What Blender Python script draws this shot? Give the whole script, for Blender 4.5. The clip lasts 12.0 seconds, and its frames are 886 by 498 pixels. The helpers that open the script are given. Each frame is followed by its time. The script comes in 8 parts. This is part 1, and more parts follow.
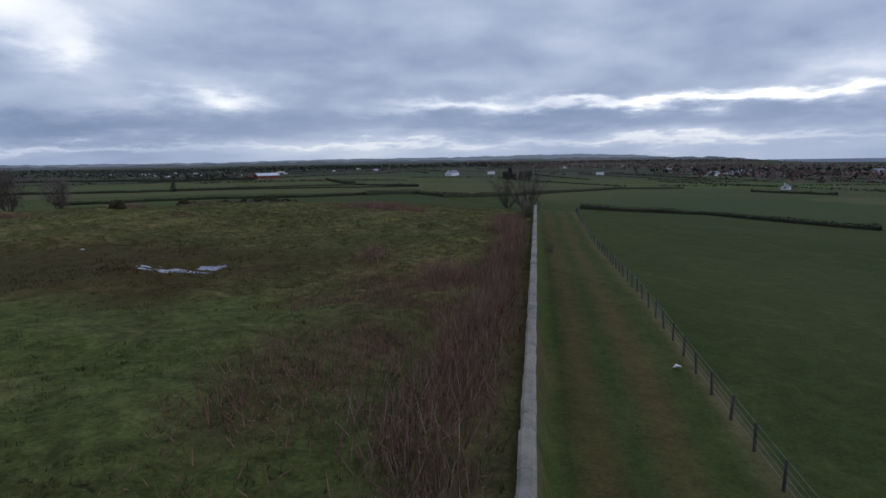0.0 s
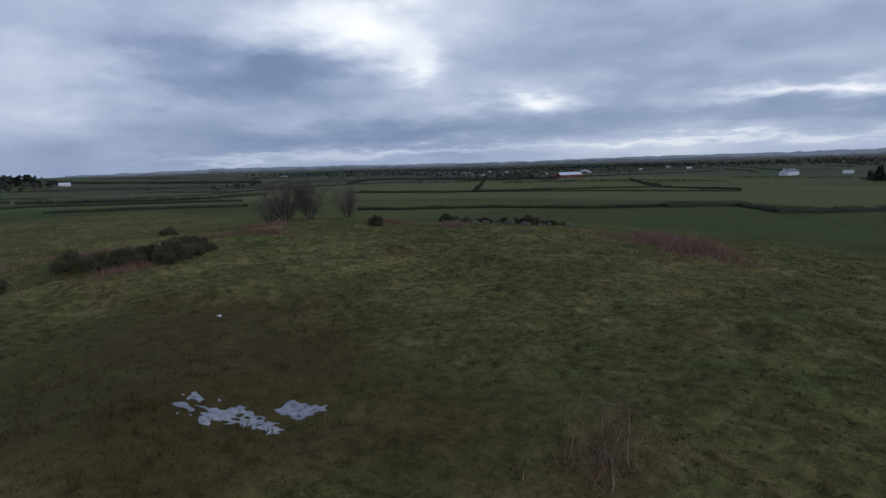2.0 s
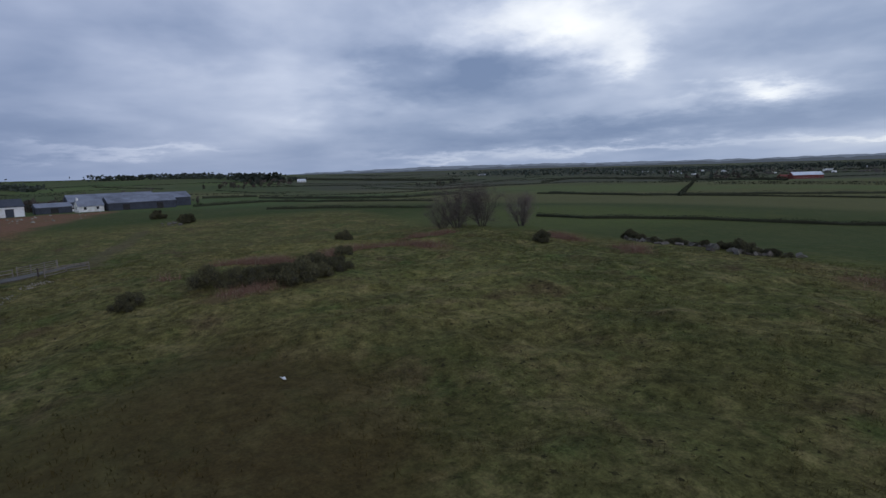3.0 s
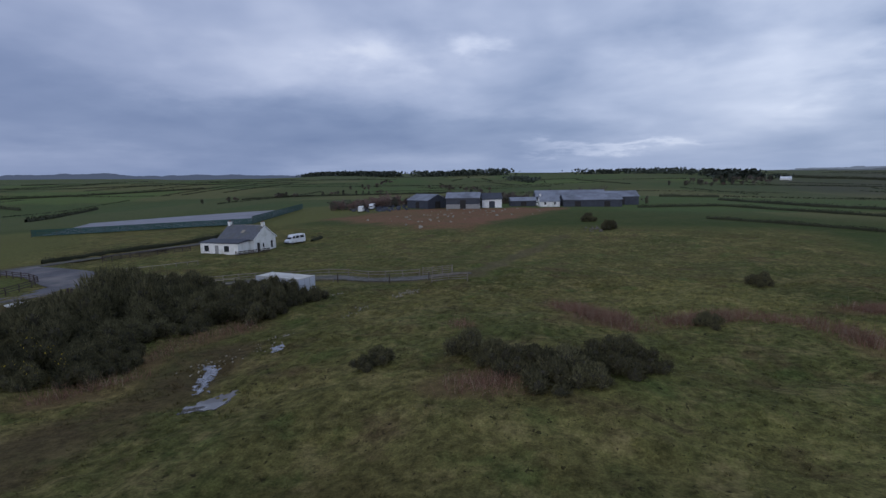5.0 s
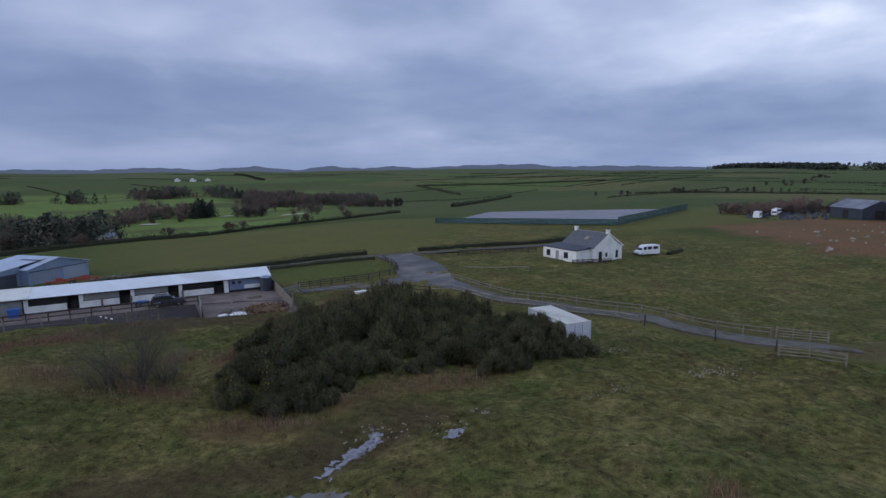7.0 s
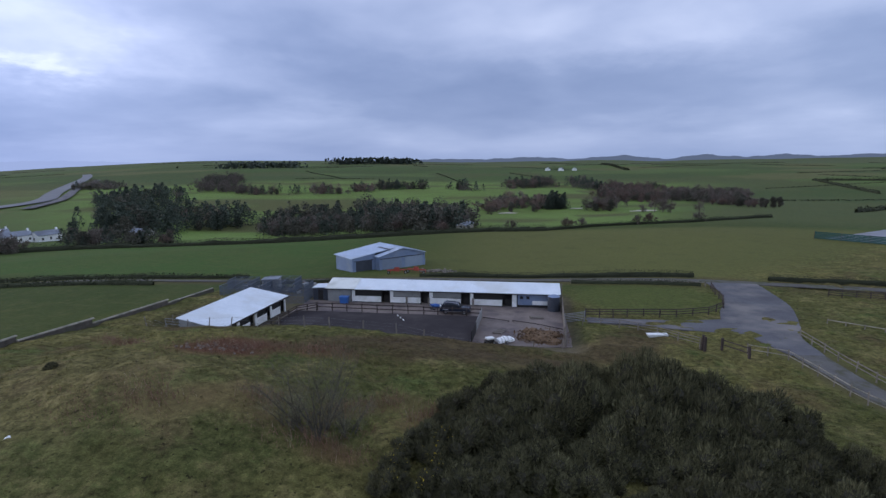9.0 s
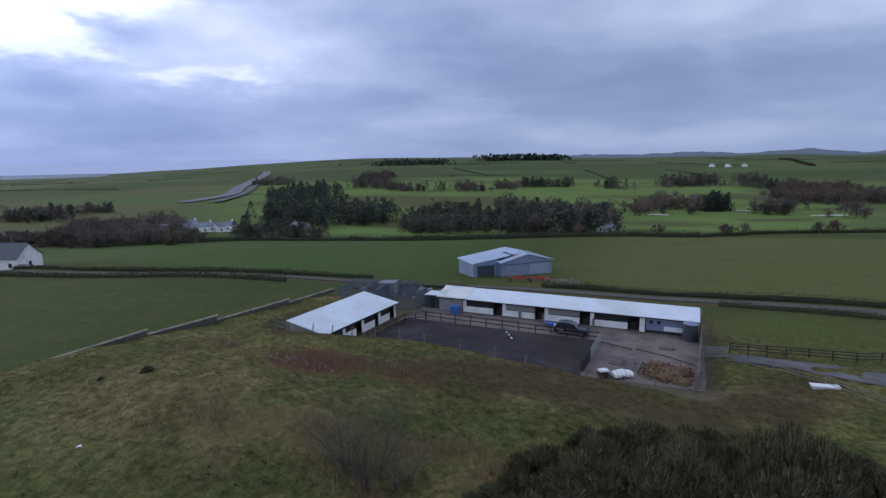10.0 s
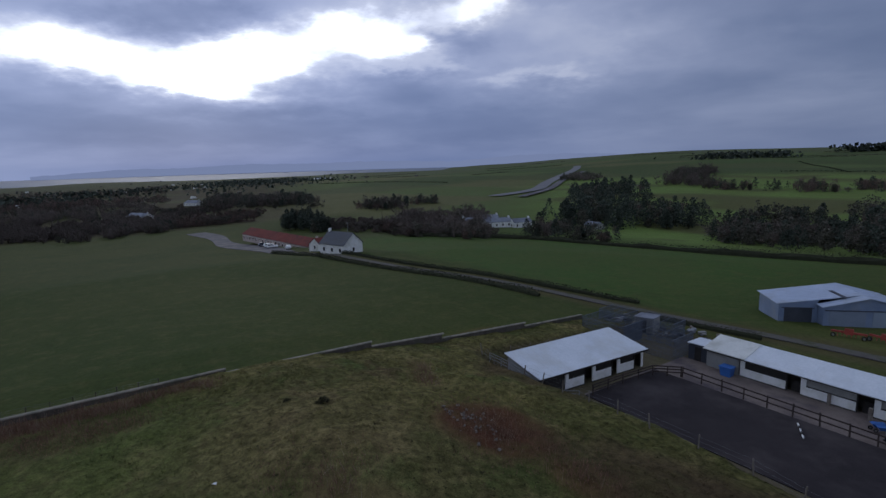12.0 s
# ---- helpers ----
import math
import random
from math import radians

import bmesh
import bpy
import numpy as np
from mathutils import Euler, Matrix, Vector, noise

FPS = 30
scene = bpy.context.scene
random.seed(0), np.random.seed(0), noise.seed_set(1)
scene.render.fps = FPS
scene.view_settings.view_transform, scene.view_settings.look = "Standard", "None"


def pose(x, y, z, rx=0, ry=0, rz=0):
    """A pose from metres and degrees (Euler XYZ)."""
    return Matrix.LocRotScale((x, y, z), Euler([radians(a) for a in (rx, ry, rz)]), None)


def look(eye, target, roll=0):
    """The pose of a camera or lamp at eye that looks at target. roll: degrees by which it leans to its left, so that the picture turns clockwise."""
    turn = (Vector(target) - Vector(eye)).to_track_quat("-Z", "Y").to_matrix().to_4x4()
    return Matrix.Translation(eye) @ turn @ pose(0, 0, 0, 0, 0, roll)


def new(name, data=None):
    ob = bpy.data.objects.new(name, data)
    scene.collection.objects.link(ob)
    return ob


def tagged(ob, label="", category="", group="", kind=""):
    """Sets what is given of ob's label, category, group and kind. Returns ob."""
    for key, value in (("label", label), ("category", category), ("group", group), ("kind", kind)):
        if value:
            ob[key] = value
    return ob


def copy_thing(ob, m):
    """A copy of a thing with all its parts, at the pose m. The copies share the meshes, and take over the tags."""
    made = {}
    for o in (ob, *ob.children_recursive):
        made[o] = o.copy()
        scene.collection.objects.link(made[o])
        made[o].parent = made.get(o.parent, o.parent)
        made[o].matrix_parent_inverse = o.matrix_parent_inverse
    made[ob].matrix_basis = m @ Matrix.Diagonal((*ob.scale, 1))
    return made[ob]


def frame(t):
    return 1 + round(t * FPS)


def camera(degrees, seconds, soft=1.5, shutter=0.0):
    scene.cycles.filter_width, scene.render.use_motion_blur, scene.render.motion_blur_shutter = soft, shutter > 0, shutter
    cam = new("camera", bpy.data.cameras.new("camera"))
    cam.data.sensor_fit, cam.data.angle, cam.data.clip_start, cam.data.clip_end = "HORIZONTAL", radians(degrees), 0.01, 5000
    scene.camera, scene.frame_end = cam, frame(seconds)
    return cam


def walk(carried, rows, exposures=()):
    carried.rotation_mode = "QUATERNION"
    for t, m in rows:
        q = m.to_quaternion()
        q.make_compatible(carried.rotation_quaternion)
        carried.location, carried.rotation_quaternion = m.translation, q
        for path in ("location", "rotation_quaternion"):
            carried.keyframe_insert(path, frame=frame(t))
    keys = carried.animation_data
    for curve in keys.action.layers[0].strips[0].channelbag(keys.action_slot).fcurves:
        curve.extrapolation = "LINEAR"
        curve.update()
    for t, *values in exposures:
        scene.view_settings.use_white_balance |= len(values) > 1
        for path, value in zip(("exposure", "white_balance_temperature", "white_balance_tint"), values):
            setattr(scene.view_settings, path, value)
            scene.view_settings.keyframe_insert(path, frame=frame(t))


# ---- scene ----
cam = camera(79.18, 12.0, soft=1.45)
PATH = [
    (0, pose(-0.001, -0.000, 10.601, 80.468, 1.123, 9.816)),
    (0.25, pose(-0.302, 2.535, 10.801, 80.515, 1.156, 13.378)),
    (0.5, pose(-0.665, 5.053, 11.007, 80.559, 1.202, 16.962)),
    (0.75, pose(-1.102, 7.553, 11.217, 80.603, 1.265, 20.582)),
    (1, pose(-1.623, 10.032, 11.424, 80.654, 1.345, 24.264)),
    (1.25, pose(-2.242, 12.480, 11.621, 80.723, 1.447, 28.091)),
    (1.5, pose(-2.944, 14.883, 11.810, 80.812, 1.566, 32.165)),
    (1.75, pose(-3.727, 17.217, 11.995, 80.923, 1.692, 36.597)),
    (2, pose(-4.593, 19.471, 12.193, 81.042, 1.804, 41.355)),
    (2.25, pose(-5.577, 21.643, 12.412, 81.159, 1.879, 46.379)),
    (2.5, pose(-6.685, 23.760, 12.651, 81.273, 1.909, 51.543)),
    (2.75, pose(-7.891, 25.830, 12.913, 81.383, 1.887, 56.779)),
    (3, pose(-9.105, 27.833, 13.211, 81.489, 1.822, 62.075)),
    (3.25, pose(-10.299, 29.739, 13.551, 81.592, 1.721, 67.475)),
    (3.5, pose(-11.504, 31.542, 13.917, 81.689, 1.601, 73.024)),
    (3.75, pose(-12.792, 33.224, 14.289, 81.779, 1.476, 78.783)),
    (4, pose(-14.229, 34.785, 14.647, 81.862, 1.361, 84.764)),
    (4.25, pose(-15.886, 36.205, 14.976, 81.935, 1.262, 90.964)),
    (4.5, pose(-17.757, 37.481, 15.281, 81.997, 1.174, 97.287)),
    (4.75, pose(-19.799, 38.575, 15.581, 82.044, 1.086, 103.563)),
    (5, pose(-21.899, 39.482, 15.884, 82.075, 0.990, 109.570)),
    (5.25, pose(-23.983, 40.177, 16.186, 82.086, 0.892, 115.149)),
    (5.5, pose(-26.058, 40.687, 16.480, 82.077, 0.802, 120.418)),
    (5.75, pose(-28.157, 41.013, 16.760, 82.046, 0.729, 125.539)),
    (6, pose(-30.272, 41.165, 17.035, 81.997, 0.671, 130.616)),
    (6.25, pose(-32.378, 41.118, 17.314, 81.929, 0.620, 135.677)),
    (6.5, pose(-34.466, 40.887, 17.596, 81.848, 0.570, 140.748)),
    (6.75, pose(-36.530, 40.468, 17.886, 81.754, 0.517, 145.835)),
    (7, pose(-38.547, 39.897, 18.199, 81.650, 0.461, 150.900)),
    (7.25, pose(-40.462, 39.179, 18.549, 81.536, 0.405, 155.903)),
    (7.5, pose(-42.233, 38.330, 18.928, 81.415, 0.354, 160.842)),
    (7.75, pose(-43.820, 37.344, 19.323, 81.293, 0.315, 165.707)),
    (8, pose(-45.237, 36.243, 19.721, 81.171, 0.293, 170.494)),
    (8.25, pose(-46.487, 35.029, 20.106, 81.055, 0.299, 175.181)),
    (8.5, pose(-47.610, 33.725, 20.467, 80.945, 0.332, 179.761)),
    (8.75, pose(-48.624, 32.338, 20.793, 80.847, 0.396, 184.210)),
    (9, pose(-49.558, 30.886, 21.085, 80.760, 0.481, 188.526)),
    (9.25, pose(-50.411, 29.373, 21.347, 80.688, 0.579, 192.687)),
    (9.5, pose(-51.183, 27.805, 21.601, 80.628, 0.678, 196.677)),
    (9.75, pose(-51.851, 26.186, 21.861, 80.578, 0.775, 200.466)),
    (10, pose(-52.405, 24.541, 22.126, 80.536, 0.869, 204.104)),
    (10.25, pose(-52.822, 22.885, 22.384, 80.504, 0.958, 207.694)),
    (10.5, pose(-53.109, 21.215, 22.629, 80.484, 1.044, 211.395)),
    (10.75, pose(-53.269, 19.534, 22.871, 80.476, 1.127, 215.321)),
    (11, pose(-53.344, 17.864, 23.134, 80.473, 1.211, 219.410)),
    (11.25, pose(-53.341, 16.230, 23.431, 80.473, 1.298, 223.578)),
    (11.5, pose(-53.234, 14.621, 23.737, 80.480, 1.385, 227.793)),
    (11.75, pose(-52.964, 13.017, 24.017, 80.501, 1.467, 232.077)),
    (12, pose(-52.521, 11.408, 24.255, 80.538, 1.541, 236.440)),
]
# the film camera opens up as the view darkens and stops down towards the sun
EXPOSURES = [(0, 0.0), (2.5, -0.06), (5.5, 0.2), (6.5, 0.32), (9.2, 0.7), (10.5, 0.38), (12, -0.33)]
walk(cam, PATH, EXPOSURES)

# ---------------------------------------------------------------- light
SUN_AZ, SUN_EL = 262.0, 14.0          # degrees left from +y, degrees up


def heading(az, el=0.0):
    a, e = radians(az), radians(el)
    return Vector((-math.sin(a) * math.cos(e), math.cos(a) * math.cos(e), math.sin(e)))


def build_world():
    w = bpy.data.worlds.new("overcast_sky")
    scene.world = w
    w.use_nodes = True
    nt = w.node_tree
    nt.nodes.clear()
    N, L = nt.nodes.new, nt.links.new

    def math_node(op, a, b=None, clamp=False):
        n = N("ShaderNodeMath")
        n.operation, n.use_clamp = op, clamp
        for k, v in enumerate((a, b)):
            if v is None:
                continue
            if isinstance(v, (int, float)):
                n.inputs[k].default_value = v
            else:
                L(v, n.inputs[k])
        return n.outputs[0]

    tc = N("ShaderNodeTexCoord")
    sep = N("ShaderNodeSeparateXYZ")
    L(tc.outputs["Generated"], sep.inputs[0])
    up = math_node("MAXIMUM", sep.outputs[2], 0.0)
    # cloud lumps flatten towards the horizon
    flat = math_node("MULTIPLY", math_node("LOGARITHM", math_node("ADD", up, 0.17), math.e), 0.95)
    comb = N("ShaderNodeCombineXYZ")
    L(sep.outputs[0], comb.inputs[0])
    L(sep.outputs[1], comb.inputs[1])
    L(flat, comb.inputs[2])

    def clouds(scale, detail, rough, distort, shift):
        mp = N("ShaderNodeMapping")
        mp.inputs["Location"].default_value = shift
        L(comb.outputs[0], mp.inputs[0])
        n = N("ShaderNodeTexNoise")
        n.noise_dimensions = "3D"
        n.inputs["Scale"].default_value = scale
        n.inputs["Detail"].default_value = detail
        n.inputs["Roughness"].default_value = rough
        n.inputs["Distortion"].default_value = distort
        L(mp.outputs[0], n.inputs["Vector"])
        return n.outputs["Fac"]

    big = clouds(2.4, 4, 0.48, 0.2, (3.1, 1.7, 0.4))
    veil = clouds(6.5, 4, 0.45, 0.3, (7.7, 2.2, 3.0))
    mixn = math_node("ADD", math_node("MULTIPLY", big, 0.46), math_node("MULTIPLY", veil, 0.17))
    # bearing (degrees left of +y) and elevation, both shaken by the cloud's own lumps
    bearing = math_node("MULTIPLY", math_node("ARCTAN2", math_node("MULTIPLY", sep.outputs[0], -1.0), sep.outputs[1]), 180 / math.pi)
    elev = math_node("MULTIPLY", math_node("ARCSINE", sep.outputs[2]), 180 / math.pi)
    shake_a = math_node("MULTIPLY", math_node("SUBTRACT", clouds(5.0, 5, 0.6, 0.0, (1.0, 5.0, 2.0)), 0.5), 17.0)
    shake_e = math_node("MULTIPLY", math_node("SUBTRACT", clouds(8.0, 5, 0.6, 0.0, (9.0, 4.0, 6.0)), 0.5), 4.6)
    wa, we = math_node("ADD", bearing, shake_a), math_node("ADD", elev, shake_e)
    # the cloud is lumpier on the brighter side
    side = N("ShaderNodeVectorMath")
    side.operation = "DOT_PRODUCT"
    L(tc.outputs["Generated"], side.inputs[0])
    side.inputs[1].default_value = heading(15)
    lumpy = math_node("ADD", math_node("MULTIPLY", side.outputs["Value"], 0.22), 0.85)
    lift = math_node("ADD", math_node("MULTIPLY", math_node("SUBTRACT", mixn, 0.315), lumpy), 0.515)
    # breaks where the cloud is thin and banks where it is thick: bearing, elevation, half spread of each, strength
    for az, el, ra, re, gain in (
            # towards the low sun: ragged bright breaks, dark scraps of cloud among them, a heavy bank below
            (273, 10.6, 5, 1.8, 0.34), (268.5, 9.6, 5, 1.3, 0.28), (257.5, 8.9, 6.5, 2.0, 0.50), (254, 10.2, 4, 1.6, 0.36), (246, 12.2, 5, 1.7, 0.42), (242, 11.2, 3, 1.1, 0.26),
            (232, 14.8, 4, 1.3, 0.34), (261, 7.3, 5, 0.8, 0.26), (264, 13.2, 5, 1.5, -0.13), (258, 14.2, 5, 1.6, -0.10), (236.3, 12.0, 4.0, 1.1, -0.08), (239, 13.6, 5, 1.4, 0.16), (268, 7.0, 5, 1.0, -0.08),
            (238, 9.5, 6, 0.6, 0.11), (227, 8.0, 4, 0.6, 0.10), (240, 7.4, 8, 1.5, -0.07), (262, 19, 30, 4, 0.12), (254, 10.5, 24, 5.5, 0.07), (260, 3.6, 26, 2.4, -0.13), (228, 4.2, 16, 2.4, -0.06), (206, 9.0, 14, 5.0, -0.06), (224, 12, 12, 4.0, 0.05),
            # north: one wide break over a dark bank, a long bright slit, a pale strip above the horizon
            (53, 14.4, 9.5, 2.6, 0.19), (46, 10.6, 4.5, 1.8, 0.15), (43.5, 9.0, 3, 1.2, 0.10), (62, 8.6, 8, 2.4, -0.15), (67, 11, 6, 1.8, -0.09), (55.5, 9.8, 5, 1.4, -0.10),
            (73, 10.0, 3.2, 1.3, 0.04), (84, 11.5, 8, 3.5, -0.10), (76, 5.2, 4, 0.8, 0.05), (32, 5.8, 4.2, 0.7, 0.19), (34.5, 6.9, 1.6, 0.7, 0.13), (9, 5.35, 6, 0.6, 0.16), (353, 5.25, 10, 0.6, 0.22), (337, 5.1, 11, 0.65, 0.27),
            (46, 1.45, 10, 0.3, 0.13), (18, 1.65, 16, 0.3, 0.10), (346, 1.5, 18, 0.35, 0.12), (42, 3.4, 13, 1.1, -0.14), (2, 3.6, 25, 0.9, -0.09), (337, 2.9, 14, 0.8, -0.06),
            (333, 7.0, 7, 1.1, 0.10), (350, 9.5, 24, 5.0, 0.07), (25, 10.0, 8, 2.6, -0.06), (57, 3.2, 10, 1.3, -0.09),
            # west and south: a nearly even ceiling
            (107.5, 12.4, 3.0, 1.1, 0.11), (118, 12.0, 5, 1.8, 0.09), (90, 11.0, 13, 3.5, 0.02), (93, 2.5, 8, 0.4, 0.11), (73.5, 3.7, 4, 0.7, 0.03), (70, 9.0, 6, 2.0, -0.05),
            (124, 4.2, 22, 3.6, -0.12), (98, 4.5, 10, 1.4, -0.05), (62, 1.1, 8, 0.35, 0.12), (158, 12.2, 16, 2.8, 0.05), (170, 5.7, 22, 3.2, -0.06), (140, 5.2, 20, 3.0, -0.05),
            (224, 11.0, 7, 3.0, 0.07), (226, 7.5, 5, 2.0, 0.03), (199, 7.4, 10, 2.4, -0.05), (176, 8.4, 14, 2.0, -0.04), (152, 10.4, 9, 3.0, -0.05)):
        w = az - 360 if az > 180 else az
        da = math_node("SUBTRACT", wa, float(w))
        # the shorter way round
        da = math_node("ABSOLUTE", da)
        da = math_node("MINIMUM", da, math_node("SUBTRACT", 360.0, da))
        u = math_node("DIVIDE", da, float(ra))
        v = math_node("DIVIDE", math_node("SUBTRACT", we, float(el)), float(re))
        q = math_node("ADD", math_node("MULTIPLY", u, u), math_node("MULTIPLY", v, v))
        g = math_node("POWER", math.e, math_node("MULTIPLY", q, -1.0))
        lift = math_node("ADD", lift, math_node("MULTIPLY", g, gain))
    ramp = N("ShaderNodeValToRGB")
    L(lift, ramp.inputs[0])
    stops = [(0.33, (0.165, 0.225, 0.395)), (0.44, (0.255, 0.320, 0.505)), (0.52, (0.375, 0.440, 0.635)),
             (0.60, (0.53, 0.59, 0.78)), (0.72, (0.90, 0.93, 1.04)), (0.84, (1.7, 1.72, 1.76))]
    ramp.color_ramp.elements[0].position, ramp.color_ramp.elements[1].position = stops[0][0], stops[-1][0]
    ramp.color_ramp.elements[0].color = (*stops[0][1], 1)
    ramp.color_ramp.elements[1].color = (*stops[-1][1], 1)
    for p, c in stops[1:-1]:
        ramp.color_ramp.elements.new(p).color = (*c, 1)
    sky = N("ShaderNodeTexSky")
    sky.sky_type, sky.sun_disc = "NISHITA", False
    sky.sun_elevation, sky.sun_rotation = radians(SUN_EL), radians(-SUN_AZ)
    sky.air_density, sky.dust_density = 1.2, 1.0
    dim = N("ShaderNodeMixRGB")
    dim.blend_type, dim.inputs[0].default_value = "MULTIPLY", 1.0
    L(sky.outputs[0], dim.inputs[1])
    dim.inputs[2].default_value = (0.05, 0.06, 0.075, 1)
    over = N("ShaderNodeMixRGB")
    over.inputs[0].default_value = 0.95
    L(dim.outputs[0], over.inputs[1])
    L(ramp.outputs[0], over.inputs[2])
    # mist towards the horizon
    mist = math_node("POWER", math_node("SUBTRACT", 1.0, up), 22.0)
    haze = N("ShaderNodeMixRGB")
    L(math_node("MULTIPLY", mist, 0.55), haze.inputs[0])
    L(over.outputs[0], haze.inputs[1])
    haze.inputs[2].default_value = (0.20, 0.268, 0.445, 1)
    # the cloud is thinner towards one side of the sky
    thin = math_node("ADD", math_node("MULTIPLY", side.outputs["Value"], 0.24), 1.0)
    shade = N("ShaderNodeVectorMath")
    shade.operation = "SCALE"
    L(haze.outputs[0], shade.inputs[0])
    L(thin, shade.inputs["Scale"])
    # bluer cloud on the darker side
    tint = N("ShaderNodeCombineXYZ")
    tint.inputs[1].default_value = 1.0
    glow = N("ShaderNodeVectorMath")
    glow.operation = "DOT_PRODUCT"
    L(tc.outputs["Generated"], glow.inputs[0])
    glow.inputs[1].default_value = heading(SUN_AZ)
    cool = math_node("POWER", math_node("MAXIMUM", glow.outputs["Value"], 0.0), 3.0)
    L(math_node("SUBTRACT", math_node("ADD", math_node("MULTIPLY", side.outputs["Value"], 0.015), 0.99), math_node("MULTIPLY", cool, 0.06)), tint.inputs[0])
    L(math_node("ADD", math_node("ADD", math_node("MULTIPLY", side.outputs["Value"], -0.07), 0.985), math_node("MULTIPLY", cool, 0.20)), tint.inputs[2])
    warm = N("ShaderNodeVectorMath")
    warm.operation = "MULTIPLY"
    L(shade.outputs[0], warm.inputs[0])
    L(tint.outputs[0], warm.inputs[1])
    bg = N("ShaderNodeBackground")
    bg.inputs["Strength"].default_value = 1.0
    L(warm.outputs[0], bg.inputs["Color"])
    out = N("ShaderNodeOutputWorld")
    L(bg.outputs[0], out.inputs["Surface"])


build_world()
sun_data = bpy.data.lights.new("sun", "SUN")
sun_data.energy, sun_data.angle, sun_data.color = 0.5, radians(25), (1.0, 0.97, 0.93)
sun = new("sun", sun_data)
sun.matrix_world = look(heading(SUN_AZ, 16) * 100, (0, 0, 0))

# ---------------------------------------------------------------- materials


def mat(name, c1, c2, scale=1.0, rough=0.85, metal=0.0, bump=0.3, fine=12.0, dirt=None, dirt_scale=0.35, spec=0.3, vary=0.0,
        stretch=(1, 1, 1), bump_dist=0.02):
    """Two tones mixed by coarse and fine noise in metres, an optional third tone as stains, and a little relief."""
    m = bpy.data.materials.new(name)
    m.use_nodes = True
    nt = m.node_tree
    N, L = nt.nodes.new, nt.links.new
    bsdf = nt.nodes["Principled BSDF"]
    geo = N("ShaderNodeNewGeometry")
    mp = N("ShaderNodeMapping")
    mp.inputs["Scale"].default_value = stretch
    L(geo.outputs["Position"], mp.inputs[0])

    def nz(s, detail=4.0):
        n = N("ShaderNodeTexNoise")
        n.inputs["Scale"].default_value = s
        n.inputs["Detail"].default_value = detail
        n.inputs["Roughness"].default_value = 0.62
        L(mp.outputs[0], n.inputs["Vector"])
        return n.outputs["Fac"]

    coarse, grain = nz(scale), nz(scale * fine, 3.0)
    mixf = N("ShaderNodeMath")
    mixf.operation = "MULTIPLY_ADD"
    L(grain, mixf.inputs[0])
    mixf.inputs[1].default_value = 0.45
    half = N("ShaderNodeMath")
    half.operation = "MULTIPLY"
    L(coarse, half.inputs[0])
    half.inputs[1].default_value = 0.55
    L(half.outputs[0], mixf.inputs[2])
    ramp = N("ShaderNodeValToRGB")
    ramp.color_ramp.elements[0].position, ramp.color_ramp.elements[1].position = 0.36, 0.64
    ramp.color_ramp.elements[0].color, ramp.color_ramp.elements[1].color = (*c1, 1), (*c2, 1)
    L(mixf.outputs[0], ramp.inputs[0])
    col = ramp.outputs[0]
    if dirt:
        st = nz(dirt_scale, 6.0)
        r2 = N("ShaderNodeValToRGB")
        r2.color_ramp.elements[0].position, r2.color_ramp.elements[1].position = 0.48, 0.68
        L(st, r2.inputs[0])
        mx = N("ShaderNodeMixRGB")
        L(r2.outputs[0], mx.inputs[0])
        L(col, mx.inputs[1])
        mx.inputs[2].default_value = (*dirt, 1)
        col = mx.outputs[0]
    if vary:
        info = N("ShaderNodeObjectInfo")
        hs = N("ShaderNodeHueSaturation")
        mr = N("ShaderNodeMapRange")
        mr.inputs["To Min"].default_value, mr.inputs["To Max"].default_value = 1 - vary, 1 + vary
        L(info.outputs["Random"], mr.inputs["Value"])
        L(mr.outputs[0], hs.inputs["Value"])
        L(col, hs.inputs["Color"])
        col = hs.outputs[0]
    L(col, bsdf.inputs["Base Color"])
    bsdf.inputs["Roughness"].default_value = rough
    bsdf.inputs["Metallic"].default_value = metal
    bsdf.inputs["Specular IOR Level"].default_value = spec
    if bump:
        b = N("ShaderNodeBump")
        b.inputs["Strength"].default_value = bump
        b.inputs["Distance"].default_value = bump_dist
        L(grain, b.inputs["Height"])
        L(b.outputs[0], bsdf.inputs["Normal"])
    return m


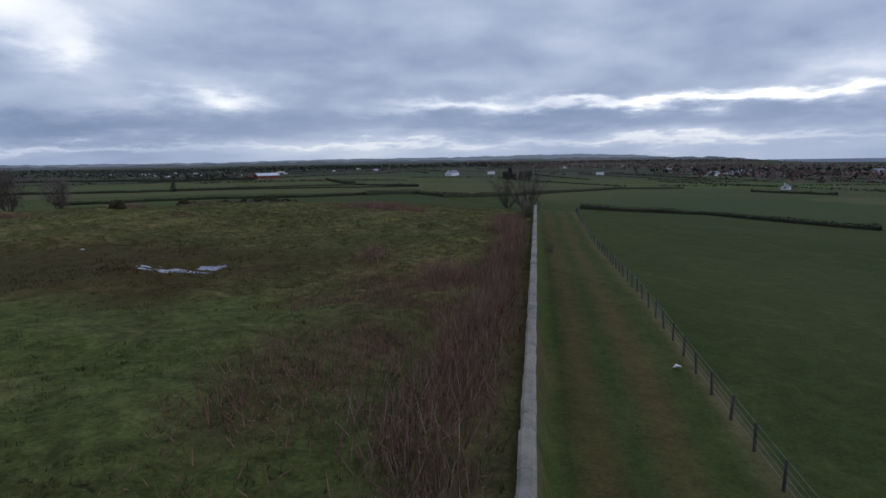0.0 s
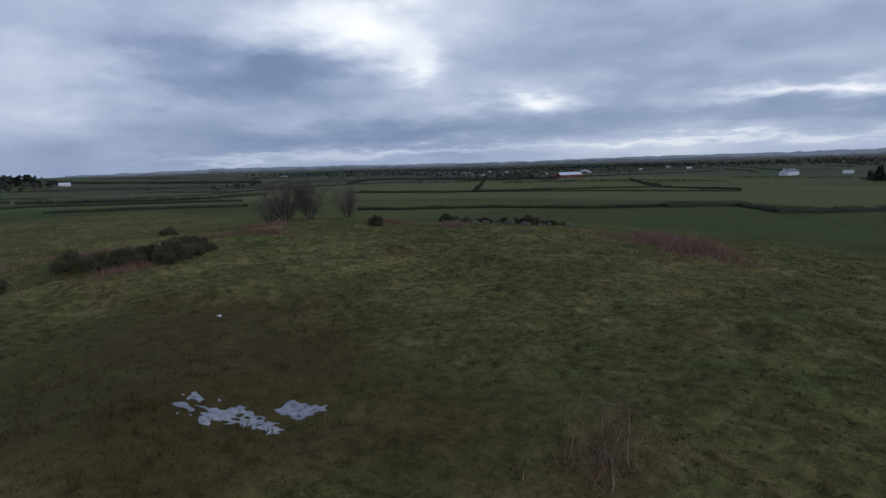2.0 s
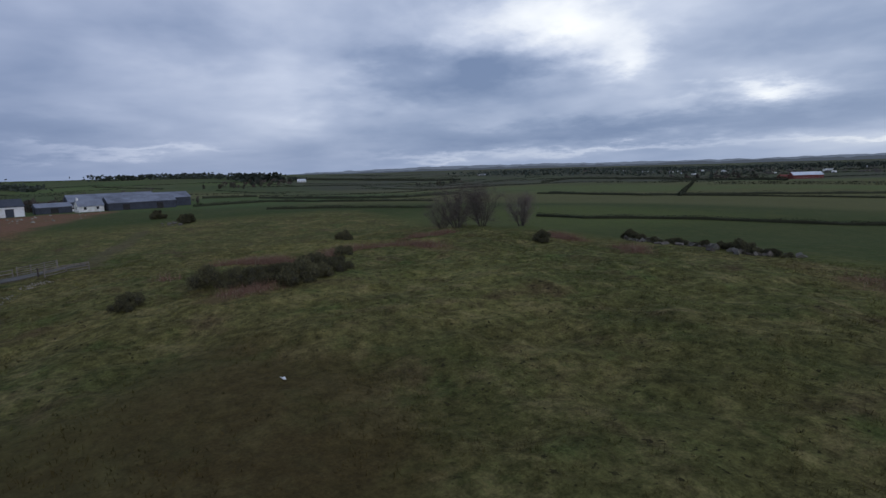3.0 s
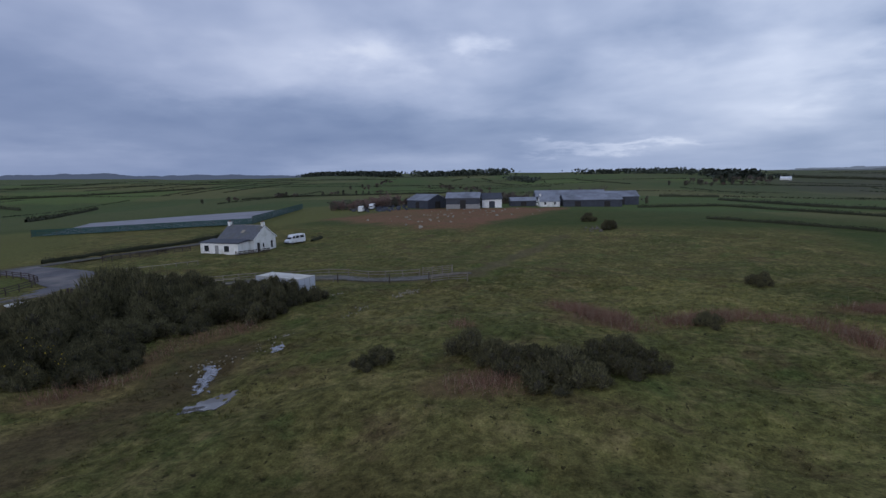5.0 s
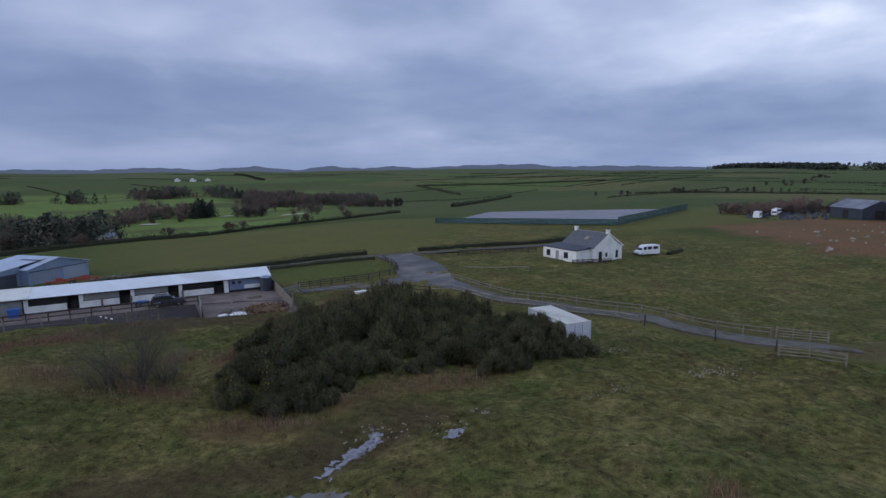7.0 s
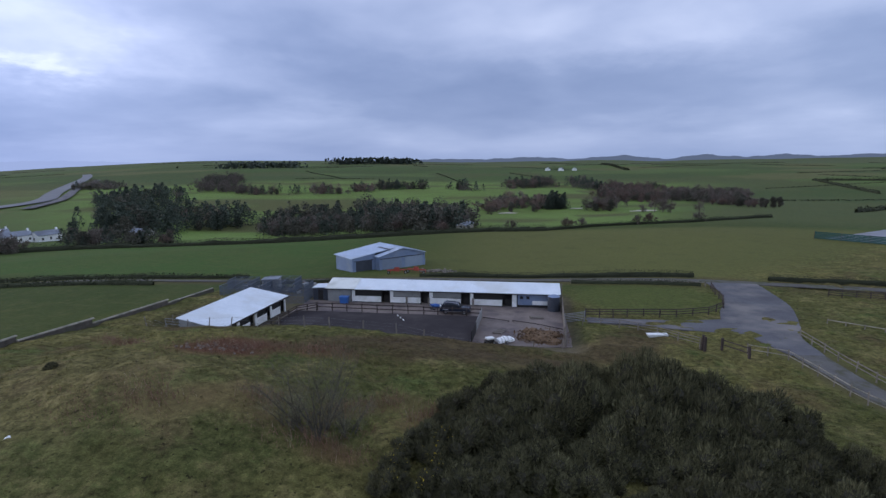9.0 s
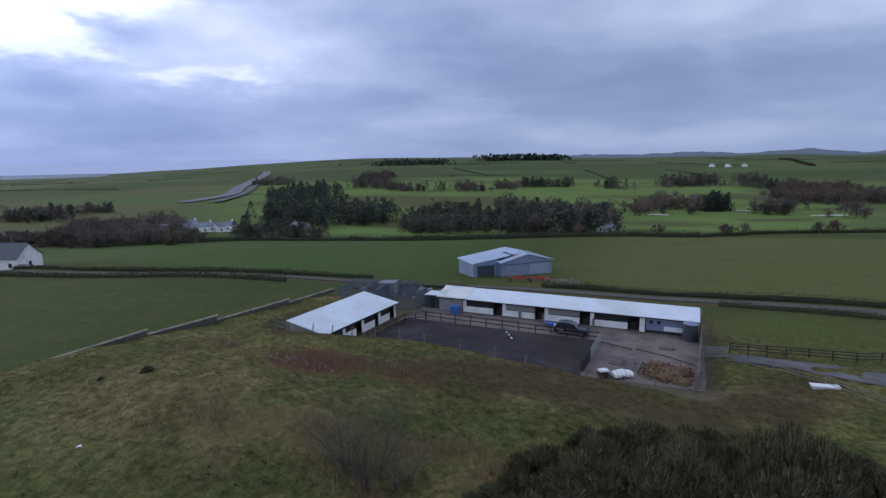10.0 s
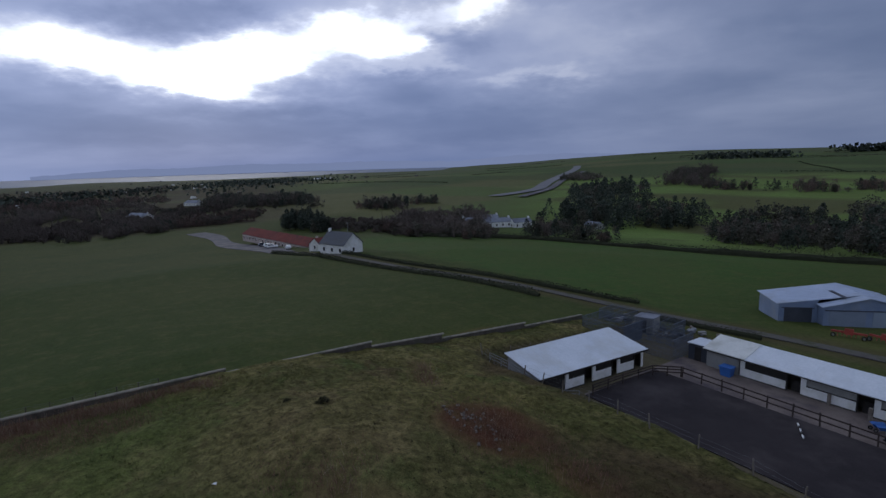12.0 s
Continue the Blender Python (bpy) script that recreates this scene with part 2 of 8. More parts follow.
def leaf_mat(name, c1, c2, rough=0.8):
    """Foliage whose tone changes from clump to clump."""
    m = bpy.data.materials.new(name)
    m.use_nodes = True
    nt = m.node_tree
    N, L = nt.nodes.new, nt.links.new
    bsdf = nt.nodes["Principled BSDF"]
    geo = N("ShaderNodeNewGeometry")
    ramp = N("ShaderNodeValToRGB")
    ramp.color_ramp.elements[0].color, ramp.color_ramp.elements[1].color = (*c1, 1), (*c2, 1)
    L(geo.outputs["Random Per Island"], ramp.inputs[0])
    noise_n = N("ShaderNodeTexNoise")
    noise_n.inputs["Scale"].default_value = 0.5
    L(geo.outputs["Position"], noise_n.inputs["Vector"])
    hs = N("ShaderNodeHueSaturation")
    mr = N("ShaderNodeMapRange")
    mr.inputs["To Min"].default_value, mr.inputs["To Max"].default_value = 0.7, 1.3
    L(noise_n.outputs["Fac"], mr.inputs["Value"])
    L(mr.outputs[0], hs.inputs["Value"])
    info = N("ShaderNodeObjectInfo")
    each = N("ShaderNodeMapRange")
    each.inputs["To Min"].default_value, each.inputs["To Max"].default_value = 0.72, 1.28
    L(info.outputs["Random"], each.inputs["Value"])
    both = N("ShaderNodeVectorMath")
    both.operation = "SCALE"
    L(ramp.outputs[0], both.inputs[0])
    L(each.outputs[0], both.inputs["Scale"])
    L(both.outputs[0], hs.inputs["Color"])
    L(hs.outputs[0], bsdf.inputs["Base Color"])
    bsdf.inputs["Roughness"].default_value = rough
    bsdf.inputs["Specular IOR Level"].default_value = 0.15
    return m


def ground_mat():
    """Turf over the whole sheet: the land's own colours, broken up by thin patches, with tuft shading and near-black
    specks painted in.
    """
    m = bpy.data.materials.new("turf")
    m.use_nodes = True
    nt = m.node_tree
    N, L = nt.nodes.new, nt.links.new
    bsdf = nt.nodes["Principled BSDF"]
    att = N("ShaderNodeAttribute")
    att.attribute_name = "cover"
    rug = N("ShaderNodeAttribute")
    rug.attribute_name = "rugged"
    geo = N("ShaderNodeNewGeometry")

    def nz(s, detail=5.0, rough=0.6):
        n = N("ShaderNodeTexNoise")
        n.inputs["Scale"].default_value = s
        n.inputs["Detail"].default_value = detail
        n.inputs["Roughness"].default_value = rough
        L(geo.outputs["Position"], n.inputs["Vector"])
        return n.outputs["Fac"]

    def remap(v, a, b, lo, hi):
        r = N("ShaderNodeMapRange")
        for k, x in zip(("From Min", "From Max", "To Min", "To Max"), (a, b, lo, hi)):
            r.inputs[k].default_value = x
        L(v, r.inputs["Value"])
        return r.outputs[0]

    def mul(a, b):
        r = N("ShaderNodeMath")
        r.operation = "MULTIPLY"
        for k, v in enumerate((a, b)):
            if isinstance(v, float):
                r.inputs[k].default_value = v
            else:
                L(v, r.inputs[k])
        return r.outputs[0]

    def mix(f, a, b):
        r = N("ShaderNodeMixRGB")
        L(f, r.inputs[0])
        L(a, r.inputs[1])
        if isinstance(b, tuple):
            r.inputs[2].default_value = (*b, 1)
        else:
            L(b, r.inputs[2])
        return r.outputs[0]

    rugged = rug.outputs["Fac"]
    n_big, n_mid, n_tuft, n_fine = nz(0.075, 4.0), nz(0.34, 9.0, 0.72), nz(1.7, 7.0, 0.66), nz(9.0, 4.0, 0.66)
    n_worn, n_pale, n_lush = nz(0.16, 7.0, 0.7), nz(0.022, 4.0), nz(0.21, 6.0, 0.66)
    col = att.outputs["Color"]
    # lush, straw-coloured and worn brown patches where the land is rough
    col = mix(mul(remap(n_mid, 0.40, 0.60, 0.7, 0.0), rugged), col, (0.090, 0.088, 0.037))
    col = mix(mul(remap(n_big, 0.48, 0.62, 0.0, 0.65), rugged), col, (0.072, 0.092, 0.033))
    col = mix(mul(remap(n_mid, 0.50, 0.68, 0.0, 0.8), rugged), col, (0.205, 0.178, 0.092))
    col = mix(mul(remap(n_worn, 0.54, 0.68, 0.0, 0.75), rugged), col, (0.094, 0.068, 0.044))
    col = mix(mul(remap(n_lush, 0.55, 0.68, 0.0, 0.62), rugged), col, (0.070, 0.112, 0.036))
    # grazed fields vary only a little
    smooth = remap(rugged, 0.0, 0.6, 1.0, 0.0)
    col = mix(mul(remap(n_pale, 0.42, 0.64, 0.0, 0.40), smooth), col, (0.090, 0.098, 0.040))
    col = mix(mul(remap(n_worn, 0.52, 0.68, 0.0, 0.35), smooth), col, (0.040, 0.066, 0.022))

    col = mix(mul(remap(n_mid, 0.47, 0.66, 0.0, 0.5), smooth), col, (0.092, 0.098, 0.038))

    def tone(c, v, low, high, calm_low, calm_high):
        amount = N("ShaderNodeMix")
        L(remap(rugged, 0.1, 0.8, 0.0, 1.0), amount.inputs[0])
        L(remap(v, 0.3, 0.7, calm_low, calm_high), amount.inputs[2])
        L(remap(v, 0.3, 0.7, low, high), amount.inputs[3])
        h = N("ShaderNodeHueSaturation")
        L(amount.outputs[0], h.inputs["Value"])
        L(c, h.inputs["Color"])
        return h.outputs[0]

    # painted shading on the tuft relief: tops brighter, gaps darker
    col = tone(col, n_tuft, 0.42, 1.58, 0.80, 1.20)
    col = tone(col, n_fine, 0.68, 1.32, 0.78, 1.22)
    # near-black specks: dung, and shadow between tussocks put into the colour
    speck = nz(2.8, 2.0)
    col = mix(mul(remap(speck, 0.655, 0.69, 0.0, 0.75), rugged), col, (0.018, 0.017, 0.012))
    warm = N("ShaderNodeMixRGB")
    warm.blend_type, warm.inputs[0].default_value, warm.inputs[2].default_value = "MULTIPLY", 1.0, (1.06, 0.965, 0.82, 1)
    L(col, warm.inputs[1])
    L(warm.outputs[0], bsdf.inputs["Base Color"])
    bsdf.inputs["Roughness"].default_value = 0.95
    bsdf.inputs["Specular IOR Level"].default_value = 0.06
    b = N("ShaderNodeBump")
    L(remap(rugged, 0.0, 0.9, 0.12, 0.9), b.inputs["Strength"])
    b.inputs["Distance"].default_value = 0.55
    L(n_tuft, b.inputs["Height"])
    L(b.outputs[0], bsdf.inputs["Normal"])
    return m


TURF = ground_mat()
STONE = mat("weathered_stone", (0.060, 0.051, 0.043), (0.145, 0.126, 0.106), 1.2, 0.9, bump=0.7, dirt=(0.10, 0.105, 0.075), vary=0.18)
COPE = mat("pale_coping_stone", (0.215, 0.190, 0.150), (0.35, 0.315, 0.255), 2.2, 0.88, bump=0.6, dirt=(0.13, 0.135, 0.105), dirt_scale=0.9, vary=0.10)
RENDER_W = mat("white_render", (0.70, 0.70, 0.68), (0.82, 0.82, 0.80), 0.7, 0.8, bump=0.25, dirt=(0.55, 0.55, 0.50), dirt_scale=0.5)
WHITE = mat("white_board", (0.78, 0.78, 0.78), (0.86, 0.86, 0.86), 0.6, 0.6, bump=0.1, dirt=(0.66, 0.66, 0.62), dirt_scale=0.9)
SHEET = mat("pale_roof_sheet", (0.58, 0.63, 0.68), (0.72, 0.76, 0.81), 0.35, 0.45, bump=0.1, dirt=(0.56, 0.58, 0.58), dirt_scale=0.22, spec=0.5)
SLATE = mat("slate_roof", (0.07, 0.075, 0.09), (0.13, 0.135, 0.15), 2.0, 0.6, bump=0.4, dirt=(0.10, 0.10, 0.085), vary=0.15)
BLUEGREY = mat("bluegrey_cladding", (0.150, 0.200, 0.310), (0.210, 0.268, 0.395), 0.5, 0.5, bump=0.1, dirt=(0.22, 0.255, 0.32))
BARNROOF = mat("pale_blue_barn_roof", (0.37, 0.44, 0.56), (0.47, 0.54, 0.67), 0.35, 0.5, bump=0.1, dirt=(0.36, 0.40, 0.46), dirt_scale=0.22)
DARKBOARD = mat("black_stained_timber", (0.018, 0.016, 0.016), (0.04, 0.036, 0.034), 1.5, 0.8, bump=0.3)
# near-black tone painted in for the shade inside buildings
SHADE = mat("painted_interior_shade", (0.02, 0.02, 0.02), (0.045, 0.042, 0.04), 1.0, 0.9)
TIMBER = mat("weathered_timber", (0.12, 0.10, 0.085), (0.24, 0.21, 0.18), 2.0, 0.85, bump=0.4)
DARKRAIL = mat("dark_brown_rail", (0.035, 0.026, 0.024), (0.075, 0.055, 0.05), 2.0, 0.8, bump=0.3)
OLDPOST = mat("dark_weathered_post", (0.06, 0.048, 0.04), (0.125, 0.105, 0.09), 2.0, 0.85, bump=0.4)
GREYBOARD = mat("grey_boarding", (0.22, 0.22, 0.22), (0.32, 0.32, 0.31), 1.0, 0.8, bump=0.2)
TARMAC = mat("worn_tarmac", (0.082, 0.080, 0.088), (0.145, 0.142, 0.150), 0.25, 0.85, bump=0.4, fine=40.0, dirt=(0.215, 0.195, 0.180), dirt_scale=0.13, spec=0.08)
GRAVEL = mat("grey_gravel_drive", (0.098, 0.092, 0.086), (0.165, 0.156, 0.146), 0.35, 0.9, bump=0.6, fine=30.0, dirt=(0.080, 0.080, 0.045), dirt_scale=0.55, spec=0.04)
TRACK = mat("muddy_track", (0.085, 0.078, 0.070), (0.15, 0.14, 0.128), 0.5, 0.85, bump=0.6, fine=20.0, dirt=(0.07, 0.075, 0.04), dirt_scale=0.5, spec=0.05)
ARENA = mat("dark_arena_surface", (0.019, 0.015, 0.017), (0.036, 0.029, 0.031), 0.3, 0.95, bump=0.8, fine=30.0, dirt=(0.058, 0.048, 0.048), dirt_scale=0.16)
CONCRETE = mat("yard_concrete", (0.125, 0.098, 0.086), (0.225, 0.182, 0.160), 0.4, 0.8, bump=0.3, fine=25.0, dirt=(0.082, 0.066, 0.072), dirt_scale=0.28)
MUCK = mat("straw_muck", (0.075, 0.047, 0.030), (0.20, 0.125, 0.068), 2.5, 0.95, bump=1.0)
MUD = mat("wet_mud", (0.055, 0.042, 0.036), (0.10, 0.078, 0.065), 1.0, 0.55, bump=0.7, spec=0.5)
ICE = mat("ice_and_water", (0.07, 0.07, 0.08), (0.29, 0.30, 0.335), 4.0, 0.12, bump=0.15, spec=0.6)
POOL = mat("muddy_water", (0.10, 0.093, 0.09), (0.14, 0.13, 0.125), 0.6, 0.12, bump=0.02, spec=0.6)
GLASS = mat("window_glass", (0.02, 0.022, 0.026), (0.04, 0.043, 0.05), 1.0, 0.08, bump=0.0, spec=0.7)
BLUE = mat("blue_plastic", (0.03, 0.11, 0.36), (0.05, 0.16, 0.46), 1.5, 0.4)
CARBLUE = mat("dark_blue_car_paint", (0.016, 0.022, 0.04), (0.03, 0.038, 0.06), 1.0, 0.22, metal=0.3, spec=0.6, bump=0)
VANWHITE = mat("white_vehicle_paint", (0.72, 0.73, 0.74), (0.80, 0.81, 0.82), 0.8, 0.3, bump=0, dirt=(0.6, 0.6, 0.58))
TYRE = mat("black_rubber", (0.015, 0.015, 0.015), (0.03, 0.03, 0.03), 3.0, 0.8)
CHROME = mat("dull_metal", (0.4, 0.4, 0.41), (0.55, 0.55, 0.56), 2.0, 0.35, metal=0.9)
GALV = mat("galvanised_steel", (0.20, 0.21, 0.225), (0.30, 0.31, 0.33), 1.5, 0.6, metal=0.3)
REDROOF = mat("rusty_red_roof", (0.15, 0.042, 0.035), (0.22, 0.066, 0.055), 0.5, 0.9, dirt=(0.11, 0.05, 0.045), dirt_scale=0.4, spec=0.1)
REDPAINT = mat("faded_red_paint", (0.30, 0.05, 0.04), (0.40, 0.08, 0.06), 1.5, 0.6)
DARKCLAD = mat("dark_slate_cladding", (0.035, 0.04, 0.055), (0.06, 0.068, 0.088), 0.6, 0.6)
ROOFGREY = mat("grey_fibre_cement_roof", (0.15, 0.165, 0.20), (0.26, 0.28, 0.325), 0.3, 0.75, dirt=(0.11, 0.12, 0.145), dirt_scale=0.12)
PITCH = mat("grey_pitch_surface", (0.20, 0.20, 0.225), (0.27, 0.27, 0.30), 0.15, 0.8, dirt=(0.17, 0.17, 0.185), dirt_scale=0.08)
GREENMESH = mat("green_mesh_fence", (0.012, 0.05, 0.045), (0.025, 0.075, 0.065), 0.8, 0.7)
BARK = mat("bark", (0.045, 0.04, 0.034), (0.10, 0.09, 0.075), 4.0, 0.9, bump=0.8)
TWIG = leaf_mat("bare_twigs", (0.088, 0.070, 0.060), (0.165, 0.135, 0.118), 0.9)
THORN = leaf_mat("olive_thorn_twigs", (0.11, 0.10, 0.065), (0.21, 0.19, 0.13), 0.9)
REDTWIG = leaf_mat("russet_twigs", (0.105, 0.072, 0.062), (0.185, 0.132, 0.112), 0.9)
# conifer tones lifted to carry the haze in front of far woods
CONIFER = leaf_mat("conifer_foliage", (0.030, 0.039, 0.031), (0.072, 0.086, 0.066), 0.85)
GORSE = leaf_mat("gorse_foliage", (0.047, 0.046, 0.025), (0.138, 0.130, 0.068), 0.85)
# dark tone of the solid bush cores, standing in for inner shade
GORSECORE = mat("gorse_core_dark", (0.030, 0.028, 0.017), (0.055, 0.050, 0.032), 3.0, 0.95, bump=0)
GORSEFLOWER = leaf_mat("gorse_flower", (0.42, 0.32, 0.03), (0.55, 0.42, 0.05), 0.7)
HEDGE = leaf_mat("hedge_foliage", (0.022, 0.030, 0.016), (0.062, 0.062, 0.038), 0.9)
BRACKEN = leaf_mat("dead_bracken", (0.172, 0.094, 0.066), (0.36, 0.216, 0.155), 0.95)
STRAW = leaf_mat("bleached_stalks", (0.20, 0.15, 0.10), (0.40, 0.33, 0.24), 0.95)
SEA = mat("sea_water", (0.08, 0.11, 0.16), (0.12, 0.15, 0.20), 0.004, 0.6, bump=0.0, spec=0.4)

# ---------------------------------------------------------------- mesh helpers


def mesh_of(name, bm):
    me = bpy.data.meshes.new(name)
    bmesh.ops.recalc_face_normals(bm, faces=bm.faces)
    bm.to_mesh(me)
    bm.free()
    return me


def part(name, bm, material, parent, label=""):
    """Links a bmesh as one mesh object under a thing or part."""
    me = mesh_of(name, bm)
    me.materials.append(material)
    ob = new(name, me)
    if parent:
        ob.parent = parent
    return tagged(ob, label) if label else ob


def thing(name, m, label, category, group="", kind=""):
    ob = new(name)
    ob.empty_display_size = 0.3
    ob.matrix_world = m
    return tagged(ob, label, category, group, kind)


def box(bm, x0, y0, z0, x1, y1, z1, bevel=0.0):
    ret = bmesh.ops.create_cube(bm, size=1.0)
    vs = ret["verts"]
    for v in vs:
        v.co = Vector((x0 + (v.co.x + 0.5) * (x1 - x0), y0 + (v.co.y + 0.5) * (y1 - y0), z0 + (v.co.z + 0.5) * (z1 - z0)))
    if bevel:
        es = list({e for v in vs for e in v.link_edges})
        bmesh.ops.bevel(bm, geom=es, offset=bevel, segments=1, affect="EDGES")
    return vs


def boxes(*specs, bevel=0.0):
    bm = bmesh.new()
    for s in specs:
        box(bm, *s, bevel=bevel)
    return bm


def prism(bm, outline, lift):
    """Extrudes a closed outline of 3D points along lift."""
    lift = Vector(lift)
    a = [bm.verts.new(p) for p in outline]
    b = [bm.verts.new(Vector(p) + lift) for p in outline]
    n = len(a)
    bm.faces.new(a)
    bm.faces.new(b[::-1])
    for i in range(n):
        bm.faces.new((a[i], a[(i + 1) % n], b[(i + 1) % n], b[i]))
    return bm


def rod(bm, p, q, r0, r1=None, sides=6):
    """A tapered round bar from p to q."""
    p, q = Vector(p), Vector(q)
    r1 = r0 if r1 is None else r1
    d = (q - p).normalized()
    s = d.orthogonal().normalized()
    t = d.cross(s)
    rings = []
    for c, r in ((p, r0), (q, r1)):
        rings.append([bm.verts.new(c + (s * math.cos(a) + t * math.sin(a)) * r) for a in (2 * math.pi * k / sides for k in range(sides))])
    for k in range(sides):
        bm.faces.new((rings[0][k], rings[0][(k + 1) % sides], rings[1][(k + 1) % sides], rings[1][k]))
    bm.faces.new(rings[0][::-1])
    bm.faces.new(rings[1])
    return bm


def beam(bm, p, q, w, h):
    """A square-cut rail from p to q, w wide and h high."""
    p, q = Vector(p), Vector(q)
    d = (q - p)
    side = Vector((-d.y, d.x, 0)).normalized() * w / 2
    up = Vector((0, 0, h / 2))
    prism(bm, [p - side - up, p + side - up, p + side + up, p - side + up], d)
    return bm


def mesh_from(name, verts, faces, material):
    me = bpy.data.meshes.new(name)
    me.from_pydata(verts, [], faces)
    me.materials.append(material)
    return me


# ---------------------------------------------------------------- the lie of the land
RADII = (60, 150, 300, 600, 1200, 2500, 4700)
LAND = np.array([(4.5, 1, -5, -13, -16, -16, -10),
                 (4.5, 2, -4, -9, -16, -14, -8),
                 (4, 2, -2, -8, -12, -6, -2),
                 (3, 1.5, 0, -2, 8, 10, 14),
                 (1.5, 0.5, 0, 0, 4, 10, 12),
                 (0.5, 0, -4, -12, 0, 4, 4),
                 (0, -3.5, -10, -10, 2, 10, 10),
                 (0, -5, -18, -12, 8, 28, 42),
                 (0, -3, -14, -16, -8, -32, -50),
                 (1.5, -3, -16, -25, -34, -36, -58),
                 (2, -4, -12, -22, -32, -34, -58),
                 (3, -5.5, -11, -16, -28, -31, -58)])
HUMPS = np.array([[-0.19, -0.75, 0.38, -0.68, 0.26, -0.28, 1.5], [-1.13, -0.4, -0.16, -0.28, 1.57, 1.12, 0.37], [-0.81, -0.68, -0.22, 0.28, 0.82, 0.65, 0.43], [-0.48, -0.95, -0.54, 0.69, 0.03, 0.94, 0.28], [-0.44, -0.76, 0.32, -0.24, 0.6, 1.29, -0.51], [-0.21, -0.42, 0.21, -0.26, 0.38, 2.49, 0.73]])
LOCAL = [(-45, 11, 8, -0.93), (-55, 26, 9, 1.03), (-49, -6, 9, -0.03), (-22, -2, 12, 1.71), (-36, -20, 8, 0.02), (-70.8, 3.6, 4.5, 0.62), (-58, -5, 6, 0.7)]


def step(a, b, v):
    t = np.clip((v - a) / (b - a), 0, 1)
    return t * t * (3 - 2 * t)


def lattice(x, y, seed):
    """Smooth value noise, 0 to 1."""
    i, j = np.floor(x).astype(np.int64), np.floor(y).astype(np.int64)
    u, v = x - i, y - j
    u, v = u * u * (3 - 2 * u), v * v * (3 - 2 * v)

    def h(a, b):
        n = (a * 374761393 + b * 668265263 + seed * 144665) & 0xFFFFFFFF
        n = ((n ^ (n >> 13)) * 1274126177) & 0xFFFFFFFF
        return ((n ^ (n >> 16)) & 0xFFFF) / 65535.0

    return (h(i, j) * (1 - u) + h(i + 1, j) * u) * (1 - v) + (h(i, j + 1) * (1 - u) + h(i + 1, j + 1) * u) * v


def broad(x, y):
    dx, dy = x + 45.0, y
    r = np.sqrt(dx * dx + dy * dy) + 1e-6
    az = np.degrees(np.arctan2(-dx, dy)) % 360 / 30
    i = np.floor(az).astype(int)
    u = az - i
    u = u * u * (3 - 2 * u)
    lr = np.log(np.array(RADII))
    q = np.clip(np.log(r), lr[0], lr[-1])
    j = np.clip(np.searchsorted(lr, q) - 1, 0, len(RADII) - 2)
    v = (q - lr[j]) / (lr[j + 1] - lr[j])
    i = i % 12
    k = (i + 1) % 12
    z = (LAND[i, j] * (1 - u) + LAND[k, j] * u) * (1 - v) + (LAND[i, j + 1] * (1 - u) + LAND[k, j + 1] * u) * v
    m = LAND[:, 0].mean()
    return m + (z - m) * step(0, 60, r)


def yard_share(x, y):
    return step(-22.0, -25.8, y + 1.6 * step(-17, -30, x)) * step(-57.5, -54.8, x) * step(-4.0, -9.0, x) * step(-56, -50, y)


def height(x, y):
    """Height of the ground, for arrays or numbers."""
    x, y = np.asarray(x, float), np.asarray(y, float)
    z = broad(x, y)
    for b in range(HUMPS.shape[0]):
        for a in range(HUMPS.shape[1]):
            z = z + HUMPS[b, a] * np.exp(-((x + 135 - 27 * a) ** 2 + (y + 40 - 27 * b) ** 2) / 882.0)
    for cx, cy, s, h in LOCAL:
        z = z + h * np.exp(-((x - cx) ** 2 + (y - cy) ** 2) / (2 * s * s))
    z = z - step(-0.15, 0.35, x) * np.exp(-np.maximum(x, 0) / 45) * 1.9 * step(-50, -10, y) * (1 - step(50, 90, y))
    z = z * (1 - yard_share(x, y))
    far = step(120, 700, np.hypot(x + 45, y))
    z = z + far * ((lattice(x / 260, y / 260, 5) - 0.5) * 7 + (lattice(x / 900, y / 900, 6) - 0.5) * 10)
    south = step(0, 1500, -y) * step(600, -600, x)
    z = z + step(2300, 3600, np.hypot(x + 45, y)) * south * (lattice(x / 520 + 2, y / 520, 7) - 0.35) * 30
    # hummocks on the mound
    rough = step(0.0, -3.0, x) * step(-27, -20, y) * step(90, 75, y) * step(-130, -105, x)
    z = z + rough * ((lattice(x / 12, y / 12, 41) - 0.5) * 0.6 + (lattice(x / 5.5, y / 5.5, 42) - 0.5) * 0.55)
    return z


def gz(x, y):
    return float(height(x, y))

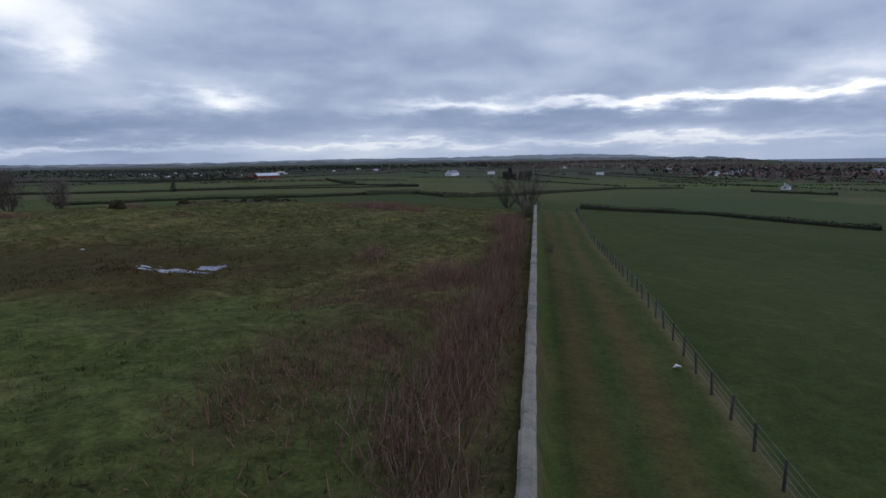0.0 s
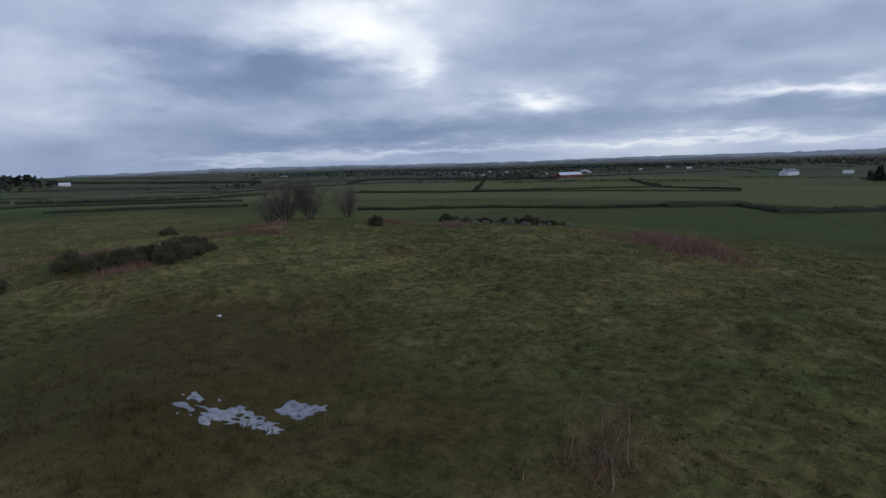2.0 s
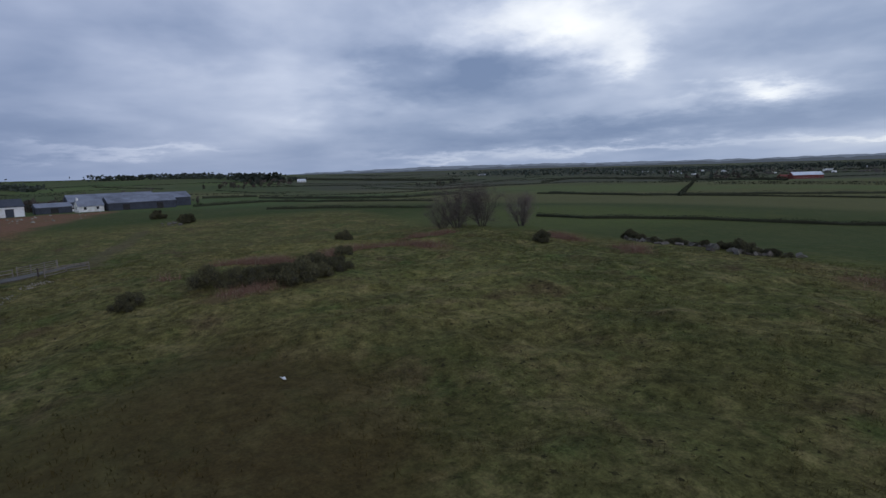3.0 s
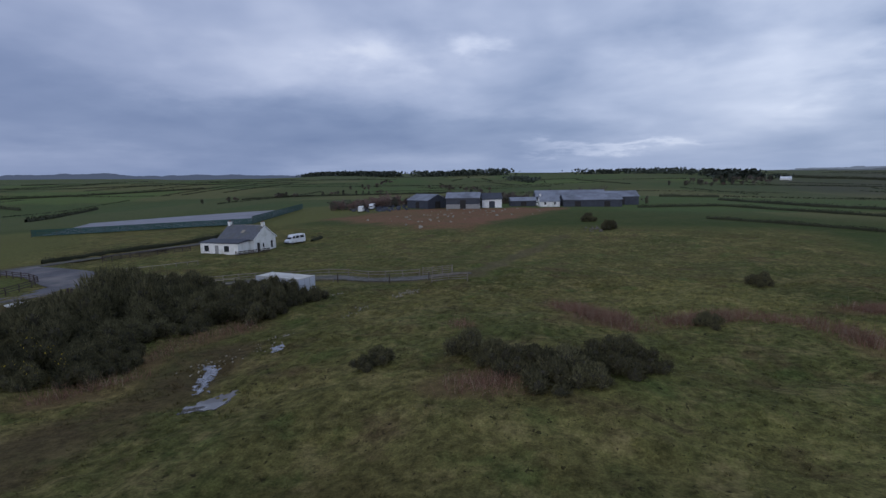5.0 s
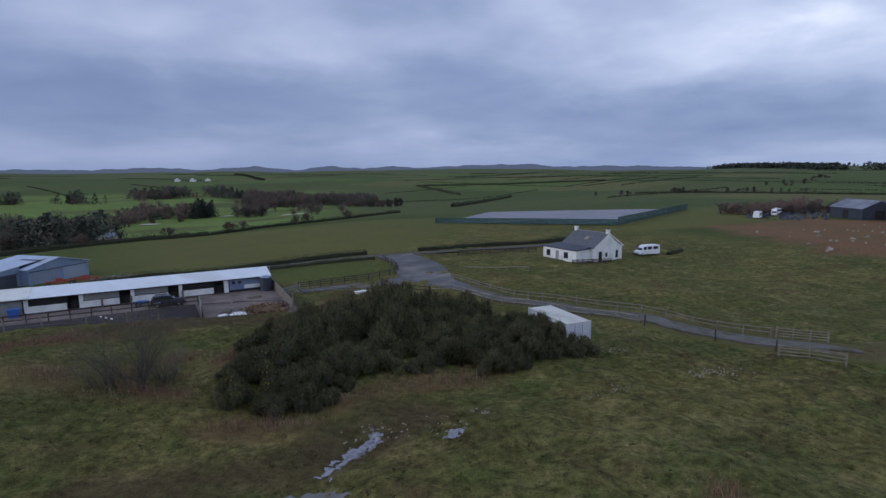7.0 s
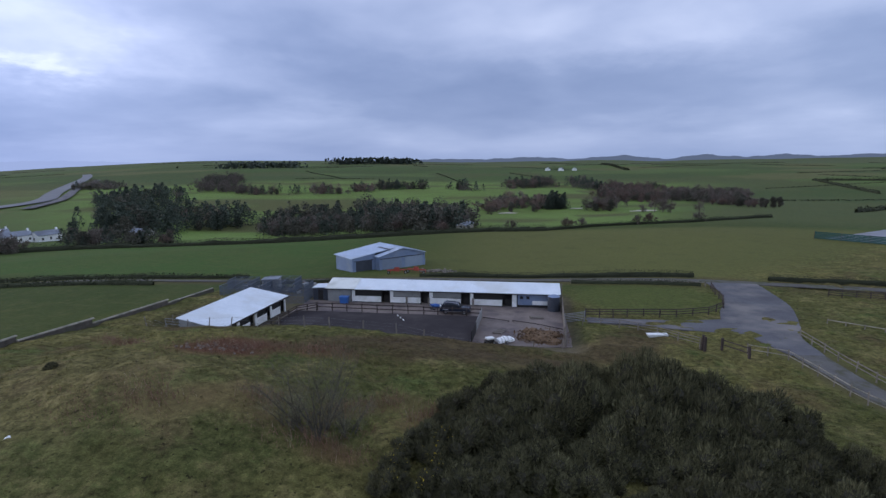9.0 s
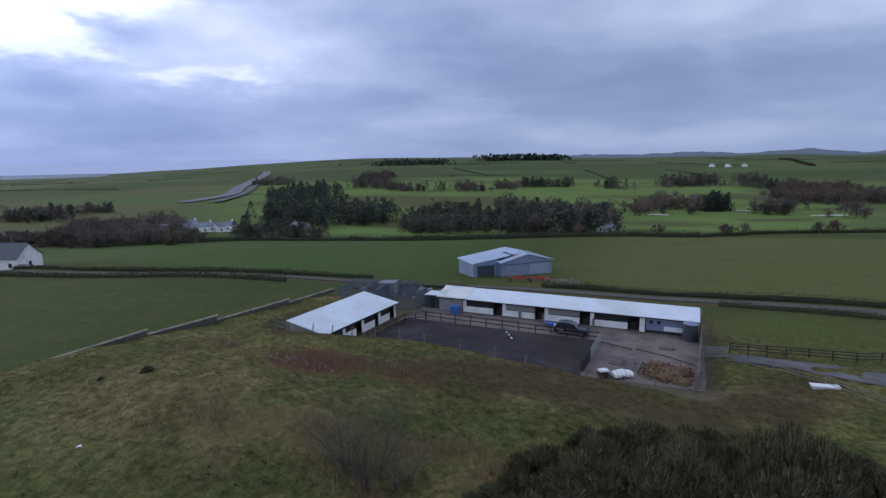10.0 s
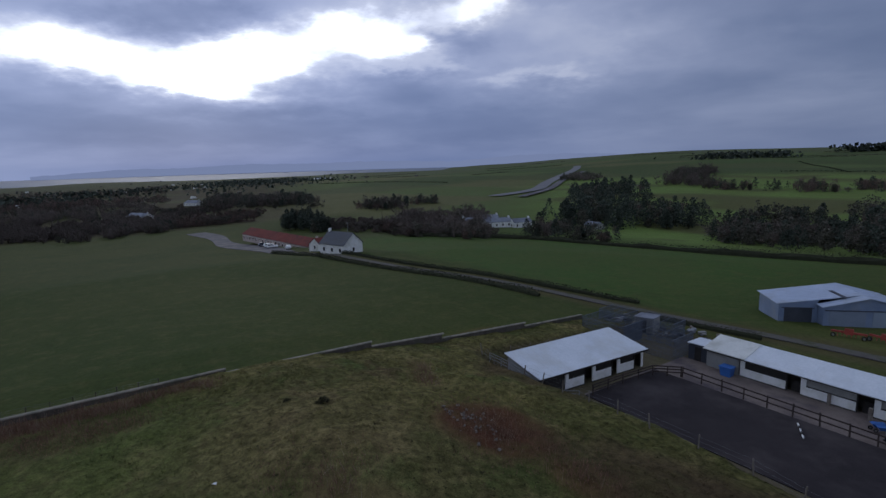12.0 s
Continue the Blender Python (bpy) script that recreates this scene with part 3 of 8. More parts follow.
# ---------------------------------------------------------------- ground sheet
BRACKEN_LINES = [  # (points, half width)
    ([(-1.7, 4), (-1.6, 24), (-1.8, 44), (-2.4, 61)], 1.15),
    ([(-15.5, 63), (-18.5, 66), (-21, 73), (-26, 70)], 2.7),
    ([(-65, 42), (-69, 47.5), (-67.5, 51.5), (-61.5, 54.5)], 1.6),
    ([(-44, 67), (-48, 68.5)], 1.6),
    ([(-58, 71), (-64, 72)], 1.5),
    ([(-74, 57), (-79, 66)], 1.4),
    ([(-62, 40), (-66, 37), (-72, 33)], 1.6),
    ([(-46.4, 31.6), (-47.6, 34.2)], 1.7),
    ([(-49.0, 7.8), (-54, 6.6), (-59.5, 8.2)], 1.6),
    ([(-22, -11.5), (-27, -10.5)], 2.2),
    ([(-31, -12), (-33, -12.5)], 1.6),
    ([(-24, -1), (-27, 2)], 1.8),
    ([(-31, -1), (-36, -1), (-41, -5)], 1.5),
    ([(-9, -14), (-14, -12)], 1.2),
    ([(-34.8, 2.0), (-37, 2.7), (-39.4, 3.0)], 1.1),
    ([(-40.8, 7.8), (-43.0, 8.8), (-46.0, 9.8)], 1.1),
    ([(-42.6, -1.2), (-44.6, -5.0)], 1.4),
    ([(-9.6, 30.6), (-9.8, 32.6)], 0.95),
    ([(-4.6, 26.6), (-5.0, 29.6)], 1.4),
    ([(-58.0, 28.4), (-59.2, 27.0)], 1.2),
    ([(-64.6, 36.2), (-66.5, 38.5)], 1.5),
]


DRIVE = [(-78.9, -27.5), (-79.4, -20), (-80.4, -13), (-83.2, -5.5), (-86.6, 2.5), (-88.8, 9.5), (-90.2, 14.5), (-92.0, 18.5)]
LANE = [(215, -42), (150, -44), (128, -46.5), (90, -49), (60, -52), (40, -54.5), (22, -57.5), (4, -60.5), (-14, -63), (-40, -65), (-62, -66.5), (-84, -65), (-104, -62), (-125, -58)]


def dist_line(x, y, pts):
    best = np.full(np.shape(x), 1e9)
    for (ax, ay), (bx, by) in zip(pts[:-1], pts[1:]):
        dx, dy = bx - ax, by - ay
        t = np.clip(((x - ax) * dx + (y - ay) * dy) / (dx * dx + dy * dy), 0, 1)
        best = np.minimum(best, np.hypot(x - ax - t * dx, y - ay - t * dy))
    return best


def blend(c, rgb, w):
    return c * (1 - w[:, None]) + np.array(rgb) * w[:, None]


def ellipse(x, y, cx, cy, rx, ry, turn=0.0):
    a = radians(turn)
    u, v = (x - cx) * math.cos(a) + (y - cy) * math.sin(a), -(x - cx) * math.sin(a) + (y - cy) * math.cos(a)
    return 1 - np.hypot(u / rx, v / ry)


def cover(x, y):
    """The land's own colour, and how rough its turf is."""
    n1, n2 = lattice(x / 6, y / 6, 1), lattice(x / 2.2, y / 2.2, 2)
    wob = (n1 - 0.5) * 2 + (n2 - 0.5)
    r = np.hypot(x + 45, y)
    c = np.tile(np.array((0.039, 0.067, 0.021)), (len(x), 1))              # grazed pasture
    rug = np.full(len(x), 0.12)
    # patchwork of distant fields, their greens lightened in place of haze
    u, v = x * 0.94 + y * 0.34, -x * 0.34 + y * 0.94
    cell = np.floor(u / 210) * 7 + np.floor(v / 130 + 0.5 * np.sin(u / 400)) * 13
    pick = (np.sin(cell * 12.9898) * 43758.5453) % 1
    palette = np.array([(0.058, 0.108, 0.042), (0.082, 0.138, 0.052), (0.070, 0.100, 0.048), (0.110, 0.126, 0.064), (0.054, 0.094, 0.042)])
    f = step(170, 230, r)
    c = c * (1 - f[:, None]) + palette[(pick * 5).astype(int) % 5] * f[:, None]
    az = np.degrees(np.arctan2(-(x + 45), y)) % 360
    # wooded, built-up lowland, with haze put in as blue-grey
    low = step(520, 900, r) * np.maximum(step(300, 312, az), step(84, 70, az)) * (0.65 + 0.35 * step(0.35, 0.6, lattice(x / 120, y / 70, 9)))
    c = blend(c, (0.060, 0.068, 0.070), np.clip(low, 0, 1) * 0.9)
    north = step(175, 210, r) * step(760, 640, r) * np.maximum(step(338, 350, az), step(66, 52, az))
    c = blend(c, (0.104, 0.116, 0.054), north * (0.35 + 0.6 * step(0.35, 0.6, lattice(x / 150, y / 110, 17))))
    east = step(370, 430, r + wob * 12) * step(248, 256, az) * step(318, 300, az) * (0.72 + 0.28 * step(0.3, 0.5, lattice(x / 90, y / 60, 12)))
    c = blend(c, (0.038, 0.033, 0.027), np.clip(east, 0, 1))
    # haze over the far hill fields painted as a blue-green shift
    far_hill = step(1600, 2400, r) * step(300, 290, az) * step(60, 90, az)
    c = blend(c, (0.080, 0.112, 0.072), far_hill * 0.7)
    own = step(243, 250, az) * step(305, 296, az) * step(440, 390, r) * step(150, 180, r)
    c = blend(c, (0.040, 0.065, 0.021), own)
    # golf course: bright fairways between rough
    golf = step(185, 210, r) * step(820, 720, r) * step(156, 168, az) * step(232, 222, az)
    fair = step(0.26, 0.40, lattice(x / 46 + 3, y / 34, 21))
    c = blend(c, (0.132, 0.228, 0.070), golf * fair)
    c = blend(c, (0.090, 0.108, 0.052), golf * (1 - fair))
    # field behind the stables fades to drier grass
    c = blend(c, (0.118, 0.132, 0.052), step(0, -50, x) * step(-60, -68, y) * step(-185, -165, y + 0.25 * np.minimum(0, x + 60)) * 0.85)
    c = blend(c, (0.050, 0.108, 0.030), step(-30, 20, x) * step(190, 150, x) * step(-62, -70, y) * step(-215, -170, y) * 0.9)
    # the unkempt mound and the rough pasture beyond it
    mound = step(0.3, -0.6, x) * step(-64, -40, y - 0.9 * np.minimum(0, x + 70)) * step(84, 70, y + wob * 2) * step(-175, -150, x)
    yard = yard_share(x, y)
    mound = mound * (1 - yard)
    c = blend(c, (0.140, 0.143, 0.060), mound)
    rug = rug * (1 - mound) + mound
    c = blend(c, (0.078, 0.100, 0.036), mound * step(0.46, 0.7, lattice(x / 9, y / 9, 14)) * 0.8)
    w = mound * step(-0.2, 0.5, ellipse(x, y, -13, 14, 17, 12, 5) + wob * 0.2)
    rug = rug * (1 - 0.4 * w)
    c = blend(c, (0.076, 0.120, 0.037), w * 0.8)
    c = blend(c, (0.170, 0.172, 0.074), mound * step(0.0, 0.6, ellipse(x, y, -60, 30, 26, 16, -10) + wob * 0.15) * 0.8)
    c = blend(c, (0.112, 0.140, 0.050), mound * step(0.0, 0.6, ellipse(x, y, -40, 56, 26, 15, 15) + wob * 0.2) * 0.7)
    c = blend(c, (0.172, 0.160, 0.086), mound * step(0.0, 0.6, ellipse(x, y, -22, 1, 20, 12, 5) + wob * 0.2) * 0.75)
    c = blend(c, (0.212, 0.226, 0.090), mound * step(0.0, 0.5, ellipse(x, y, -62, 47, 38, 13, 0) + wob * 0.2) * 0.75)
    c = blend(c, (0.090, 0.122, 0.044), mound * step(0.0, 0.5, ellipse(x, y, -62, 29, 8.5, 5.5, 60) + wob * 0.25) * 0.8)
    c = blend(c, (0.105, 0.145, 0.048), step(-150, -120, x) * step(-62, -82, x) * step(74, 84, y) * step(150, 120, y) * 0.5)
    w = step(0.0, 0.25, ellipse(x, y, -68.5, -52.5, 12.5, 10.5, 8) + wob * 0.03)
    c = blend(c, (0.072, 0.102, 0.034), w * 0.85)
    rug = rug * (1 - w * 0.6)
    verge = step(5.5, 2.5, dist_line(x, y, LANE) + wob * 0.7)
    c = blend(c, (0.082, 0.072, 0.044), verge * 0.75)
    # mown strip on the sheltered side of the wall, with two wheel tracks
    lane = step(0.0, 0.3, x) * step(6.3, 6.0, x) * step(-36, -30, y) * step(110, 90, y)
    c = blend(c, (0.050, 0.078, 0.025), lane)
    rug = rug * (1 - lane) + lane * 0.14
    rut = np.maximum(1.3 - np.abs(x - 1.75 - wob * 0.15) / 0.7, 1.3 - np.abs(x - 3.75 - wob * 0.15) / 0.75)
    c = blend(c, (0.112, 0.088, 0.045), lane * np.clip(rut, 0, 1) * (0.62 + 0.36 * n1))
    c = blend(c, (0.045, 0.075, 0.026), lane * np.exp(-((x - 2.75) / 0.45) ** 2) * 0.7)
    c = blend(c, (0.190, 0.165, 0.105), np.exp(-((x - 5.85 - wob * 0.08) / 0.26) ** 2) * step(0, 8, y) * step(104, 90, y) * 0.85)
    # dead bracken and docks
    for pts, half in BRACKEN_LINES:
        w = step(half + 0.9, half - 0.5, dist_line(x, y, pts) + wob * 0.9) * (0.55 + 0.45 * step(0.3, 0.6, lattice(x / 3.2, y / 3.2, 62)))
        c = blend(c, (0.125, 0.078, 0.056), w * (0.8 if pts[0][1] > 0 else 0.45))
        rug = rug * (1 - w * 0.7)
    # a rust-red bare patch on the bank, and dead stalks thinly spread in the grass
    w = step(0.0, 0.4, ellipse(x, y, -24.3, -11.2, 6.0, 4.6, 20) + wob * 0.15)
    w = np.maximum(w, 0.7 * step(0.0, 0.5, ellipse(x, y, -32, -12.2, 4.2, 2.6, 0) + wob * 0.15))
    c = blend(c, (0.090, 0.036, 0.028), w * 0.9)
    rug = rug * (1 - w * 0.85)
    w = step(0.05, 0.5, ellipse(x, y, -6.5, 18, 3.8, 11, 0) + wob * 0.3)
    c = blend(c, (0.088, 0.066, 0.046), w * 0.5)
    # trodden mud
    for cx, cy, rx, ry, turn in ((-41, 14.2, 12, 3.6, 8), (-48, 13.2, 7, 3.8, 30), (-21, 27.5, 13, 8.5, 20), (-21, 23, 9, 4.5, 10), (-26, 30, 12, 8, 20), (-56, -17, 9, 4, 15),
                                 (-33, 15, 9, 3.0, 5), (-60, -24, 7, 3, 20), (-40, -27.5, 24, 3.2, -4), (-15, -22, 8, 2.5, 0), (-40, -16.5, 15, 4.5, 5), (-48, -22, 17, 5.5, 8), (-62, -30, 8, 4, 60)):
        w = step(-0.2, 0.55, ellipse(x, y, cx, cy, rx, ry, turn) + wob * 0.32)
        c = blend(c, (0.060, 0.044, 0.033) if cy < 20 else (0.052, 0.038, 0.018), w * 0.9)
        rug = rug * (1 - w * (0.4 if cy < 20 else 0.5))
    # bare plot by the farm
    plot = np.full(len(x), 1e9)
    corners = ((-154, -2), (-186, -64), (-248, -64), (-264, 14))
    for (ax, ay), (bx, by) in zip(corners, corners[1:] + corners[:1]):
        plot = np.minimum(plot, ((bx - ax) * (y - ay) - (by - ay) * (x - ax)) / -math.hypot(bx - ax, by - ay))
    w = step(-3, 4, plot + wob * 3)
    c = blend(c, (0.175, 0.100, 0.074), w)
    w = step(3.3, 1.6, dist_line(x, y, DRIVE) + wob * 0.35)
    c = blend(c, (0.100, 0.090, 0.062), w * 0.75)
    rug = rug * (1 - step(3.6, 2.4, dist_line(x, y, DRIVE)))
    # trodden way that leaves the drive across the rough pasture
    w = step(2.2, 0.8, dist_line(x, y, [(-92, 18), (-100, 19.5), (-110, 18.5), (-124, 20), (-150, 24)]) + wob * 0.6)
    c = blend(c, (0.100, 0.085, 0.066), w * 0.7)
    rug = rug * (1 - w * 0.6)
    # poached edges of the yard and the bank round it
    bank = yard * (1 - yard) * 4
    c = blend(c, (0.055, 0.048, 0.036), np.clip(bank * 1.5, 0, 1) * 0.85)
    c = blend(c, (0.12, 0.11, 0.10), yard * 0.9)
    c = c * (np.array((1.02, 0.985, 0.95)) + mound[:, None] * np.array((0.01, 0.015, 0.0)))
    return c, rug


def graded(lo, hi, fine, inner0, inner1, grow):
    mid = list(np.arange(inner0, inner1 + 1e-6, fine))
    a, s = [], fine
    p = inner0
    while p > lo:
        s *= grow
        p -= s
        a.append(max(p, lo))
    b, s = [], fine
    p = inner1
    while p < hi:
        s *= grow
        p += s
        b.append(min(p, hi))
    return np.array(a[::-1] + mid + b)


# wet hollows: x, y, reach, depth
HOLLOWS = ((-19.1, 28.3, 1.7, 0.30), (-20.6, 26.5, 1.8, 0.24), (-43.9, 17.9, 2.2, 0.40), (-46.3, 15.0, 1.3, 0.26), (-47.6, 14.0, 1.3, 0.26), (-48.8, 13.2, 1.1, 0.22), (-52.6, 15.9, 1.1, 0.18))


def tussock_rise(x, y):
    """The unevenness of coarse turf."""
    return (lattice(x / 1.6, y / 1.6, 31) - 0.5) * 0.34 + (lattice(x / 0.95, y / 0.95, 32) - 0.5) * 0.24 + (lattice(x / 5, y / 5, 33) - 0.5) * 0.35


def surface_z(x, y):
    """Top of the turf at one spot."""
    ax, ay = np.array([x], float), np.array([y], float)
    z = height(ax, ay) + cover(ax, ay)[1] * tussock_rise(ax, ay)
    for cx, cy, r, depth in HOLLOWS:
        z = z - depth * np.exp(-((ax - cx) ** 2 + (ay - cy) ** 2) / (r * r))
    return float(z[0])


def build_ground():
    gx = graded(-4850, 4850, 0.46, -92, 7, 1.052)
    gy = graded(-4850, 4850, 0.46, -30, 72, 1.052)
    X, Y = np.meshgrid(gx, gy)
    x, y = X.ravel(), Y.ravel()
    z = height(x, y)
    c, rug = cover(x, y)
    z = z + rug * tussock_rise(x, y)
    for cx, cy, r, depth in HOLLOWS:
        k = np.exp(-((x - cx) ** 2 + (y - cy) ** 2) / (r * r))
        z = z - depth * k
    nx, ny = len(gx), len(gy)
    i = np.arange(nx * ny).reshape(ny, nx)
    faces = np.stack([i[:-1, :-1], i[:-1, 1:], i[1:, 1:], i[1:, :-1]], -1).reshape(-1, 4)
    me = bpy.data.meshes.new("ground")
    me.from_pydata(np.stack([x, y, z], -1).tolist(), [], faces.tolist())
    me.materials.append(TURF)
    col = me.attributes.new("cover", "FLOAT_COLOR", "POINT")
    col.data.foreach_set("color", np.concatenate([c, np.ones((len(c), 1))], 1).astype(np.float32).ravel())
    ra = me.attributes.new("rugged", "FLOAT", "POINT")
    ra.data.foreach_set("value", rug.astype(np.float32))
    me.polygons.foreach_set("use_smooth", np.ones(len(me.polygons), bool))
    return tagged(new("ground", me), "rough grass mound, grazed fields and distant farmland", "ground", kind="structure")


build_ground()

# the firth beyond the shore
bm = bmesh.new()
ring = [heading(a) for a in range(236, 352, 4)]
inner = [bm.verts.new((-45 + d.x * 1300, d.y * 1300, -42.0)) for d in ring]
outer = [bm.verts.new((-45 + d.x * 4900, d.y * 4900, -42.0)) for d in ring]
for k in range(len(ring) - 1):
    bm.faces.new((inner[k], inner[k + 1], outer[k + 1], outer[k]))
tagged(part("water", bm, SEA, None), "grey sea reaching to the horizon", "sea", kind="structure")


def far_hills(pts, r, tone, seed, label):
    """A range far beyond the fields: bearing and height of its crest every few degrees. Haze is painted in as one even
    glowing tone.
    """
    m = bpy.data.materials.new("painted_haze_glow")
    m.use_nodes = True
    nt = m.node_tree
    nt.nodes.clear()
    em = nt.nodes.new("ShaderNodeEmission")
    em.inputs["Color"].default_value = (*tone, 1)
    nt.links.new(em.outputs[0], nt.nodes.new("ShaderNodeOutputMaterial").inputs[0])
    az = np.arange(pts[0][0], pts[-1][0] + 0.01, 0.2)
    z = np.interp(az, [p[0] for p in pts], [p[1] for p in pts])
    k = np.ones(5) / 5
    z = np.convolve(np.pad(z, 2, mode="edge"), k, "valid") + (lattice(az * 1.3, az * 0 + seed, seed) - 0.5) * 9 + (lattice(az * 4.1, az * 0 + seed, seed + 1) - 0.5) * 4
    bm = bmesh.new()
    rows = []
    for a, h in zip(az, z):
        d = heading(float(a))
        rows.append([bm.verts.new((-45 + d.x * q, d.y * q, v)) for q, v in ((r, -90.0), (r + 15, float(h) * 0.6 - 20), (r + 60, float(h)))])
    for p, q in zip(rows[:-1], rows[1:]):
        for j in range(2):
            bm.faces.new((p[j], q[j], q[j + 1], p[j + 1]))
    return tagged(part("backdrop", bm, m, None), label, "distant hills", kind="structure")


far_hills([(-14, -10), (-9, 18), (-5, 32), (1, 28), (8, 22), (20, 26), (32, 18), (46, 24), (58, 36), (63, 34), (70, 24), (76, 16)], 4500, (0.125, 0.155, 0.215), 3, "low hills beyond the lowland, coloured as blue haze")
far_hills([(-24, -60), (-21, -30), (-18, -8), (-14, -6), (-4, 4), (6, 0), (20, 8), (40, 6), (60, 16), (72, 8), (80, 2)], 3900, (0.072, 0.088, 0.118), 5, "wooded rise across the lowland, coloured as dark haze")
far_hills([(122, 20), (127, 34), (133, 46), (138, 40), (142, 66), (148, 60), (153, 38), (156, 58), (159, 38), (162.5, 62), (166, 30), (170, 62), (175, 36), (179, 56), (184, 40), (190, 46), (196, 20)], 4500, (0.066, 0.086, 0.138), 9, "hills along the inland skyline, coloured as blue haze")
far_hills([(215, -20), (218.3, 34), (222, 50), (226, 54), (229.6, 40), (233, 20), (236, 10), (239, 18), (245, 30), (250, 24), (256, 32), (262, 16), (268, 14), (274, -20)], 4700, (0.212, 0.268, 0.455), 12, "island hills across the sea, coloured as mist")


def drape(name, outline_fn, material, label, category, lift=0.03, kind="structure"):
    """A thin surface that follows the ground. outline_fn gives rows of points across it."""
    rows = outline_fn
    verts, faces = [], []
    w = len(rows[0])
    for row in rows:
        for (x, y) in row:
            verts.append((x, y, gz(x, y) + lift))
    for a in range(len(rows) - 1):
        for b in range(w - 1):
            k = a * w + b
            faces.append((k, k + 1, k + w + 1, k + w))
    me = mesh_from(name, verts, faces, material)
    ob = new(name, me)
    mod = ob.modifiers.new("thickness", "SOLIDIFY")
    mod.thickness, mod.offset = 0.12, -1
    return tagged(ob, label, category, kind=kind)


def strip(pts, width, n_across=5, spacing=1.5):
    """Rows of points across a smooth path."""
    p = [Vector((a, b)) for a, b, *_ in pts]
    ws = [q[2] if len(q) > 2 else width for q in pts]
    dense = []
    for k in range(len(p) - 1):
        p0, p1, p2, p3 = p[max(k - 1, 0)], p[k], p[k + 1], p[min(k + 2, len(p) - 1)]
        n = max(2, int((p2 - p1).length / spacing))
        for s in range(n):
            t = s / n
            q = 0.5 * (2 * p1 + (p2 - p0) * t + (2 * p0 - 5 * p1 + 4 * p2 - p3) * t * t + (3 * p1 - p0 - 3 * p2 + p3) * t ** 3)
            dense.append((q, ws[k] * (1 - t) + ws[k + 1] * t))
    dense.append((p[-1], ws[-1]))
    rows = []
    for k, (q, w) in enumerate(dense):
        a, b = dense[max(k - 1, 0)][0], dense[min(k + 1, len(dense) - 1)][0]
        d = (b - a).normalized()
        s = Vector((-d.y, d.x))
        rows.append([tuple(q + s * w * (j / (n_across - 1) - 0.5)) for j in range(n_across)])
    return rows


def grid_rows(x0, y0, x1, y1, n=12):
    return [[(x0 + (x1 - x0) * a / n, y0 + (y1 - y0) * b / n) for a in range(n + 1)] for b in range(n + 1)]


# drive from the farm road past the mound, and the lane behind the stables
drape("road", strip([(a, b, w) for (a, b), w in zip(DRIVE, (3.2, 2.8, 2.6, 2.6, 2.6, 2.6, 2.4, 0.5))], 3.5, 5), GRAVEL, "grey gravel drive running below the mound between rails", "road", 0.035)
drape("road", strip([(-84.5, -64, 8), (-84.3, -57, 7.4), (-83, -50, 8.4), (-80.8, -44, 9), (-79.2, -39, 8.6), (-78.6, -33, 5.2), (-78.9, -27, 3.3)], 4.5, 9), TARMAC, "worn grey tarmac drive curving past the mound", "road", 0.05)
drape("road", strip([(-58, -38.6, 2.4), (-64, -38.6, 2.6), (-70, -38.0, 4.5), (-77, -38.0, 8)], 4, 5), TARMAC, "short tarmac spur into the stable yard", "road", 0.035)
drape("road", strip(LANE, 2.5, 5, 2.5), TRACK,
      "narrow farm lane behind the stables", "road", 0.045)
drape("pavement", grid_rows(-55.4, -46.4, -16.8, -29.0, 16), CONCRETE, "stained concrete stable yard", "yard", 0.03)
drape("pavement", grid_rows(-43.6, -40.2, -17.2, -28.8, 12), ARENA, "dark rubber riding arena surface", "arena", 0.10)


# ---------------------------------------------------------------- boundary wall
WALL_STEPS = ((67.4, 4.83, 2.3, 5.12), (2.3, 4.72, -13.0, 4.52), (-13.0, 4.0, -22.4, 3.5), (-22.4, 2.95, -35.7, 2.3), (-35.7, 1.85, -47.0, 1.35))


def wall_top(y):
    """The wall's cope runs in lengths that step down the slope."""
    for y0, z0, y1, z1 in WALL_STEPS:
        if y >= y1:
            return z0 + (z1 - z0) * (y0 - y) / (y0 - y1)
    return WALL_STEPS[-1][3]


def field_wall():
    th = thing("boundary_wall", pose(-0.13, 0, 0), "long field wall of grey stone with a pale cope", "wall", kind="structure")
    spans = []
    for y0, _, y1, _ in WALL_STEPS:
        n = max(1, round((y0 - y1) / 4.8))
        spans += [(y1 + (y0 - y1) * k / n, y1 + (y0 - y1) * (k + 1) / n) for k in range(n)]
    bm = bmesh.new()
    for a, b in spans:
        m = (a + b) / 2
        base = min(gz(-0.8, m), gz(0.5, m)) - 0.4
        ya, yb = wall_top(a + 0.01), wall_top(b - 0.01)
        prism(bm, [(-0.16, a, base), (0.16, a, base), (0.13, a, ya - 0.1), (-0.13, a, ya - 0.1)], (0, b - a, 0))
        for v in bm.verts[-4:]:
            v.co.z += (yb - ya) if v.co.z > base + 0.2 else 0
    part("stonework", bm, STONE, th, "rough grey stone face")
    return th


FIELD_WALL = field_wall()


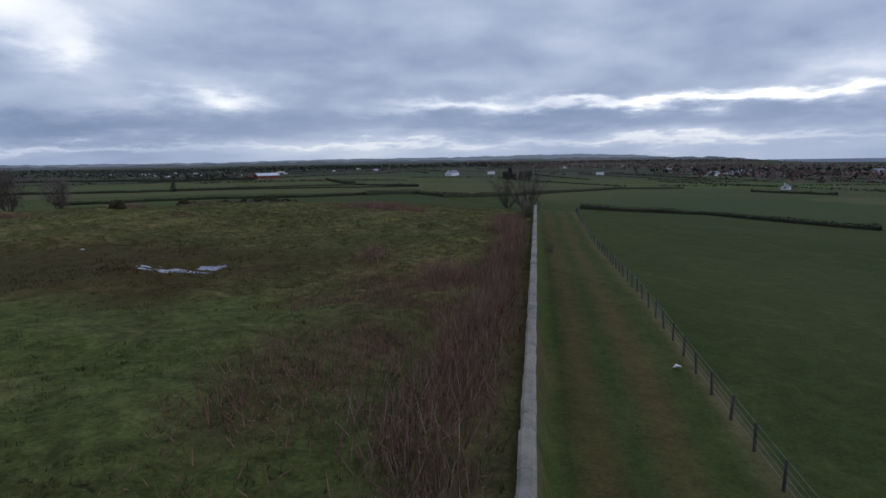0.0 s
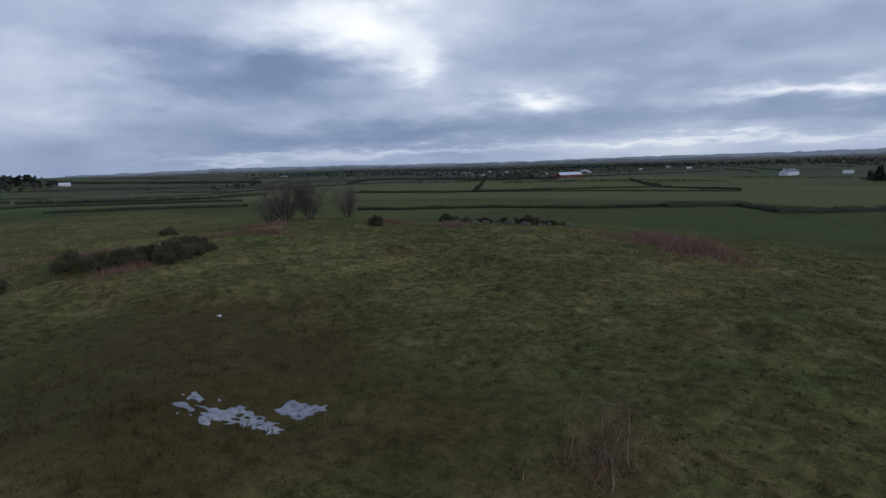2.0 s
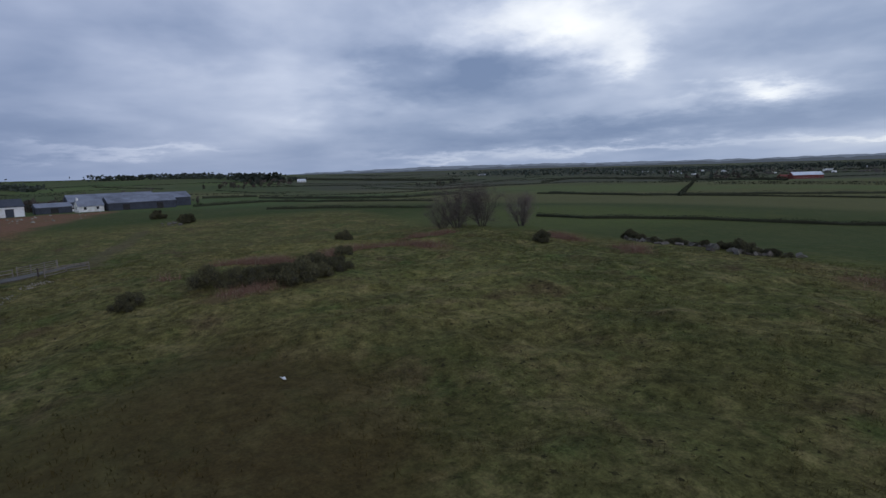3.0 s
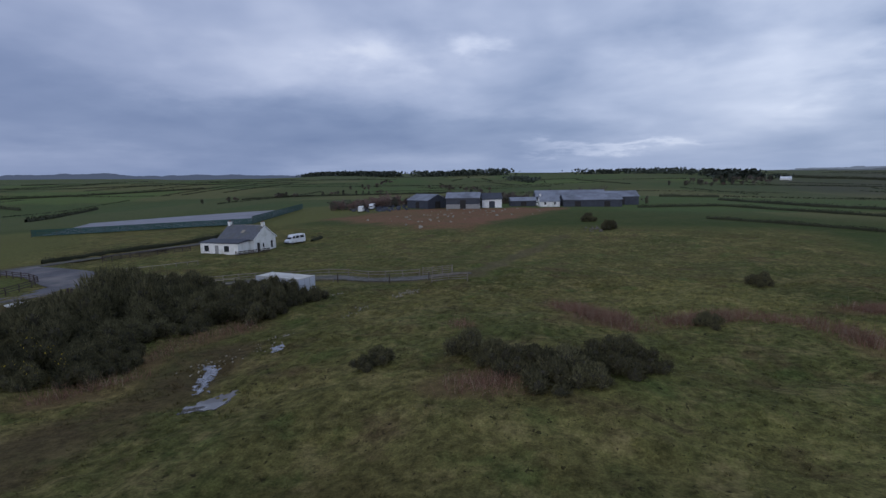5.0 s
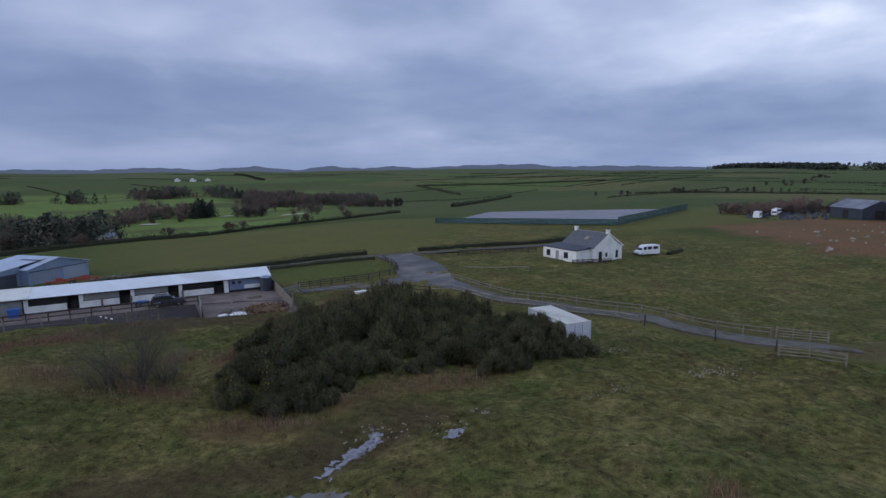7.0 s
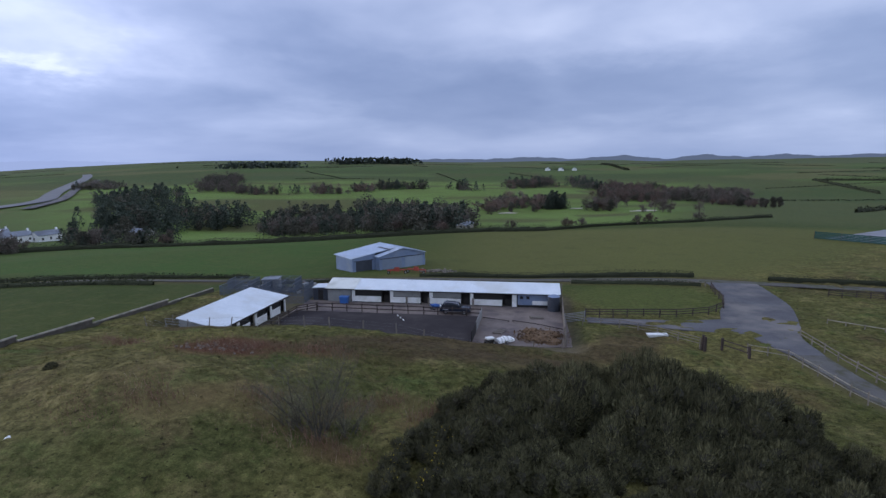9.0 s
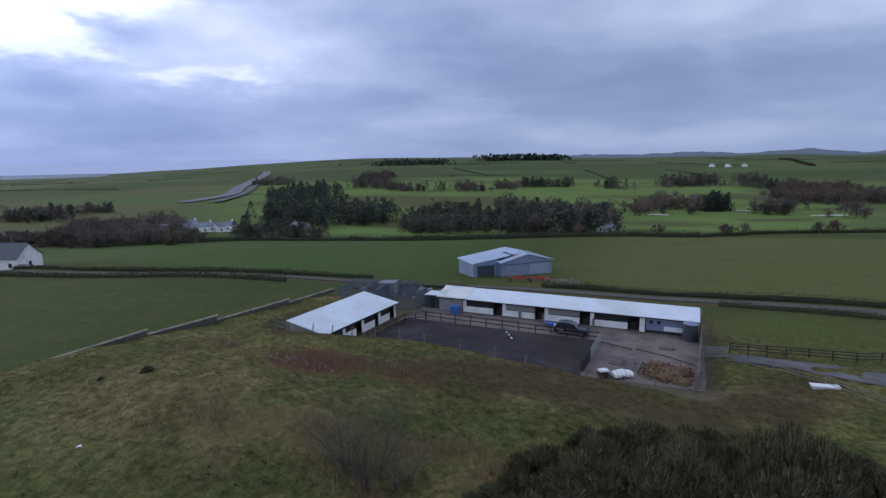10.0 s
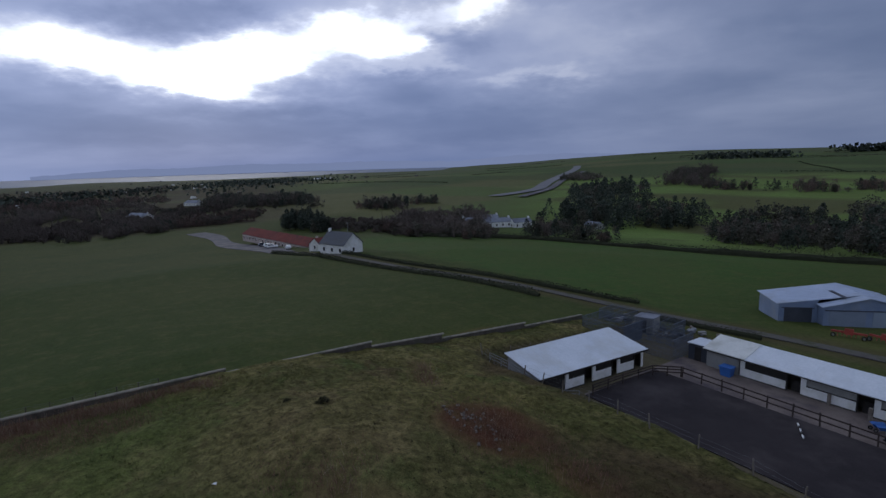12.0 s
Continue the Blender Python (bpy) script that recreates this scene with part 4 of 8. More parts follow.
def cope_stones(th):
    rng = random.Random(4)
    meshes = []
    for k in range(6):
        bm = bmesh.new()
        w = 0.168 + rng.uniform(-0.014, 0.014)
        prism(bm, [(-w, -0.366, -0.06), (w, -0.366, -0.06), (w, -0.366, 0.02), (w * 0.6, -0.366, 0.085), (-w * 0.6, -0.366, 0.09 + rng.uniform(-0.01, 0.01)), (-w, -0.366, 0.02)], (0, 0.732, 0))
        me = mesh_of("cope_stone", bm)
        me.materials.append(COPE)
        meshes.append(me)
    y = -46.6
    while y < 67.2:
        ob = new("cope_stone", rng.choice(meshes))
        ob.parent = th
        slope = math.atan2(wall_top(y + 0.3) - wall_top(y - 0.3), 0.6)
        if abs(slope) > 0.3:
            slope = 0
        ob.matrix_basis = Matrix.Translation((rng.uniform(-0.012, 0.012), y, wall_top(y) - 0.05)) @ Euler((slope, 0, rng.uniform(-0.02, 0.02))).to_matrix().to_4x4()
        y += 0.735


# ---------------------------------------------------------------- stables
def stable_row():
    """Long low row: white half walls, black doorways, pale mono-pitch roof that falls to the front."""
    x0, x1, yf, yb = -54.8, -19.9, -45.9, -48.9
    th = thing("stable_row", pose((x0 + x1) / 2, yf, 0), "long white stable row with dark doorways and a pale sheet roof", "stable")
    O = Vector(((x0 + x1) / 2, yf, 0))

    def bx(*a):
        return (a[0] - O.x, a[1] - O.y, a[2], a[3] - O.x, a[4] - O.y, a[5])

    part("back_wall", boxes(bx(x0, yb, -0.3, x1, yb + 0.2, 2.75)), GREYBOARD, th)
    part("end_wall", boxes(bx(x0, yb + 0.2, -0.3, x0 + 0.15, yf - 0.1, 2.15)), DARKBOARD, th)
    part("end_wall", boxes(bx(x1 - 0.15, yb + 0.2, -0.3, x1, yf - 0.1, 2.1)), GREYBOARD, th)
    # dark sheet behind the fronts stands in for the shade inside
    part("interior", boxes(bx(x0 + 0.15, yf - 1.3, 0.0, x1 - 0.15, yf - 1.15, 2.2)), SHADE, th, "dark sheet painted as the stable's inner shade")
    bays = [(-23.75, -29.75), (-29.75, -35.8), (-35.8, -41.9), (-41.9, -48.0)]
    for n, (a, b) in enumerate(bays):
        d0 = b + 1.35                                     # doorway at the far end of each bay
        part("half_wall", boxes(bx(d0, yf - 0.12, -0.2, a - 0.02, yf, 1.02), bevel=0.015), WHITE, th, "white half-height front wall")
        part("skirting", boxes(bx(d0, yf - 0.1, -0.2, a - 0.02, yf + 0.015, 0.12)), DARKBOARD, th, "black skirting board")
        part("cap_rail", boxes(bx(d0, yf - 0.13, 1.02, a - 0.5, yf + 0.02, 1.09)), DARKBOARD, th, "black cap rail")
        part("post", boxes(bx(a - 0.5, yf - 0.13, 0.9, a - 0.02, yf + 0.012, 2.02)), WHITE, th, "white corner board")
        # two bays get a sheet dark as shade, two a grey board
        part("upper_opening", boxes(bx(d0, yf - 0.2, 1.06, a - 0.5, yf - 0.12, 2.02)), GREYBOARD if n in (1, 2) else SHADE, th, "sheet across the opening, dark ones painted as shade")
        part("door_post", boxes(bx(d0 - 0.12, yf - 0.14, -0.1, d0 - 0.01, yf + 0.01, 2.02)), DARKBOARD, th)
        bm = bmesh.new()
        box(bm, *bx(b + 0.08, yf - 0.5, 0.0, b + 0.98, yf - 0.44, 1.15))
        part("stable_door", bm, DARKBOARD, th, "dark lower stable door, set back")
    # closed blue-grey bay at one end, boarded tack room at the other
    part("front_panel", boxes(bx(-54.6, yf - 0.14, 0.35, -48.9, yf, 2.02)), BLUEGREY, th, "blue-grey boarded front")
    part("plinth", boxes(bx(-54.6, yf - 0.14, -0.2, -48.9, yf + 0.02, 0.34)), DARKBOARD, th)
    part("white_board", boxes(bx(-53.4, yf - 0.02, 0.42, -51.0, yf + 0.04, 1.0)), WHITE, th, "white board leaning on the front")
    part("post", boxes(bx(-48.75, yf - 0.13, -0.1, -48.1, yf + 0.012, 2.02)), WHITE, th)
    for wx in (-50.6, -49.7):
        part("window", boxes(bx(wx, yf - 0.02, 1.25, wx + 0.45, yf + 0.03, 1.65)), GLASS, th, "small square window")
    part("tack_room_front", boxes(bx(-23.6, yf - 0.14, -0.1, -20.0, yf - 0.02, 2.02)), GREYBOARD, th, "grey boarded tack room front")
    part("tack_room_door", boxes(bx(-23.5, yf - 0.02, 0, -22.6, yf + 0.02, 1.9)), GREYBOARD, th)
    # roof: the main length, and the older creamier end
    for (a, b, m, lab, dz) in ((x0 - 0.25, -24.4, SHEET, "pale blue-white sheet roof", 0.0), (-24.38, x1 + 0.2, mat("cream_roof_sheet", (0.62, 0.63, 0.60), (0.74, 0.75, 0.71), 0.4, 0.5, dirt=(0.5, 0.5, 0.45)), "cream sheet roof of the tack room", 0.04)):
        bm = bmesh.new()
        yo, yi = yf + 0.45, yb - 0.15
        prism(bm, [(a - O.x, yo - O.y, 2.08 + dz), (a - O.x, yi - O.y, 2.95 + dz), (a - O.x, yi - O.y, 3.03 + dz), (a - O.x, yo - O.y, 2.16 + dz)], (b - a, 0, 0))
        roof = part("roof", bm, m, th, lab)
        bm = bmesh.new()
        k = a + 0.5
        while k < b - 0.2:                                 # standing ribs
            beam(bm, (k - O.x, yo - O.y, 2.16 + dz), (k - O.x, yi - O.y, 3.03 + dz), 0.05, 0.016)
            k += 1.0
        part("rib", bm, m, roof)
    part("fascia", boxes(bx(x0 - 0.2, yf + 0.43, 1.98, x1 + 0.2, yf + 0.47, 2.09)), DARKBOARD, th, "black fascia board")
    part("gutter", boxes(bx(x0 - 0.2, yf + 0.475, 2.02, x1 + 0.2, yf + 0.55, 2.08)), DARKBOARD, th)
    return th


def stable_block():
    """Short block across the yard's end, its sheet roof rising steadily to the back."""
    ln, dp, eave, back = 15.4, 5.3, 2.2, 3.1
    th = thing("stable_block", pose(-15.75, -40.0, 0, 0, 0, -3.5), "low white stable block with a broad pale roof", "stable")
    # local y runs along the front from the far end, x from the front to the back wall
    part("back_wall", boxes((dp - 0.2, 0, -0.3, dp, ln, back - 0.1)), GREYBOARD, th)
    for y in (0.0, ln - 0.2):
        bm = bmesh.new()
        prism(bm, [(0.13, y, -0.3), (dp - 0.2, y, -0.3), (dp - 0.2, y, back - 0.15), (0.13, y, eave - 0.02)], (0, 0.2, 0))
        part("end_wall", bm, GREYBOARD if y else DARKBOARD, th)
    # dark backing sheet in place of real depth and shade
    part("interior", boxes((1.2, 0.2, 0, 1.35, ln - 0.2, 2.2)), SHADE, th, "dark sheet painted as the block's inner shade")
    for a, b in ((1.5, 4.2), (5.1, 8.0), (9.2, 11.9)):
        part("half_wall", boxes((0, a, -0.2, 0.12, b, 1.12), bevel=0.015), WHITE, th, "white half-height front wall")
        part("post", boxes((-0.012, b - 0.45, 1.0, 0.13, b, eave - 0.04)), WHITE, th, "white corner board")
        # shade above the half wall is a near-black sheet
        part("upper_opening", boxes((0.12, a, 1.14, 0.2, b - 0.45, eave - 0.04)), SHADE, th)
        part("cap_rail", boxes((-0.02, a, 1.12, 0.13, b - 0.46, 1.18)), DARKBOARD, th)
        part("door_post", boxes((-0.01, a - 0.13, -0.1, 0.13, a - 0.015, eave - 0.04)), DARKBOARD, th)
        part("skirting", boxes((-0.015, a, -0.2, 0.1, b, 0.1)), DARKBOARD, th, "black skirting board")
    part("post", boxes((-0.012, 0, -0.1, 0.13, 0.3, eave - 0.04)), WHITE, th)
    part("side_panel", boxes((0, 12.2, -0.2, 0.12, ln, eave - 0.04)), DARKBOARD, th, "black boarded end bay")
    bm = bmesh.new()
    rise = (back - eave) / dp
    za, zb = eave - 0.45 * rise, back + 0.25 * rise
    prism(bm, [(-0.45, -0.3, za), (dp + 0.25, -0.3, zb), (dp + 0.25, -0.3, zb + 0.08), (-0.45, -0.3, za + 0.08)], (0, ln + 0.6, 0))
    roof = part("roof", bm, SHEET, th, "broad pale sheet roof")
    bm = bmesh.new()
    k = 0.4
    while k < ln + 0.2:
        beam(bm, (-0.45, k, za + 0.08), (dp + 0.25, k, zb + 0.08), 0.05, 0.014)
        k += 1.0
    part("rib", bm, SHEET, roof)
    part("fascia", boxes((-0.49, -0.3, za - 0.12, -0.452, ln + 0.3, za + 0.07)), DARKBOARD, th, "black fascia board")
    return th


stable_row()
stable_block()

# ---------------------------------------------------------------- plants


def slivers(pos, dirs, length, width, rng):
    """Thin triangles from pos along dirs."""
    n = len(pos)
    side = np.cross(dirs, rng.normal(size=(n, 3)))
    side /= np.linalg.norm(side, axis=1)[:, None] + 1e-9
    w = (np.ones(n) * width)[:, None] / 2
    tip = pos + dirs * np.asarray(length).reshape(-1, 1)
    v = np.stack([pos - side * w, pos + side * w, tip], 1).reshape(-1, 3)
    f = np.arange(n * 3).reshape(-1, 3)
    return v, f


def leaves(pos, size, rng, flat=0.0):
    """Small crumpled quads at pos, turned at random."""
    n = len(pos)
    a = rng.normal(size=(n, 3))
    a[:, 2] *= 1 - flat
    a /= np.linalg.norm(a, axis=1)[:, None]
    b = np.cross(a, rng.normal(size=(n, 3)))
    b /= np.linalg.norm(b, axis=1)[:, None]
    s = (size * rng.uniform(0.55, 1.35, n))[:, None]
    v = np.stack([pos - a * s * 0.5, pos + b * s * 0.33, pos + a * s * 0.5, pos - b * s * 0.33], 1).reshape(-1, 3)
    f = np.arange(n * 4).reshape(-1, 4)
    return v, f


def lumps_points(lumps, n, rng, shell=0.3):
    """Points near the surface of a set of ellipsoids (x, y, z, rx, rz)."""
    L_ = np.array(lumps, float)
    wt = L_[:, 3] ** 2
    k = rng.choice(len(L_), n, p=wt / wt.sum())
    d = rng.normal(size=(n, 3))
    d /= np.linalg.norm(d, axis=1)[:, None]
    r = 1 - shell * rng.random(n) ** 1.5
    c = L_[k]
    p = c[:, :3] + d * r[:, None] * np.stack([c[:, 3], c[:, 3], c[:, 4]], 1)
    return p, d


def core_of(lumps, shrink=0.8, sub=1, rng=None):
    bm = bmesh.new()
    for x, y, z, r, rz in lumps:
        ret = bmesh.ops.create_icosphere(bm, subdivisions=sub, radius=1.0)
        for v in ret["verts"]:
            k = shrink * (0.85 + 0.3 * rng.random())
            v.co = Vector((x + v.co.x * r * k, y + v.co.y * r * k, max(0.0, z + v.co.z * rz * k)))
    return bm


def np_mesh(name, chunks, material):
    vs, fs, off = [], [], 0
    for v, f in chunks:
        vs.append(v)
        fs.extend((f + off).tolist())
        off += len(v)
    me = bpy.data.meshes.new(name)
    me.from_pydata(np.concatenate(vs).tolist(), [], fs)
    me.materials.append(material)
    return me


def gorse_bush(seed, size=1.0, label="dense dark green gorse bush", flowers=0, sprays=4200):
    rng = np.random.default_rng(seed)
    th = thing("gorse_bush", pose(0, 0, -50), label, "gorse bush", "gorse thicket")
    lumps = []
    for k in range(13):
        a, d = rng.uniform(0, 6.28), rng.uniform(0, 1.0) ** 0.7 * 1.05 * size
        r = rng.uniform(0.28, 0.52) * size
        lumps.append((d * math.cos(a), d * math.sin(a), rng.uniform(0.3, 1.45 - 0.6 * d / size) * size, r, r * rng.uniform(0.85, 1.15)))
    # added solid core blocks see-through; its dark colour replaces shade between sprays
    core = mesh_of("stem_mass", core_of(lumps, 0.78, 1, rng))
    core.materials.append(GORSECORE)
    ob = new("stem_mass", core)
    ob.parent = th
    p, d = lumps_points(lumps, sprays, rng, 0.42)
    keep = p[:, 2] > 0.05
    p, d = p[keep], d[keep]
    d = d * 0.8 + np.array([0, 0, 0.7]) + rng.normal(size=d.shape) * 0.35
    d /= np.linalg.norm(d, axis=1)[:, None]
    chunks = [slivers(p, d, rng.uniform(0.10, 0.27, len(p)) * size, 0.045 * size, rng)]
    chunks.append(leaves(p[::4] + rng.normal(size=p[::4].shape) * 0.05, 0.10 * size, rng))
    ob = new("foliage", np_mesh("foliage", chunks, GORSE))
    ob.parent = th
    if flowers:
        q = p[p[:, 2] > 1.0 * size][:flowers]
        ob = new("blossom", np_mesh("blossom", [leaves(q + np.array([0, 0, 0.12]), 0.10, rng)], GORSEFLOWER))
        ob.parent = th
    return th


def bare_tree(seed, h=6.0, label="broad leafless tree with a haze of fine twigs", stems=1, twig=0.03, spread=0.5, twigs=1800, material=None):
    """Tapered trunk and limbs, and a crown of fine twigs."""
    rng = np.random.default_rng(seed)
    th = thing("bare_tree", pose(0, 0, -50), label, "tree")
    bm = bmesh.new()
    tips = []

    def grow(p, d, length, r, depth):
        q = p + d * length
        rod(bm, p, q, r, r * 0.55, 5 if depth < 2 else 3)
        tips.append((q, d, length))
        if depth >= 4:
            return
        for _ in range(2 + int(rng.random() < 0.75)):
            nd = d + Vector(rng.normal(size=3) * spread)
            nd.z += 0.22
            nd.normalize()
            grow(q, nd, length * rng.uniform(0.62, 0.86), r * 0.5, depth + 1)

    for s in range(stems):
        a = 6.28 * s / stems + rng.uniform(0, 1)
        lean = 0.3 if stems > 1 else 0.06
        grow(Vector((0.35 * math.cos(a) * (stems > 1), 0.35 * math.sin(a) * (stems > 1), -0.2)), Vector((lean * math.cos(a), lean * math.sin(a), 1)).normalized(), h * 0.25, h * 0.022, 0)
    part("trunk", bm, BARK, th, "dark trunk and limbs")
    share = np.array([t[2] for t in tips]) ** 1.6
    pick = rng.choice(len(tips), twigs, p=share / share.sum())
    pos = np.array([tips[k][0] for k in pick]) - np.array([tips[k][1] for k in pick]) * (rng.random(twigs) * np.array([tips[k][2] for k in pick]) * 0.9)[:, None]
    d = np.array([tips[k][1] for k in pick]) + rng.normal(size=(twigs, 3)) * 0.75 + np.array([0, 0, 0.3])
    d /= np.linalg.norm(d, axis=1)[:, None]
    me = np_mesh("crown", [slivers(pos, d, rng.uniform(0.08, 0.2, twigs) * h, twig, rng)], material or TWIG)
    ob = new("crown", me)
    ob.parent = th
    return th


def dome_tree(seed, h, label, twigs=9000, width=0.022, material=None):
    """A many-stemmed leafless tree: stems fan up from the ground into a full dome of fine twigs."""
    rng = np.random.default_rng(seed)
    th = thing("bare_tree", pose(0, 0, -50), label, "tree")
    bm = bmesh.new()
    ends = []
    for k in range(13):
        a, lean = rng.uniform(0, 6.28), rng.uniform(0.05, 0.8)
        p = Vector((0.5 * math.cos(a) * rng.random(), 0.5 * math.sin(a) * rng.random(), -0.2))
        d = Vector((lean * math.cos(a), lean * math.sin(a), 1)).normalized()
        r = h * rng.uniform(0.009, 0.015)
        for j in range(4):
            q = p + d * h * rng.uniform(0.16, 0.23)
            rod(bm, p, q, r, r * 0.7, 5 if j < 2 else 4)
            for _ in range(3):
                e = (d + Vector(rng.normal(size=3) * 0.5)).normalized()
                rod(bm, q, q + e * h * 0.2, r * 0.45, r * 0.15, 3)
                ends.append((q, q + e * h * 0.2))
            p, r = q, r * 0.68
            d = (d + Vector(rng.normal(size=3) * 0.16)).normalized()
        ends.append((p - d * h * 0.15, p))
    part("trunk", bm, BARK, th, "slender fanned stems")
    k = rng.integers(0, len(ends), twigs)
    a, b = np.array([ends[i][0] for i in k]), np.array([ends[i][1] for i in k])
    pos = a + (b - a) * rng.random((twigs, 1)) * 1.3 + rng.normal(size=(twigs, 3)) * h * 0.045
    # the rest fills the dome itself
    n2 = twigs // 6
    u = rng.normal(size=(n2, 3))
    u /= np.linalg.norm(u, axis=1)[:, None]
    pos = np.concatenate([pos, u * (rng.random((n2, 1)) ** 0.45) * np.array([0.5, 0.5, 0.40]) * h + np.array([0, 0, 0.6 * h])])
    pos[:, 2] = np.maximum(pos[:, 2], 0.2)
    d = (pos - np.array([0, 0, h * 0.2])) / h * 1.3 + rng.normal(size=pos.shape) * 0.4 + np.array([0, 0, 0.35])
    d /= np.linalg.norm(d, axis=1)[:, None]
    ob = new("crown", np_mesh("crown", [slivers(pos, d, rng.uniform(0.05, 0.14, len(pos)) * h, width, rng)], material or TWIG))
    ob.parent = th
    return th


def round_tree(seed, h=8.0, label="dark evergreen tree", material=None, n=1100, leaf=0.8):
    """A full-crowned tree, evergreen or thickly twigged."""
    rng = np.random.default_rng(seed)
    th = thing("field_tree", pose(0, 0, -50), label, "tree")
    bm = bmesh.new()
    rod(bm, (0, 0, -0.3), (0, 0, h * 0.45), h * 0.03, h * 0.018, 6)
    lumps = []
    for k in range(9):
        a, d = rng.uniform(0, 6.28), rng.uniform(0.05, 0.26) * h
        r = rng.uniform(0.14, 0.25) * h
        z = rng.uniform(0.22, 0.82) * h
        lumps.append((d * math.cos(a) * (1.25 - z / h), d * math.sin(a) * (1.25 - z / h), z, r, r))
        rod(bm, (0, 0, h * 0.25), lumps[-1][:3], h * 0.014, h * 0.005, 4)
    part("trunk", bm, BARK, th)
    p, d = lumps_points(lumps, n, rng, 0.5)
    ob = new("crown", np_mesh("crown", [leaves(p, leaf, rng)], material or CONIFER))
    ob.parent = th
    return th


def conifer(seed, h=11.0, label="dark conifer", n=900):
    rng = np.random.default_rng(seed)
    th = thing("conifer", pose(0, 0, -50), label, "tree")
    bm = bmesh.new()
    rod(bm, (0, 0, -0.3), (0, 0, h * 0.96), h * 0.022, h * 0.004, 6)
    part("trunk", bm, BARK, th)
    z = h * (0.1 + 0.88 * rng.random(n) ** 0.85)
    a = rng.uniform(0, 6.28, n)
    reach = (1 - z / h) * h * 0.30 * rng.uniform(0.65, 1.2, n) + 0.25
    inner = rng.uniform(0.1, 0.75, n)
    pos = np.stack([np.cos(a) * reach * inner, np.sin(a) * reach * inner, z], 1)
    d = np.stack([np.cos(a), np.sin(a), rng.uniform(-0.45, 0.15, n)], 1) + rng.normal(size=(n, 3)) * 0.15
    d /= np.linalg.norm(d, axis=1)[:, None]
    ob = new("crown", np_mesh("crown", [slivers(pos, d, reach * 0.55 + 0.25, h * 0.045, rng), leaves(pos[::2], h * 0.05, rng)], CONIFER))
    ob.parent = th
    return th


def put(th, x, y, scale=1.0, turn=0.0, sink=0.08, label="", group="", sz=None):
    m = copy_thing(th, Matrix.Translation((x, y, gz(x, y) - sink)) @ Euler((0, 0, turn)).to_matrix().to_4x4())
    m.scale = (scale, scale, sz or scale)
    if label or group:
        tagged(m, label, group=group)
    return m


def discard(*things):
    for th in things:
        for o in (*th.children_recursive, th):
            bpy.data.objects.remove(o)


def hedge(name, pts, h=1.6, w=1.5, label="clipped field hedge, dark and mostly leafless", density=9, leaf=0.45, seed=1, material=None, gaps=0.0):
    """A hedge along a path: an uneven core with twiggy leaves all over it."""
    rng = np.random.default_rng(seed)
    p = np.array(pts, float)
    seg = np.hypot(*np.diff(p, axis=0).T)
    s = np.concatenate([[0], np.cumsum(seg)])
    n = max(3, int(s[-1] / max(1.5, h)))
    q = np.linspace(0, s[-1], n)
    cx, cy = np.interp(q, s, p[:, 0]), np.interp(q, s, p[:, 1])
    d = np.stack([np.gradient(cx), np.gradient(cy)], 1)
    d /= np.linalg.norm(d, axis=1)[:, None]
    hh = h * (0.75 + 0.5 * lattice(q / 7.0, q * 0 + seed, 3)) * np.where(lattice(q / 9.0, q * 0 + seed * 3.3, 8) < gaps, 0.3, 1.0)
    cz = height(cx, cy)
    verts, faces = [], []
    prof = ((-0.36, -0.3), (-0.3, 0.4), (-0.1, 0.66), (0.1, 0.7), (0.3, 0.4), (0.36, -0.3))
    for k in range(n):
        for u, v in prof:
            j = 1 + rng.uniform(-0.15, 0.15)
            verts.append((cx[k] - d[k, 1] * u * w * 0.85 * j, cy[k] + d[k, 0] * u * w * 0.85 * j, cz[k] + v * hh[k] * 0.85 * j))
    m = len(prof)
    for k in range(n - 1):
        for j in range(m - 1):
            a = k * m + j
            faces.append((a, a + 1, a + m + 1, a + m))
    cnt = int(s[-1] * density)
    t = rng.uniform(0, n - 1.001, cnt)
    i = t.astype(int)
    fr = t - i
    bx, by, bz = cx[i] + (cx[i + 1] - cx[i]) * fr, cy[i] + (cy[i + 1] - cy[i]) * fr, cz[i] + (cz[i + 1] - cz[i]) * fr
    ang = rng.uniform(-0.25, math.pi + 0.25, cnt)
    rad = 0.5 + 0.58 * np.sqrt(rng.random(cnt))
    off = np.cos(ang) * w * 0.5 * rad
    pos = np.stack([bx - d[i, 1] * off, by + d[i, 0] * off, bz + np.maximum(0.1, np.sin(ang)) * hh[i] * rad * 0.95], 1)
    v2, f2 = leaves(pos, leaf, rng)
    base = len(verts)
    me = bpy.data.meshes.new(name)
    me.from_pydata(verts + v2.tolist(), [], faces + (f2 + base).tolist())
    me.materials.append(material or HEDGE)
    return tagged(new(name, me), label, "hedge", "field hedges")


# gorse thicket by the container
rnd = random.Random(11)
g_kinds = [gorse_bush(21, 1.0), gorse_bush(22, 1.15), gorse_bush(23, 0.9), gorse_bush(24, 1.05, "dark gorse bush with a few yellow flowers", 26)]
THICKET = ((-41.6, 5.6), (-44.2, 8.0), (-47.4, 8.2), (-50.0, 5.4), (-53.8, 4.4), (-58.2, 5.8), (-61.5, 8.8), (-66.5, 8.6), (-68.4, 9.0), (-69.0, 6.8), (-68.2, 4.6), (-68.6, 1.0), (-69.4, -4.0), (-67.6, -9.6), (-63.5, -13.0), (-58.5, -13.8), (-53, -11.8), (-48, -8.4), (-45, -4), (-42.8, 1.0))


